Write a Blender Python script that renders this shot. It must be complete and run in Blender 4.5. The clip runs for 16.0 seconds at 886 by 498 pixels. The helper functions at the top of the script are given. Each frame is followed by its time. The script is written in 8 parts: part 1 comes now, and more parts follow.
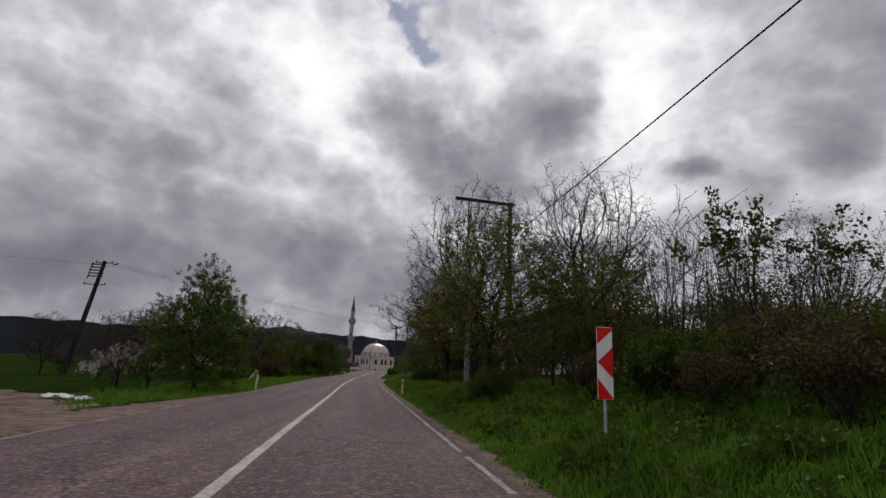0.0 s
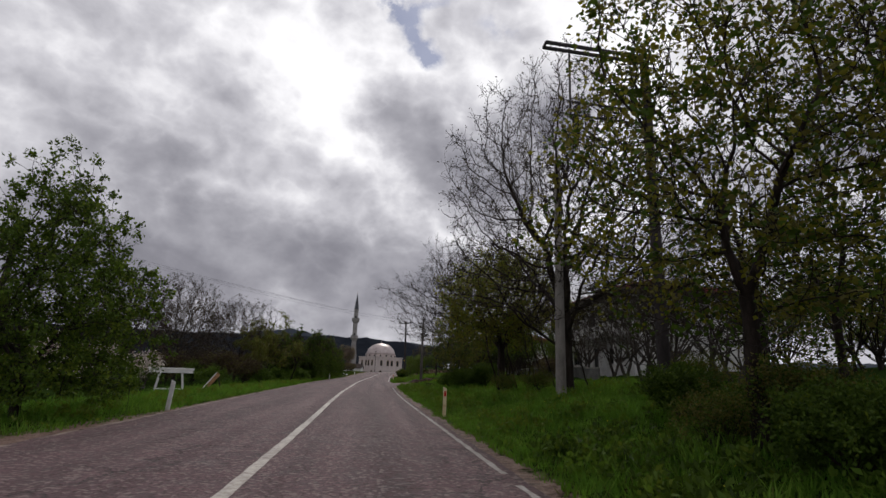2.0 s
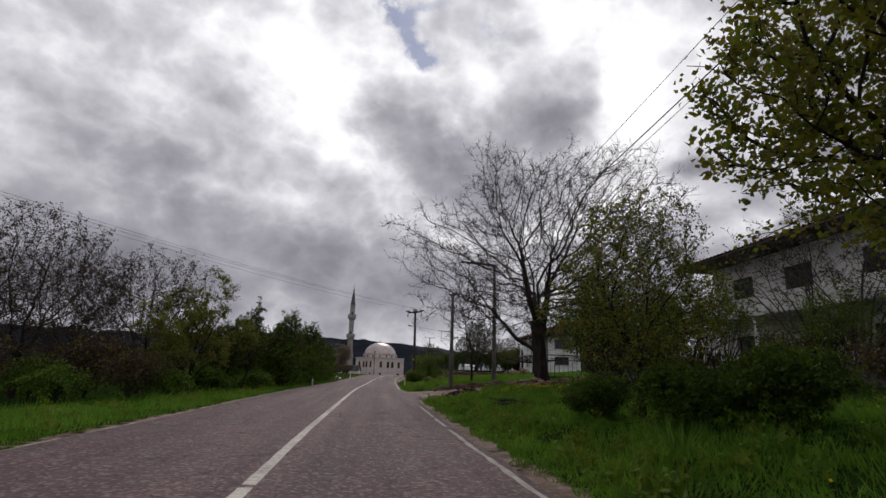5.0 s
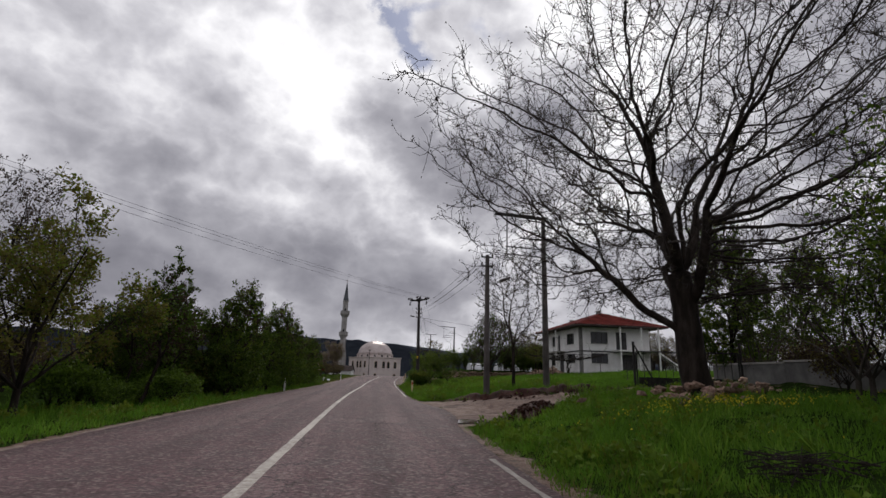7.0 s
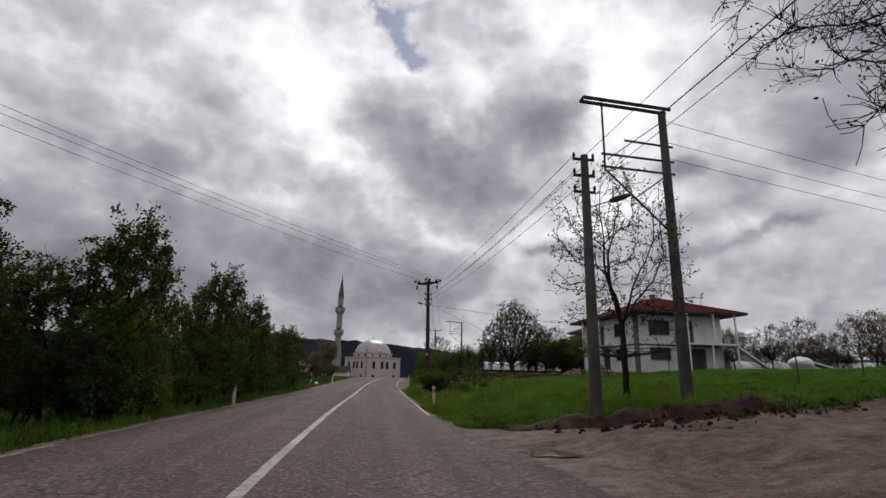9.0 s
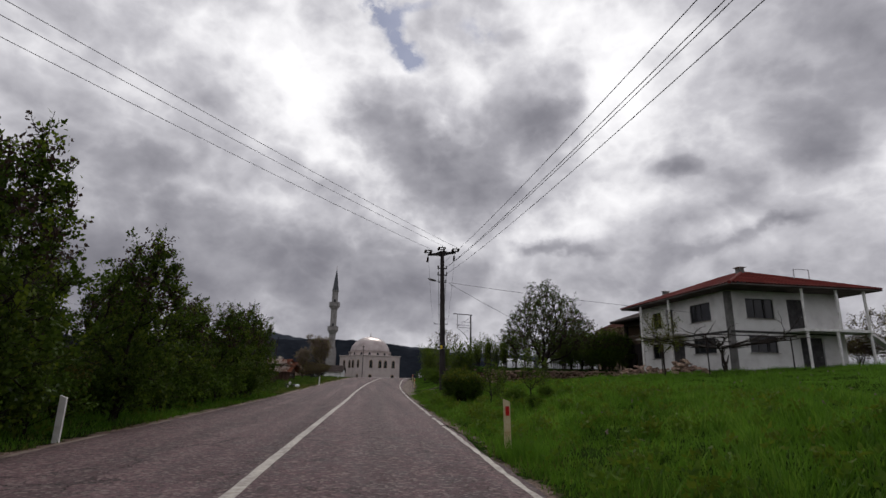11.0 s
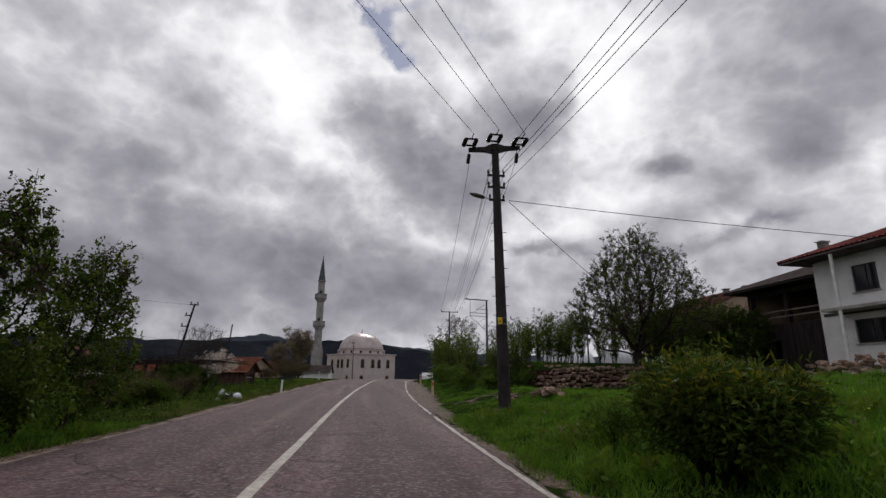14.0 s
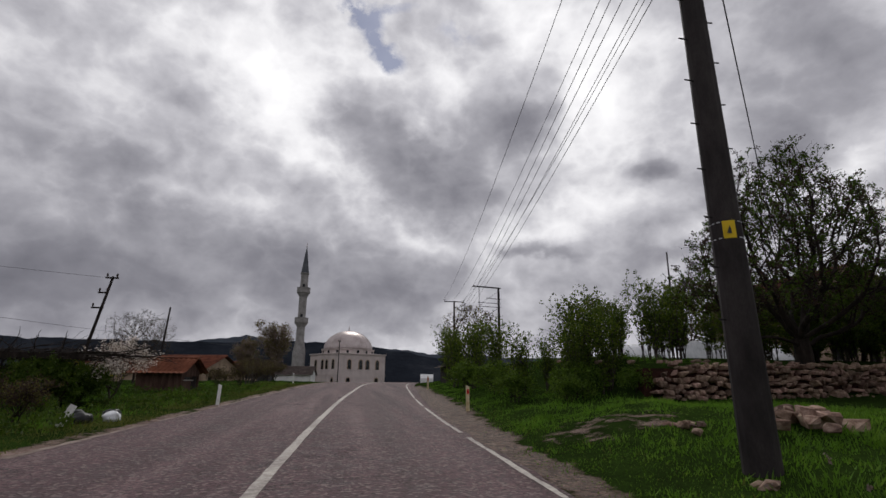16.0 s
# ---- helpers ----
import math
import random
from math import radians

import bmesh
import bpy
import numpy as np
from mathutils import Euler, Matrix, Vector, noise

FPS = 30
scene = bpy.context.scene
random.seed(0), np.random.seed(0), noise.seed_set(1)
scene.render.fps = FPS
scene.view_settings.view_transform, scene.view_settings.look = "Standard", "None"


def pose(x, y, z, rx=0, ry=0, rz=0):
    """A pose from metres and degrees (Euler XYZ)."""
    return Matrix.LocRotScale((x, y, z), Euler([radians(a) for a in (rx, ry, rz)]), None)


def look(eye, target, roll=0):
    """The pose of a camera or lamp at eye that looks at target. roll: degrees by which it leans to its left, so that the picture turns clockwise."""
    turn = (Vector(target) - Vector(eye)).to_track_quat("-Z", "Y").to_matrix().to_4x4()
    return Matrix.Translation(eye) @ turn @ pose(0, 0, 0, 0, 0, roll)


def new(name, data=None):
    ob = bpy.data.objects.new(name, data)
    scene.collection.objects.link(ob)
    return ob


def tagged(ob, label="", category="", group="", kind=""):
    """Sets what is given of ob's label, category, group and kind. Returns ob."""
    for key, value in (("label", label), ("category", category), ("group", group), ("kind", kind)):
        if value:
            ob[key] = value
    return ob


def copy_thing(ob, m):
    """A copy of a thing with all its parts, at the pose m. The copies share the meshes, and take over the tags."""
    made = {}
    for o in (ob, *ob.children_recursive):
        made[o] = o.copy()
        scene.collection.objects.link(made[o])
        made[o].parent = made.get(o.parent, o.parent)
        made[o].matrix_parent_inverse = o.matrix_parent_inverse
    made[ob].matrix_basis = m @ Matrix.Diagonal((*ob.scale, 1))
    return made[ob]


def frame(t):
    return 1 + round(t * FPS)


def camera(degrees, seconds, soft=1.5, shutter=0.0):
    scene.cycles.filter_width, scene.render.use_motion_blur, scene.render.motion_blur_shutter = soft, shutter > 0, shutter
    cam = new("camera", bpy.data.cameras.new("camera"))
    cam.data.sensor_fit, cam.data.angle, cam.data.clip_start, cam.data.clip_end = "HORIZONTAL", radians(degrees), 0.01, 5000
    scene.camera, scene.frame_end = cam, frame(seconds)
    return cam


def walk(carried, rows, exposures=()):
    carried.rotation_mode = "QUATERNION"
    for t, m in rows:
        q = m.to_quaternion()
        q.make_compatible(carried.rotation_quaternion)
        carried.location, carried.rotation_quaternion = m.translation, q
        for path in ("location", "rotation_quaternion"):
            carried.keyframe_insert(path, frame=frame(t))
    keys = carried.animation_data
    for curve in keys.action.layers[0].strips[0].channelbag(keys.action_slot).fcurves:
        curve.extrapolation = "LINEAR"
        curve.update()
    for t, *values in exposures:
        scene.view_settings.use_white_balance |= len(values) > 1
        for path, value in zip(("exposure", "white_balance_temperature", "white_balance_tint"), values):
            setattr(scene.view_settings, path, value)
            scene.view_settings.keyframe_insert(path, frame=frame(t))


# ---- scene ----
import collections
from mathutils import kdtree

cam = camera(82.0, 16.0)

# ---------------------------------------------------------------- camera
PATH = [
    (0, (1.223, -3.921, 1.454), (1.469, -1.994, 1.929), 2.7),
    (0.5, (1.135, -0.153, 1.444), (1.378, 1.775, 1.921), 2.8),
    (1, (1.047, 3.624, 1.426), (1.284, 5.552, 1.902), 2.6),
    (1.5, (0.954, 7.424, 1.411), (1.188, 9.352, 1.886), 2.3),
    (2, (0.847, 11.263, 1.407), (1.081, 13.19, 1.886), 2.2),
    (2.5, (0.731, 15.127, 1.406), (0.962, 17.054, 1.886), 2.1),
    (3, (0.624, 18.945, 1.398), (0.858, 20.873, 1.879), 1.8),
    (3.5, (0.496, 22.673, 1.413), (0.73, 24.6, 1.897), 2.0),
    (4, (0.419, 26.27, 1.416), (0.657, 28.196, 1.901), 2.0),
    (6.5, (0.289, 43.631, 1.48), (0.55, 45.553, 1.969), 1.7),
    (7, (0.293, 47.025, 1.477), (0.56, 48.945, 1.966), 1.7),
    (7.5, (0.305, 50.35, 1.485), (0.574, 52.27, 1.975), 1.8),
    (8, (0.332, 53.615, 1.507), (0.608, 55.534, 1.996), 1.8),
    (8.5, (0.356, 56.844, 1.543), (0.638, 58.762, 2.034), 1.8),
    (9, (0.385, 60.054, 1.578), (0.664, 61.972, 2.069), 1.3),
    (11.5, (0.706, 76.022, 1.638), (1.002, 77.938, 2.127), 0.9),
    (12, (0.754, 79.173, 1.648), (1.057, 81.088, 2.139), 0.7),
    (12.5, (0.787, 82.301, 1.662), (1.094, 84.216, 2.152), 0.7),
    (13, (0.834, 85.402, 1.674), (1.146, 87.316, 2.164), 0.6),
    (13.5, (0.894, 88.476, 1.68), (1.213, 90.388, 2.171), 0.5),
    (14, (0.976, 91.559, 1.691), (1.301, 93.47, 2.182), 0.5),
    (14.5, (1.069, 94.655, 1.705), (1.404, 96.565, 2.198), 0.5),
    (15, (1.134, 97.801, 1.719), (1.478, 99.709, 2.212), 0.3),
    (15.5, (1.152, 100.962, 1.721), (1.511, 102.865, 2.217), 0.3),
    (16, (1.155, 104.126, 1.737), (1.527, 106.026, 2.236), 0.5),
]
walk(cam, [(t, look(eye, target, roll)) for t, eye, target, roll in PATH],
     exposures=[(0.0, -0.02), (1.5, 0.14), (4.0, 0.17), (7.0, 0.17), (9.0, 0.08), (11.5, 0.02), (13.0, 0.02), (16.0, -0.04)])

# ---------------------------------------------------------------- sky and sun
SUN_DIR = Vector((0.12, 0.72, 0.68)).normalized()


class Nodes:
    """Short-hand for building a node tree."""

    def __init__(self, tree):
        self.tree = tree
        tree.nodes.clear()

    def add(self, kind, operation="", data_type="", blend_type="", feature="", attribute_name="", sky_type=""):
        n = self.tree.nodes.new(kind)
        if operation:
            n.operation = operation
        if data_type:
            n.data_type = data_type
        if blend_type:
            n.blend_type = blend_type
        if feature:
            n.feature = feature
        if attribute_name:
            n.attribute_name = attribute_name
        if sky_type:
            n.sky_type = sky_type
        return n

    def link(self, a, b):
        self.tree.links.new(a, b)

    def put(self, socket, value):
        if isinstance(value, bpy.types.NodeSocket):
            self.link(value, socket)
        elif value is not None:
            socket.default_value = value

    def math(self, op, a, b=None, c=None, clamp=False):
        n = self.add("ShaderNodeMath", operation=op)
        n.use_clamp = clamp
        for socket, value in zip(n.inputs, (a, b, c)):
            self.put(socket, value)
        return n.outputs[0]

    def vec(self, op, a, b=None, out=0):
        n = self.add("ShaderNodeVectorMath", operation=op)
        self.put(n.inputs[0], a)
        self.put(n.inputs[1], b)
        return n.outputs[out]

    def noise(self, co, scale, detail=4.0, rough=0.55, distortion=0.0, out="Fac"):
        n = self.add("ShaderNodeTexNoise")
        self.put(n.inputs["Vector"], co)
        n.inputs["Scale"].default_value = scale
        n.inputs["Detail"].default_value = detail
        n.inputs["Roughness"].default_value = rough
        n.inputs["Distortion"].default_value = distortion
        return n.outputs[out]

    def mapping(self, co, scale=(1, 1, 1), rot=(0, 0, 0)):
        n = self.add("ShaderNodeMapping")
        self.put(n.inputs[0], co)
        n.inputs["Scale"].default_value = scale
        n.inputs["Rotation"].default_value = rot
        return n.outputs[0]

    def ramp(self, fac, stops):
        n = self.add("ShaderNodeValToRGB")
        self.put(n.inputs[0], fac)
        els = n.color_ramp.elements
        while len(els) < len(stops):
            els.new(0.5)
        for el, (pos, col) in zip(els, stops):
            el.position = pos
            el.color = (*col, 1) if len(col) == 3 else col
        return n.outputs[0]

    def range(self, v, a, b, c=0.0, d=1.0):
        n = self.add("ShaderNodeMapRange")
        for i, value in enumerate((v, a, b, c, d)):
            self.put(n.inputs[i], value)
        return n.outputs[0]

    def mix(self, fac, a, b, blend="MIX"):
        n = self.add("ShaderNodeMix", data_type="RGBA", blend_type=blend)
        self.put(n.inputs[0], fac)
        for socket, value in ((n.inputs[6], a), (n.inputs[7], b)):
            self.put(socket, (*value, 1) if isinstance(value, tuple) and len(value) == 3 else value)
        return n.outputs[2]


world = bpy.data.worlds.new("overcast_sky")
scene.world = world
world.use_nodes = True
W = Nodes(world.node_tree)
way = W.add("ShaderNodeTexCoord").outputs["Generated"]
split = W.add("ShaderNodeSeparateXYZ")
W.link(way, split.inputs[0])
# cloud layer: the masses lie on an upright plane to the north, their billows on the dome of the sky
dome_way = W.mapping(way, (1.0, 1.0, 1.3))
north = W.math("MAXIMUM", split.outputs[1], 0.05)
pane_ = W.add("ShaderNodeCombineXYZ")
W.link(W.math("DIVIDE", split.outputs[0], north), pane_.inputs[0])
W.link(W.math("DIVIDE", split.outputs[2], north), pane_.inputs[1])
pane_ = pane_.outputs[0]


def torn_plane(scale, amount, detail):
    """The plane, pushed about by turbulence, so that the masses get torn edges."""
    swirl = W.vec("SUBTRACT", W.noise(dome_way, scale, detail, 0.56, out="Color"), (0.5, 0.5, 0.5))
    n = W.add("ShaderNodeVectorMath", operation="SCALE")
    W.link(swirl, n.inputs[0])
    n.inputs["Scale"].default_value = amount
    return W.vec("ADD", pane_, W.vec("MULTIPLY", n.outputs[0], (1, 1, 0)))


def bank_lobe(plane, u, v, wide, tall, turn):
    """A soft oval in the plane."""
    n = W.add("ShaderNodeMapping")
    n.vector_type = "TEXTURE"
    W.link(plane, n.inputs[0])
    n.inputs["Location"].default_value = (u, v, 0)
    n.inputs["Rotation"].default_value = (0, 0, radians(turn))
    n.inputs["Scale"].default_value = (wide, tall, 1)
    q = W.vec("MULTIPLY", n.outputs[0], (1, 1, 0))
    return W.math("EXPONENT", W.math("MULTIPLY", W.vec("DOT_PRODUCT", q, q, out="Value"), -0.8))


# the light and dark masses of the cloud cover: place, breadth, height, turn and strength
BRIGHT_BANKS = [
    (-0.230, 0.741, 0.204, 0.130, -10, 0.20), (-0.120, 0.549, 0.061, 0.138, 33, 0.22), (-0.007, 0.405, 0.141, 0.037, -36, 0.17), (0.137, 0.310, 0.129, 0.027, -23, 0.10),
    (0.442, 0.802, 0.162, 0.108, 8, 0.23), (0.559, 0.620, 0.095, 0.135, -16, 0.24), (0.709, 0.838, 0.176, 0.097, 8, 0.16), (0.121, 0.526, 0.035, 0.027, 6, 0.20),
    (0.208, 0.682, 0.077, 0.059, -16, 0.14), (0.043, 0.635, 0.075, 0.041, 7, 0.12), (0.857, 0.666, 0.103, 0.043, 24, 0.10), (1.237, 0.572, 0.102, 0.048, 5, 0.17),
    (0.434, 0.348, 0.208, 0.050, 18, 0.14), (-0.567, 0.603, 0.244, 0.107, -23, 0.10), (0.886, 0.447, 0.259, 0.041, 13, 0.07), (-0.152, 0.381, 0.069, 0.057, -38, 0.07),
]
DARK_BANKS = [
    (-0.024, 0.519, 0.060, 0.071, 6, -0.22), (0.159, 0.444, 0.136, 0.090, -6, -0.24), (0.053, 0.384, 0.082, 0.037, -22, -0.10), (0.385, 0.580, 0.080, 0.046, -5, -0.26),
    (0.270, 0.401, 0.076, 0.051, 4, -0.14), (-0.442, 0.399, 0.099, 0.030, -9, -0.14), (-0.409, 0.315, 0.073, 0.022, -16, -0.13), (-0.636, 0.332, 0.163, 0.099, 4, -0.12),
    (1.241, 0.909, 0.204, 0.160, 8, -0.26), (1.077, 0.581, 0.150, 0.065, 18, -0.27), (0.953, 0.788, 0.100, 0.082, 7, -0.10), (-0.365, 0.217, 0.334, 0.096, 3, -0.25),
    (0.040, 0.131, 0.181, 0.060, 2, -0.20), (-0.62, 0.125, 0.30, 0.085, 2, -0.20), (-0.033, 0.258, 0.090, 0.035, 3, -0.10), (0.676, 0.234, 0.462, 0.075, 3, -0.06),
]
SMALL_CLOUDS = [
    (0.708, 0.471, 0.066, 0.021, 12, -0.30), (0.399, 0.267, 0.076, 0.011, 1, -0.24), (0.781, 0.310, 0.114, 0.014, 19, -0.20), (0.948, 0.365, 0.079, 0.009, 14, -0.20),
    (0.343, 0.277, 0.043, 0.010, -2, -0.18), (1.193, 0.369, 0.197, 0.087, 4, -0.08), (0.761, 0.376, 0.091, 0.024, 17, -0.12),
]
wide_swirl, fine_swirl = torn_plane(4.0, 0.24, 7), torn_plane(9.0, 0.10, 6)
total = 0.505
for plane, rows in ((wide_swirl, BRIGHT_BANKS), (wide_swirl, DARK_BANKS), (fine_swirl, SMALL_CLOUDS)):
    for u_, v_, wide_, tall_, turn_, strength in rows:
        total = W.math("MULTIPLY_ADD", bank_lobe(plane, u_, v_, wide_, tall_, turn_), strength, total)


def billow(scale, detail, turn, squeeze, shift):
    """Rounded heaps with creases between them."""
    n = W.noise(W.vec("ADD", W.mapping(dome_way, (1.0, squeeze, 1.0), (0, 0, turn)), shift), scale, detail, 0.5, 0.2)
    return W.math("SUBTRACT", 1.0, W.math("MULTIPLY", W.math("ABSOLUTE", W.math("SUBTRACT", n, 0.5)), 4.0))


puffs = W.noise(dome_way, 8.0, 7, 0.52, 0.15)
rolls = W.noise(W.mapping(dome_way, (1.0, 1.0, 1.5), (0, 0.5, 0.6)), 3.4, 5, 0.5, 0.15)
total = W.math("MULTIPLY_ADD", W.math("SUBTRACT", puffs, 0.5), 0.40, total)
total = W.math("MULTIPLY_ADD", W.math("SUBTRACT", billow(6.0, 5, 0.4, 1.0, (3.1, 0.4, 0)), 0.6), 0.16, total)
total = W.math("MULTIPLY_ADD", W.math("SUBTRACT", billow(14.0, 5, 1.1, 1.0, (0.7, 5.2, 0)), 0.6), 0.09, total)
total = W.math("MULTIPLY_ADD", W.math("SUBTRACT", rolls, 0.5), 0.36, total)
cloud = W.ramp(total, [(0.05, (0.161, 0.160, 0.187)), (0.25, (0.237, 0.234, 0.267)), (0.42, (0.358, 0.353, 0.391)),
                       (0.58, (0.572, 0.565, 0.605)), (0.73, (0.882, 0.873, 0.900)), (0.92, (1.16, 1.15, 1.16))])
sky = W.add("ShaderNodeTexSky", sky_type="NISHITA")
sky.sun_disc = False
sky.sun_elevation, sky.sun_rotation = math.asin(SUN_DIR.z), math.atan2(SUN_DIR.x, SUN_DIR.y)
blue = W.vec("MULTIPLY", sky.outputs[0], (0.022, 0.026, 0.036))
# small openings through which the blue shows
GAPS = [(0.025, 0.776, 0.038, 0.073, 30, 1.00), (0.060, 0.693, 0.027, 0.038, 40, 1.00), (-0.014, 0.793, 0.027, 0.031, 0, 0.80), (0.234, 0.798, 0.067, 0.050, 0, 0.42), (0.081, 0.829, 0.044, 0.016, 20, 0.60)]
gap = 0.0
for u_, v_, wide_, tall_, turn_, open_ in GAPS:
    gap = W.math("MULTIPLY_ADD", bank_lobe(fine_swirl, u_, v_, wide_, tall_, turn_), open_, gap)
gap = W.range(W.math("MULTIPLY", gap, W.range(W.noise(dome_way, 15.0, 7, 0.62), 0.36, 0.64, 0.1, 1.5)), 0.22, 0.85, 0.0, 0.9)
back = W.add("ShaderNodeBackground")
W.link(W.mix(gap, cloud, blue), back.inputs[0])
back.inputs[1].default_value = 1.0
W.link(back.outputs[0], W.add("ShaderNodeOutputWorld").inputs[0])

sun = new("sun", bpy.data.lights.new("sun", "SUN"))
sun.data.energy, sun.data.angle, sun.data.color = 1.0, radians(18), (1.0, 0.97, 0.92)
sun.matrix_world = look((0, 0, 200), Vector((0, 0, 200)) - SUN_DIR)

# ---------------------------------------------------------------- materials


def surface(name, colours, scale=4.0, rough=0.8, bump=0.3, fine=60.0, metal=0.0, stretch=(1, 1, 1), random_tone=0.0,
            island=False, spec=0.15, dist=0.01):
    """A grained, stained surface: colours run along a noise, with a finer grain and relief over it."""
    m = bpy.data.materials.new(name)
    m.use_nodes = True
    n = Nodes(m.node_tree)
    co = n.mapping(n.add("ShaderNodeTexCoord").outputs["Object"], stretch)
    big = n.noise(co, scale, 5, 0.6, 0.2)
    small = n.noise(co, fine, 3, 0.6)
    fac = n.math("MULTIPLY_ADD", n.math("SUBTRACT", small, 0.5), 0.35, big)
    step = 1.0 / max(1, len(colours) - 1)
    col = n.ramp(n.range(fac, 0.28, 0.72), [(i * step, c) for i, c in enumerate(colours)])
    if random_tone:
        r = n.add("ShaderNodeNewGeometry").outputs["Random Per Island"] if island else n.add("ShaderNodeObjectInfo").outputs["Random"]
        tone = n.add("ShaderNodeHueSaturation")
        n.link(n.range(r, 0, 1, 1 - random_tone, 1 + random_tone), tone.inputs["Value"])
        n.link(n.range(n.math("FRACT", n.math("MULTIPLY", r, 7.13)), 0, 1, 0.5 - 0.03 * random_tone, 0.5 + 0.03 * random_tone), tone.inputs["Hue"])
        n.link(col, tone.inputs["Color"])
        col = tone.outputs[0]
    p = n.add("ShaderNodeBsdfPrincipled")
    n.link(col, p.inputs["Base Color"])
    n.put(p.inputs["Roughness"], n.range(small, 0.2, 0.8, max(0.02, rough - 0.12), min(1, rough + 0.12)))
    p.inputs["Metallic"].default_value = metal
    p.inputs["Specular IOR Level"].default_value = spec
    if bump:
        b = n.add("ShaderNodeBump")
        b.inputs["Strength"].default_value = bump
        b.inputs["Distance"].default_value = dist
        n.link(fac, b.inputs["Height"])
        n.link(b.outputs[0], p.inputs["Normal"])
    n.link(p.outputs[0], n.add("ShaderNodeOutputMaterial").inputs[0])
    return m


def leafy(name, low, high, sheer=0.35, spread=0.5):
    """Leaves and grass: light passes through; each leaf has its own tone."""
    m = bpy.data.materials.new(name)
    m.use_nodes = True
    n = Nodes(m.node_tree)
    r = n.add("ShaderNodeNewGeometry").outputs["Random Per Island"]
    co = n.add("ShaderNodeTexCoord").outputs["Object"]
    patch = n.math("ADD", n.math("MULTIPLY", n.noise(co, 1.5, 4, 0.65), 0.55), n.math("MULTIPLY", n.noise(co, 0.33, 3, 0.6), 0.45))
    fac = n.math("ADD", n.math("MULTIPLY", r, spread), n.math("MULTIPLY", n.range(patch, 0.38, 0.62), 1 - spread))
    col = n.mix(fac, low, high)
    d = n.add("ShaderNodeBsdfPrincipled")
    d.inputs["Roughness"].default_value = 0.6
    d.inputs["Specular IOR Level"].default_value = 0.08
    t = n.add("ShaderNodeBsdfTranslucent")
    n.link(col, d.inputs["Base Color"])
    n.link(n.mix(0.5, col, (high[0] * 1.5, high[1] * 1.5, high[2])), t.inputs[0])
    mx = n.add("ShaderNodeMixShader")
    mx.inputs[0].default_value = sheer * 0.8
    n.link(d.outputs[0], mx.inputs[1])
    n.link(t.outputs[0], mx.inputs[2])
    n.link(mx.outputs[0], n.add("ShaderNodeOutputMaterial").inputs[0])
    return m


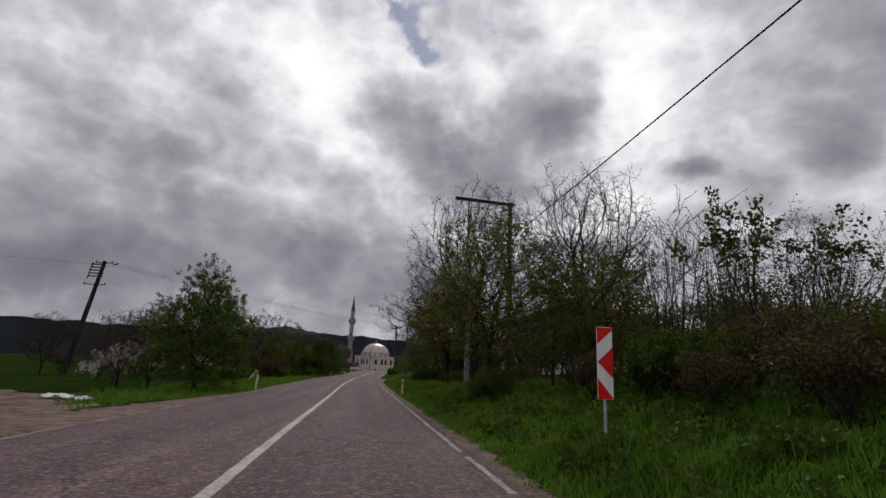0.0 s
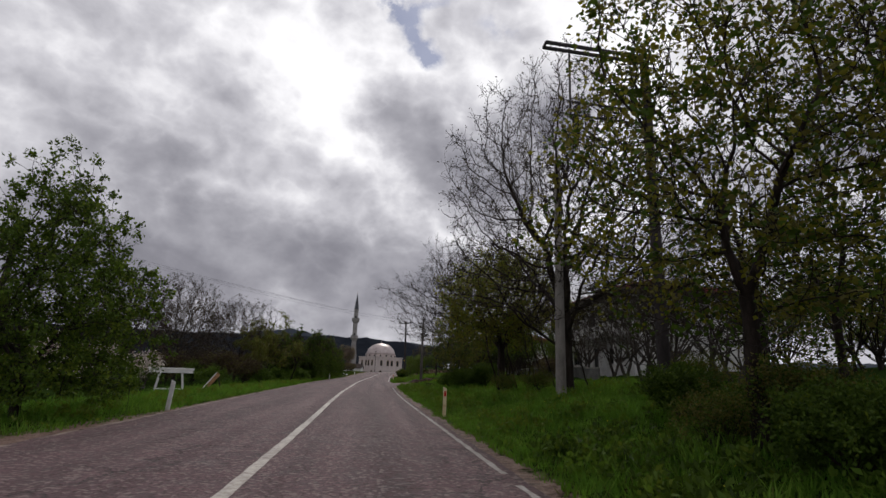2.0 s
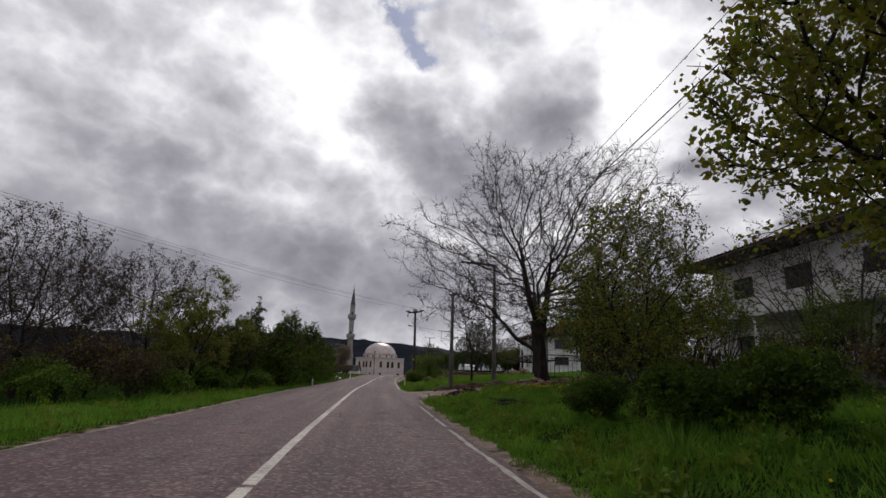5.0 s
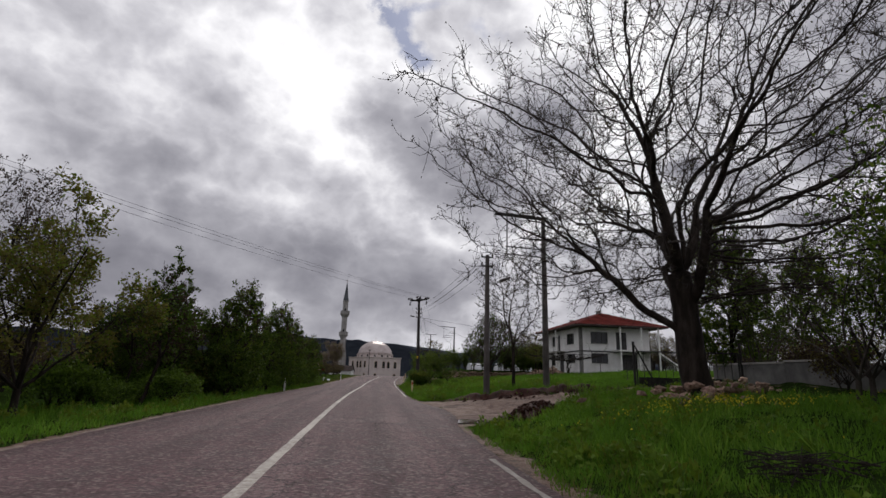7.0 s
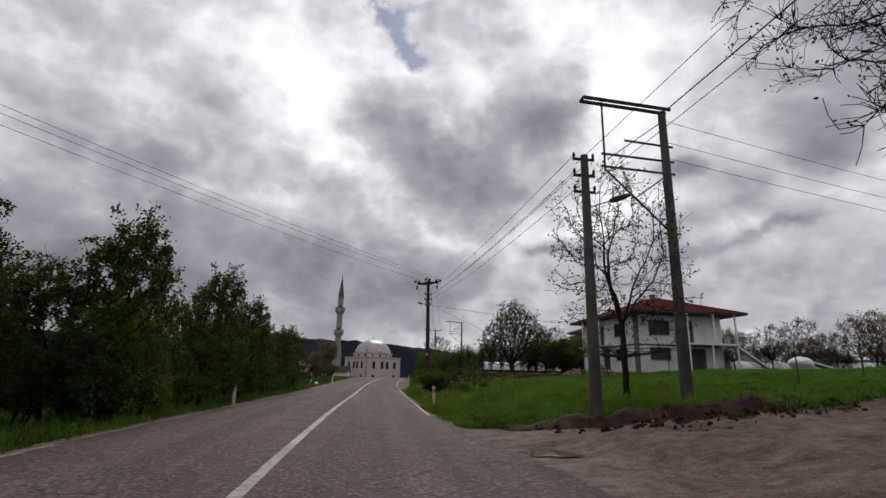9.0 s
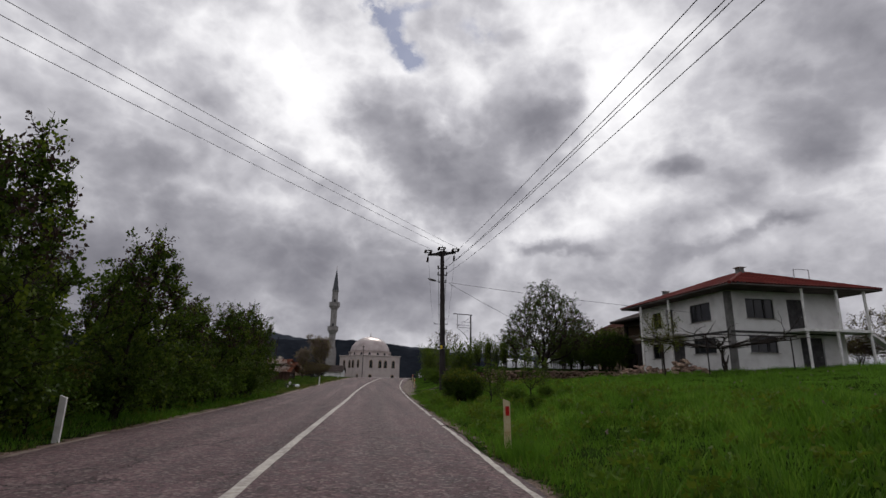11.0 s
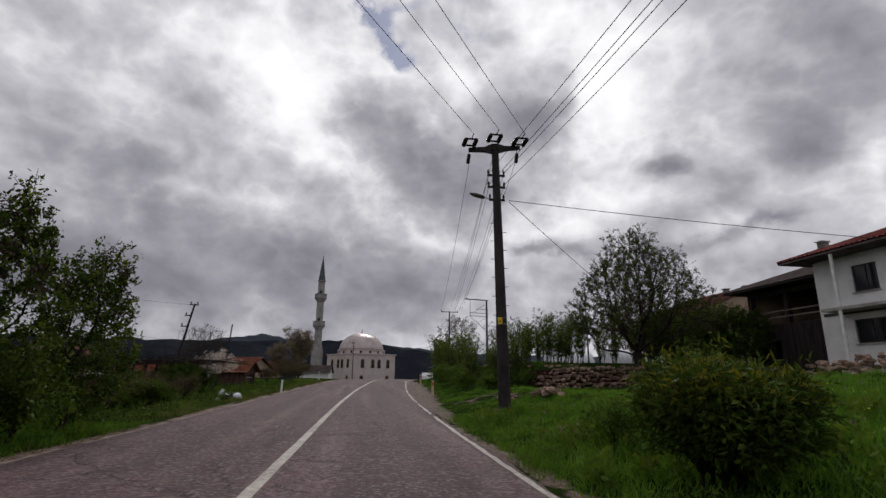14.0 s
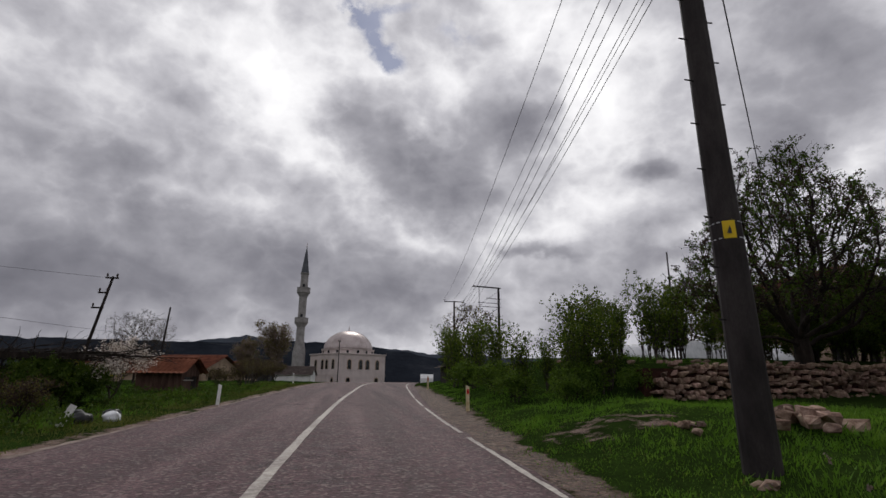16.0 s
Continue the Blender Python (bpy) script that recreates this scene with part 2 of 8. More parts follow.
def asphalt_material():
    m = bpy.data.materials.new("worn_asphalt")
    m.use_nodes = True
    n = Nodes(m.node_tree)
    co = n.add("ShaderNodeTexCoord").outputs["Object"]
    patch = n.noise(n.mapping(co, (1, 0.25, 1)), 0.5, 5, 0.6)
    tracks = n.noise(n.mapping(co, (1, 0.04, 1)), 1.3, 3, 0.5)
    blot = n.noise(co, 2.3, 5, 0.7, 0.3)
    grit = n.noise(co, 15, 5, 0.8)
    stones = n.add("ShaderNodeTexVoronoi")
    stones.inputs["Scale"].default_value = 22
    n.link(co, stones.inputs["Vector"])
    crack = n.add("ShaderNodeTexVoronoi", feature="DISTANCE_TO_EDGE")
    crack.inputs["Scale"].default_value = 0.55
    n.link(n.vec("ADD", co, n.noise(co, 2.0, 4, 0.7, out="Color")), crack.inputs["Vector"])
    line = n.range(crack.outputs["Distance"], 0.0, 0.018, 1.0, 0.0)
    line = n.math("MULTIPLY", line, n.range(patch, 0.44, 0.56))
    fac = n.math("ADD", n.math("MULTIPLY", patch, 0.2), n.math("ADD", n.math("MULTIPLY", tracks, 0.45), n.math("MULTIPLY", blot, 0.35)))
    col = n.ramp(n.range(fac, 0.38, 0.62), [(0.0, (0.062, 0.033, 0.037)), (0.4, (0.118, 0.066, 0.072)), (0.75, (0.168, 0.099, 0.105)), (1.0, (0.228, 0.147, 0.150))])
    across = n.add("ShaderNodeAttribute", attribute_name="across").outputs["Fac"]
    shaky = n.math("MULTIPLY_ADD", n.math("SUBTRACT", patch, 0.5), 0.9, across)
    oil = 0.0
    for mid, half in ((1.75, 0.55), (-2.15, 0.5)):
        oil = n.math("MAXIMUM", oil, n.range(n.math("ABSOLUTE", n.math("SUBTRACT", shaky, mid)), 0.0, half, 0.5, 0.0))
    col = n.mix(n.math("MULTIPLY", oil, n.range(tracks, 0.3, 0.6, 0.4, 1.0)), col, (0.058, 0.037, 0.038))
    col = n.mix(n.range(grit, 0.36, 0.58, 0.0, 1.0), (0.038, 0.026, 0.026), col)
    sep = n.add("ShaderNodeSeparateColor")
    n.link(stones.outputs["Color"], sep.inputs[0])
    col = n.mix(n.math("MULTIPLY", n.range(sep.outputs[0], 0.80, 0.84), 0.4), col, (0.29, 0.235, 0.215))
    flaw = n.range(n.noise(n.mapping(co, (1, 0.35, 1)), 5.0, 5, 0.7, 0.4), 0.59, 0.69, 0.0, 0.75)
    col = n.mix(flaw, col, (0.045, 0.034, 0.033))
    col = n.mix(line, col, (0.03, 0.026, 0.025))
    p = n.add("ShaderNodeBsdfPrincipled")
    n.link(col, p.inputs["Base Color"])
    n.link(n.range(blot, 0.3, 0.7, 0.62, 0.9), p.inputs["Roughness"])
    p.inputs["Specular IOR Level"].default_value = 0.2
    b = n.add("ShaderNodeBump")
    b.inputs["Strength"].default_value = 0.8
    b.inputs["Distance"].default_value = 0.02
    n.link(n.math("SUBTRACT", n.math("ADD", grit, n.math("MULTIPLY", stones.outputs["Distance"], 0.6)), line), b.inputs["Height"])
    n.link(b.outputs[0], p.inputs["Normal"])
    n.link(p.outputs[0], n.add("ShaderNodeOutputMaterial").inputs[0])
    return m


def ground_material():
    """Turf and bare soil: the attribute "soil" says where the earth lies open, "gravel" where it is stony."""
    m = bpy.data.materials.new("turf_and_soil")
    m.use_nodes = True
    n = Nodes(m.node_tree)
    co = n.add("ShaderNodeTexCoord").outputs["Object"]
    patch = n.noise(co, 0.35, 5, 0.6)
    tuft = n.noise(co, 3.5, 5, 0.7)
    grain = n.noise(co, 28, 4, 0.7)
    fac = n.math("ADD", n.math("MULTIPLY", patch, 0.5), n.math("MULTIPLY", tuft, 0.5))
    turf = n.ramp(n.range(fac, 0.33, 0.67), [(0.0, (0.008, 0.014, 0.003)), (0.4, (0.020, 0.044, 0.007)), (0.75, (0.040, 0.084, 0.012)), (1.0, (0.070, 0.108, 0.022))])
    turf = n.mix(n.range(grain, 0.35, 0.6, 0.0, 0.6), (0.015, 0.022, 0.007), turf)
    ruts = n.noise(n.mapping(co, (0.55, 1.5, 1), (0, 0, -0.35)), 1.3, 9, 0.72, 0.15)
    soil = n.ramp(n.range(n.math("ADD", n.math("MULTIPLY", tuft, 0.3), n.math("ADD", n.math("MULTIPLY", grain, 0.3), n.math("MULTIPLY", ruts, 0.4))), 0.40, 0.61),
                  [(0.0, (0.042, 0.020, 0.015)), (0.42, (0.140, 0.086, 0.066)), (1.0, (0.290, 0.208, 0.172))])
    stones = n.add("ShaderNodeTexVoronoi")
    stones.inputs["Scale"].default_value = 14
    n.link(co, stones.inputs["Vector"])
    sep = n.add("ShaderNodeSeparateColor")
    n.link(stones.outputs["Color"], sep.inputs[0])
    grit = n.mix(sep.outputs[0], (0.046, 0.032, 0.023), (0.150, 0.108, 0.082))
    a = n.add("ShaderNodeAttribute", attribute_name="soil")
    g = n.add("ShaderNodeAttribute", attribute_name="gravel")
    edge = n.math("MULTIPLY", n.math("SUBTRACT", n.noise(co, 1.7, 6, 0.7), 0.5), 1.5)
    bare = n.range(n.math("ADD", a.outputs["Fac"], edge), 0.42, 0.58)
    stony = n.math("MULTIPLY", n.range(n.math("ADD", g.outputs["Fac"], edge), 0.45, 0.7), n.range(sep.outputs[1], 0.25, 0.5))
    col = n.mix(bare, turf, soil)
    col = n.mix(stony, col, grit)
    p = n.add("ShaderNodeBsdfPrincipled")
    n.link(col, p.inputs["Base Color"])
    n.link(n.range(bare, 0, 1, 1.0, 0.7), p.inputs["Roughness"])
    n.link(n.range(bare, 0, 1, 0.0, 0.15), p.inputs["Specular IOR Level"])
    b = n.add("ShaderNodeBump")
    b.inputs["Strength"].default_value = 0.9
    b.inputs["Distance"].default_value = 0.05
    n.link(n.math("ADD", n.math("ADD", n.math("ADD", tuft, n.math("MULTIPLY", n.math("MULTIPLY", ruts, 2.0), bare)), n.math("MULTIPLY", grain, 0.5)), n.math("MULTIPLY", n.math("MULTIPLY", stony, -0.5), stones.outputs["Distance"])), b.inputs["Height"])
    n.link(b.outputs[0], p.inputs["Normal"])
    n.link(p.outputs[0], n.add("ShaderNodeOutputMaterial").inputs[0])
    return m


def paint_line_material():
    """Road paint, rubbed through to the asphalt in spots."""
    m = bpy.data.materials.new("worn_road_paint")
    m.use_nodes = True
    n = Nodes(m.node_tree)
    co = n.add("ShaderNodeTexCoord").outputs["Object"]
    wear = n.math("ADD", n.math("MULTIPLY", n.noise(co, 9, 6, 0.75), 0.65), n.math("MULTIPLY", n.noise(co, 0.6, 3), 0.35))
    col = n.mix(n.range(wear, 0.40, 0.60), (0.50, 0.46, 0.40), (0.22, 0.185, 0.165))
    p = n.add("ShaderNodeBsdfPrincipled")
    n.link(col, p.inputs["Base Color"])
    p.inputs["Roughness"].default_value = 0.7
    n.link(p.outputs[0], n.add("ShaderNodeOutputMaterial").inputs[0])
    return m


def glassy(name, col=(0.012, 0.013, 0.016), rough=0.08, spec=0.3):
    m = bpy.data.materials.new(name)
    m.use_nodes = True
    p = m.node_tree.nodes["Principled BSDF"]
    p.inputs["Base Color"].default_value = (*col, 1)
    p.inputs["Roughness"].default_value = rough
    p.inputs["Specular IOR Level"].default_value = spec
    return m


ASPHALT, GROUND, ROAD_PAINT = asphalt_material(), ground_material(), paint_line_material()
BARK = surface("grey_brown_bark", [(0.009, 0.007, 0.006), (0.024, 0.018, 0.015), (0.050, 0.040, 0.034)], 5, 0.9, 0.9, 50, stretch=(1, 1, 0.25), dist=0.03)
BARK_PALE = surface("pale_twig_bark", [(0.022, 0.017, 0.015), (0.055, 0.045, 0.039), (0.090, 0.076, 0.067)], 5, 0.9, 0.5, 50, stretch=(1, 1, 0.3))
LEAF_MID = leafy("spring_leaves", (0.024, 0.046, 0.006), (0.155, 0.205, 0.026), 0.38)
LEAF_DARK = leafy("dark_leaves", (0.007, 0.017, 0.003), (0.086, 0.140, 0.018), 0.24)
LEAF_YELLOW = leafy("yellowish_young_leaves", (0.060, 0.066, 0.008), (0.210, 0.200, 0.022), 0.42)
LEAF_OLIVE = leafy("brownish_olive_leaves", (0.042, 0.040, 0.012), (0.165, 0.150, 0.038), 0.36)
LEAF_FRESH = leafy("fresh_green_leaves", (0.036, 0.078, 0.011), (0.130, 0.205, 0.024), 0.35)
LEAF_BROWN = leafy("purple_brown_young_leaves", (0.020, 0.013, 0.011), (0.075, 0.050, 0.040), 0.3)
BUD = leafy("brown_buds", (0.022, 0.018, 0.012), (0.07, 0.062, 0.034), 0.2)
BLOSSOM = leafy("white_blossom", (0.50, 0.43, 0.42), (0.80, 0.74, 0.72), 0.3)
BLOSSOM_DULL = leafy("dull_pink_blossom", (0.12, 0.088, 0.082), (0.25, 0.19, 0.175), 0.3)
GRASS = leafy("grass_blades", (0.014, 0.036, 0.004), (0.135, 0.275, 0.030), 0.38, 0.35)
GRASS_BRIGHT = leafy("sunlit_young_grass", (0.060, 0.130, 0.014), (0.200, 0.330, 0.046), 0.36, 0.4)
GRASS_DRY = leafy("drier_grass_blades", (0.040, 0.058, 0.012), (0.165, 0.168, 0.046), 0.3)
FLOWER = leafy("yellow_flowers", (0.45, 0.38, 0.02), (0.7, 0.6, 0.04), 0.2)
CONCRETE = surface("weathered_concrete", [(0.20, 0.185, 0.17), (0.33, 0.31, 0.285), (0.43, 0.41, 0.38)], 2.5, 0.85, 0.4, 45)
# darkest of the concretes, for the darkest poles and chimney caps
CONCRETE_DARK = surface("dark_concrete", [(0.017, 0.014, 0.014), (0.033, 0.028, 0.028), (0.056, 0.049, 0.047)], 2.5, 0.8, 0.4, 45, stretch=(1, 1, 0.4))
CONCRETE_POLE = surface("dull_pole_concrete", [(0.12, 0.11, 0.10), (0.20, 0.186, 0.17), (0.28, 0.262, 0.243)], 2.5, 0.85, 0.4, 45, stretch=(1, 1, 0.4))
CONCRETE_MID = surface("grey_weathered_pole_concrete", [(0.052, 0.047, 0.045), (0.090, 0.081, 0.077), (0.14, 0.128, 0.12)], 2.5, 0.85, 0.4, 45, stretch=(1, 1, 0.4))
BLOCKS = surface("grey_block_render", [(0.09, 0.088, 0.086), (0.15, 0.146, 0.14), (0.22, 0.215, 0.205)], 1.5, 0.9, 0.5, 30)
WOOD_POLE = surface("tarred_pole_wood", [(0.012, 0.009, 0.009), (0.026, 0.021, 0.020), (0.048, 0.040, 0.037)], 4, 0.9, 0.6, 40, stretch=(1, 1, 0.15))
WOOD_GREY = surface("grey_weathered_wood", [(0.07, 0.06, 0.052), (0.15, 0.13, 0.115), (0.24, 0.215, 0.19)], 5, 0.9, 0.6, 40, stretch=(1, 1, 0.2))
WOOD_RUST = surface("reddish_old_planks", [(0.035, 0.020, 0.016), (0.075, 0.042, 0.033), (0.12, 0.075, 0.058)], 5, 0.9, 0.6, 40, stretch=(1, 1, 0.2))
WOOD_RAW = surface("orange_raw_wood", [(0.20, 0.10, 0.045), (0.36, 0.20, 0.10), (0.46, 0.28, 0.15)], 5, 0.8, 0.5, 40)
STEEL = surface("galvanised_steel", [(0.25, 0.25, 0.26), (0.38, 0.38, 0.39), (0.46, 0.46, 0.47)], 6, 0.5, 0.15, 60, metal=0.7)
STEEL_DARK = surface("dark_painted_steel", [(0.014, 0.013, 0.013), (0.032, 0.030, 0.030), (0.06, 0.052, 0.048)], 6, 0.6, 0.2, 60, metal=0.3)
PORCELAIN = surface("brown_insulator_glaze", [(0.02, 0.014, 0.012), (0.04, 0.025, 0.02)], 6, 0.25, 0.0)
CABLE = surface("black_cable", [(0.015, 0.015, 0.016), (0.03, 0.03, 0.032)], 8, 0.6, 0.0)
WALL_WHITE = surface("white_house_render", [(0.50, 0.49, 0.48), (0.66, 0.65, 0.64), (0.74, 0.735, 0.73)], 0.8, 0.85, 0.25, 25)
WALL_STONE = surface("pale_mosque_render", [(0.43, 0.365, 0.350), (0.53, 0.455, 0.435), (0.60, 0.525, 0.500)], 0.5, 0.85, 0.25, 15)
WALL_OCHRE = surface("stained_ochre_render", [(0.20, 0.14, 0.10), (0.34, 0.25, 0.18), (0.42, 0.33, 0.25)], 0.9, 0.9, 0.4, 20)
MINARET_STONE = surface("grey_cut_stone", [(0.17, 0.16, 0.155), (0.27, 0.255, 0.248), (0.36, 0.345, 0.335)], 0.9, 0.85, 0.3, 12)
LEAD = surface("brushed_dome_metal", [(0.30, 0.255, 0.245), (0.42, 0.36, 0.345), (0.50, 0.44, 0.425)], 0.5, 0.36, 0.1, 12, metal=0.75)
CONE_GREY = surface("dark_cone_lead", [(0.06, 0.065, 0.075), (0.10, 0.105, 0.115)], 1.0, 0.5, 0.1, 12, metal=0.4)
TILE_RED = surface("red_roof_tiles", [(0.085, 0.014, 0.014), (0.145, 0.022, 0.020), (0.19, 0.036, 0.030)], 1.3, 0.75, 0.3, 20, random_tone=0.15)
TILE_ORANGE = surface("orange_roof_tiles", [(0.085, 0.032, 0.021), (0.17, 0.062, 0.036), (0.25, 0.10, 0.060)], 1.3, 0.85, 0.3, 20, random_tone=0.15)
TILE_RUST = surface("rusty_old_roof_tiles", [(0.060, 0.026, 0.020), (0.115, 0.045, 0.032), (0.17, 0.075, 0.052)], 1.3, 0.85, 0.4, 20, random_tone=0.2)
TILE_BROWN = surface("old_brown_roof_tiles", [(0.045, 0.036, 0.034), (0.085, 0.068, 0.062), (0.13, 0.105, 0.095)], 1.3, 0.85, 0.4, 20, random_tone=0.15)
TRIM_DARK = surface("dark_grey_trim", [(0.03, 0.029, 0.030), (0.055, 0.053, 0.054), (0.085, 0.082, 0.08)], 3, 0.8, 0.3, 30)
WHITE_PAINT = surface("chalky_white_paint", [(0.55, 0.54, 0.52), (0.70, 0.69, 0.67), (0.78, 0.775, 0.76)], 4, 0.6, 0.1, 40)
CREAM_PAINT = surface("dirty_cream_paint", [(0.40, 0.29, 0.14), (0.56, 0.46, 0.28), (0.64, 0.57, 0.42)], 4, 0.6, 0.15, 40)
RED_PAINT = surface("faded_red_reflector", [(0.38, 0.012, 0.012), (0.50, 0.020, 0.018)], 6, 0.45, 0.0)
SIGN_WHITE = surface("white_sign_film", [(0.66, 0.65, 0.63), (0.76, 0.75, 0.73)], 5, 0.4, 0.0)
SIGN_RED = surface("red_sign_film", [(0.52, 0.010, 0.012), (0.66, 0.016, 0.016)], 5, 0.4, 0.0)
YELLOW = surface("yellow_warning_plate", [(0.62, 0.42, 0.02), (0.74, 0.52, 0.03)], 6, 0.5, 0.0)
PLASTIC_WHITE = surface("white_plastic_sheet", [(0.52, 0.53, 0.55), (0.68, 0.69, 0.71), (0.76, 0.77, 0.78)], 3, 0.4, 0.4, 12)
BAG_BLACK = surface("black_plastic", [(0.012, 0.012, 0.013), (0.03, 0.03, 0.03)], 3, 0.35, 0.4, 12)
STONE = surface("field_stone", [(0.085, 0.052, 0.040), (0.235, 0.155, 0.118), (0.400, 0.310, 0.245)], 2.5, 0.9, 0.6, 22, random_tone=0.5)
EARTH = surface("dark_wet_earth", [(0.010, 0.004, 0.003), (0.036, 0.013, 0.009), (0.075, 0.032, 0.023)], 3, 0.8, 0.9, 16, random_tone=0.25, dist=0.04)
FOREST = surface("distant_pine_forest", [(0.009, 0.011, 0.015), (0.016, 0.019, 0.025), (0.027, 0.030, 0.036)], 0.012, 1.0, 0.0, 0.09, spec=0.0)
# paler and bluer than the near ridge: distance haze put into the colour
FOREST_FAR = surface("hazed_far_forest", [(0.028, 0.034, 0.044), (0.042, 0.049, 0.061), (0.062, 0.068, 0.080)], 0.008, 1.0, 0.0, 0.06, spec=0.0)
EDGE_DUST = surface("dusty_broken_asphalt", [(0.13, 0.098, 0.082), (0.22, 0.172, 0.145), (0.33, 0.270, 0.228)], 3.0, 0.9, 0.3, 30)
EDGE_PAINT = surface("nearly_worn_off_paint", [(0.19, 0.165, 0.15), (0.27, 0.245, 0.225), (0.40, 0.375, 0.35)], 3.0, 0.8, 0.2, 40)
PUDDLE = glassy("muddy_water", (0.12, 0.080, 0.058), 0.08, 0.3)
PANE = glassy("dark_window_glass")
CURTAIN = surface("grey_net_curtain", [(0.18, 0.18, 0.19), (0.30, 0.30, 0.31)], 8, 0.9, 0.0, 40)
TYRE = surface("black_rubber", [(0.012, 0.012, 0.012), (0.022, 0.022, 0.022)], 8, 0.8, 0.1)
CAR_WHITE = surface("white_car_paint", [(0.68, 0.68, 0.68), (0.74, 0.74, 0.74)], 2, 0.25, 0.0)

# ---------------------------------------------------------------- building helpers


def np_mesh(name, verts, faces, smooth=False):
    """A mesh from arrays: faces all of one corner count."""
    verts, faces = np.asarray(verts, np.float32), np.asarray(faces, np.int32)
    me = bpy.data.meshes.new(name)
    me.vertices.add(len(verts))
    me.vertices.foreach_set("co", verts.ravel())
    me.loops.add(faces.size)
    me.loops.foreach_set("vertex_index", faces.ravel())
    me.polygons.add(len(faces))
    me.polygons.foreach_set("loop_start", np.arange(0, faces.size, faces.shape[1], dtype=np.int32))
    if smooth:
        me.polygons.foreach_set("use_smooth", np.ones(len(faces), bool))
    me.update(calc_edges=True)
    return me


def thing(name, at, label, category, group="", turn=0.0, kind=""):
    ob = new(name)
    ob.empty_display_size = 0.2
    ob.matrix_world = pose(*at, 0, 0, turn)
    return tagged(ob, label, category, group, kind)


def part(name, data, material, parent=None, label="", smooth=False):
    """Links a bmesh or mesh as one object under a thing or a part."""
    if isinstance(data, bmesh.types.BMesh):
        me = bpy.data.meshes.new(name)
        if smooth:
            for f in data.faces:
                f.smooth = True
        data.to_mesh(me)
        data.free()
    else:
        me = data
    if material is not None and not me.materials:
        me.materials.append(material)
    ob = new(name, me)
    ob.parent = parent
    if label:
        tagged(ob, label)
    return ob


def add_box(bm, c, size, turn=0.0, bevel=0.0, m=None):
    geo = bmesh.ops.create_cube(bm, size=1.0)["verts"]
    mat4 = (m or Matrix.Identity(4)) @ pose(*c, 0, 0, turn) @ Matrix.Diagonal((*size, 1))
    bmesh.ops.transform(bm, matrix=mat4, verts=geo)
    if bevel:
        edges = list({e for v in geo for e in v.link_edges})
        bmesh.ops.bevel(bm, geom=edges, offset=bevel, segments=2, affect="EDGES", profile=0.6)
    return bm


def box(c, size, turn=0.0, bevel=0.0):
    return add_box(bmesh.new(), c, size, turn, bevel)


def add_rod(bm, a, b, r0, r1=None, sides=8):
    """A tapered round bar from a to b."""
    a, b = Vector(a), Vector(b)
    d = b - a
    m = Matrix.Translation((a + b) / 2) @ d.to_track_quat("Z", "Y").to_matrix().to_4x4()
    bmesh.ops.create_cone(bm, cap_ends=True, segments=sides, radius1=r0, radius2=r0 if r1 is None else r1, depth=d.length, matrix=m)
    return bm


def rod(a, b, r0, r1=None, sides=8):
    return add_rod(bmesh.new(), a, b, r0, r1, sides)


def add_bar(bm, a, b, w, h):
    """A square bar from a to b."""
    a, b = Vector(a), Vector(b)
    d = b - a
    m = Matrix.Translation((a + b) / 2) @ d.to_track_quat("X", "Z").to_matrix().to_4x4()
    return add_box(bm, (0, 0, 0), (d.length, w, h), m=m)


def bar(a, b, w, h):
    return add_bar(bmesh.new(), a, b, w, h)


def lathe(profile, sides=24):
    """A round body from (radius, height) pairs."""
    ang = np.linspace(0, 2 * math.pi, sides, endpoint=False)
    rings = np.array([[(r * math.cos(a), r * math.sin(a), z) for a in ang] for r, z in profile]).reshape(-1, 3)
    n = len(profile)
    faces = [(i * sides + j, i * sides + (j + 1) % sides, (i + 1) * sides + (j + 1) % sides, (i + 1) * sides + j) for i in range(n - 1) for j in range(sides)]
    bm = bmesh.new()
    vs = [bm.verts.new(v) for v in rings]
    for f in faces:
        bm.faces.new([vs[i] for i in f])
    bm.faces.new([vs[i] for i in reversed(range(sides))])
    bm.faces.new([vs[(n - 1) * sides + i] for i in range(sides)])
    return bm


def prism(outline, axis_from, axis_to, flat="xz"):
    """An outline in the x-z plane, pushed along y."""
    bm = bmesh.new()
    a = [bm.verts.new((x, axis_from, z)) for x, z in outline]
    b = [bm.verts.new((x, axis_to, z)) for x, z in outline]
    n = len(outline)
    bm.faces.new(a)
    bm.faces.new(list(reversed(b)))
    for i in range(n):
        bm.faces.new([a[i], b[i], b[(i + 1) % n], a[(i + 1) % n]])
    bmesh.ops.recalc_face_normals(bm, faces=bm.faces)
    return bm


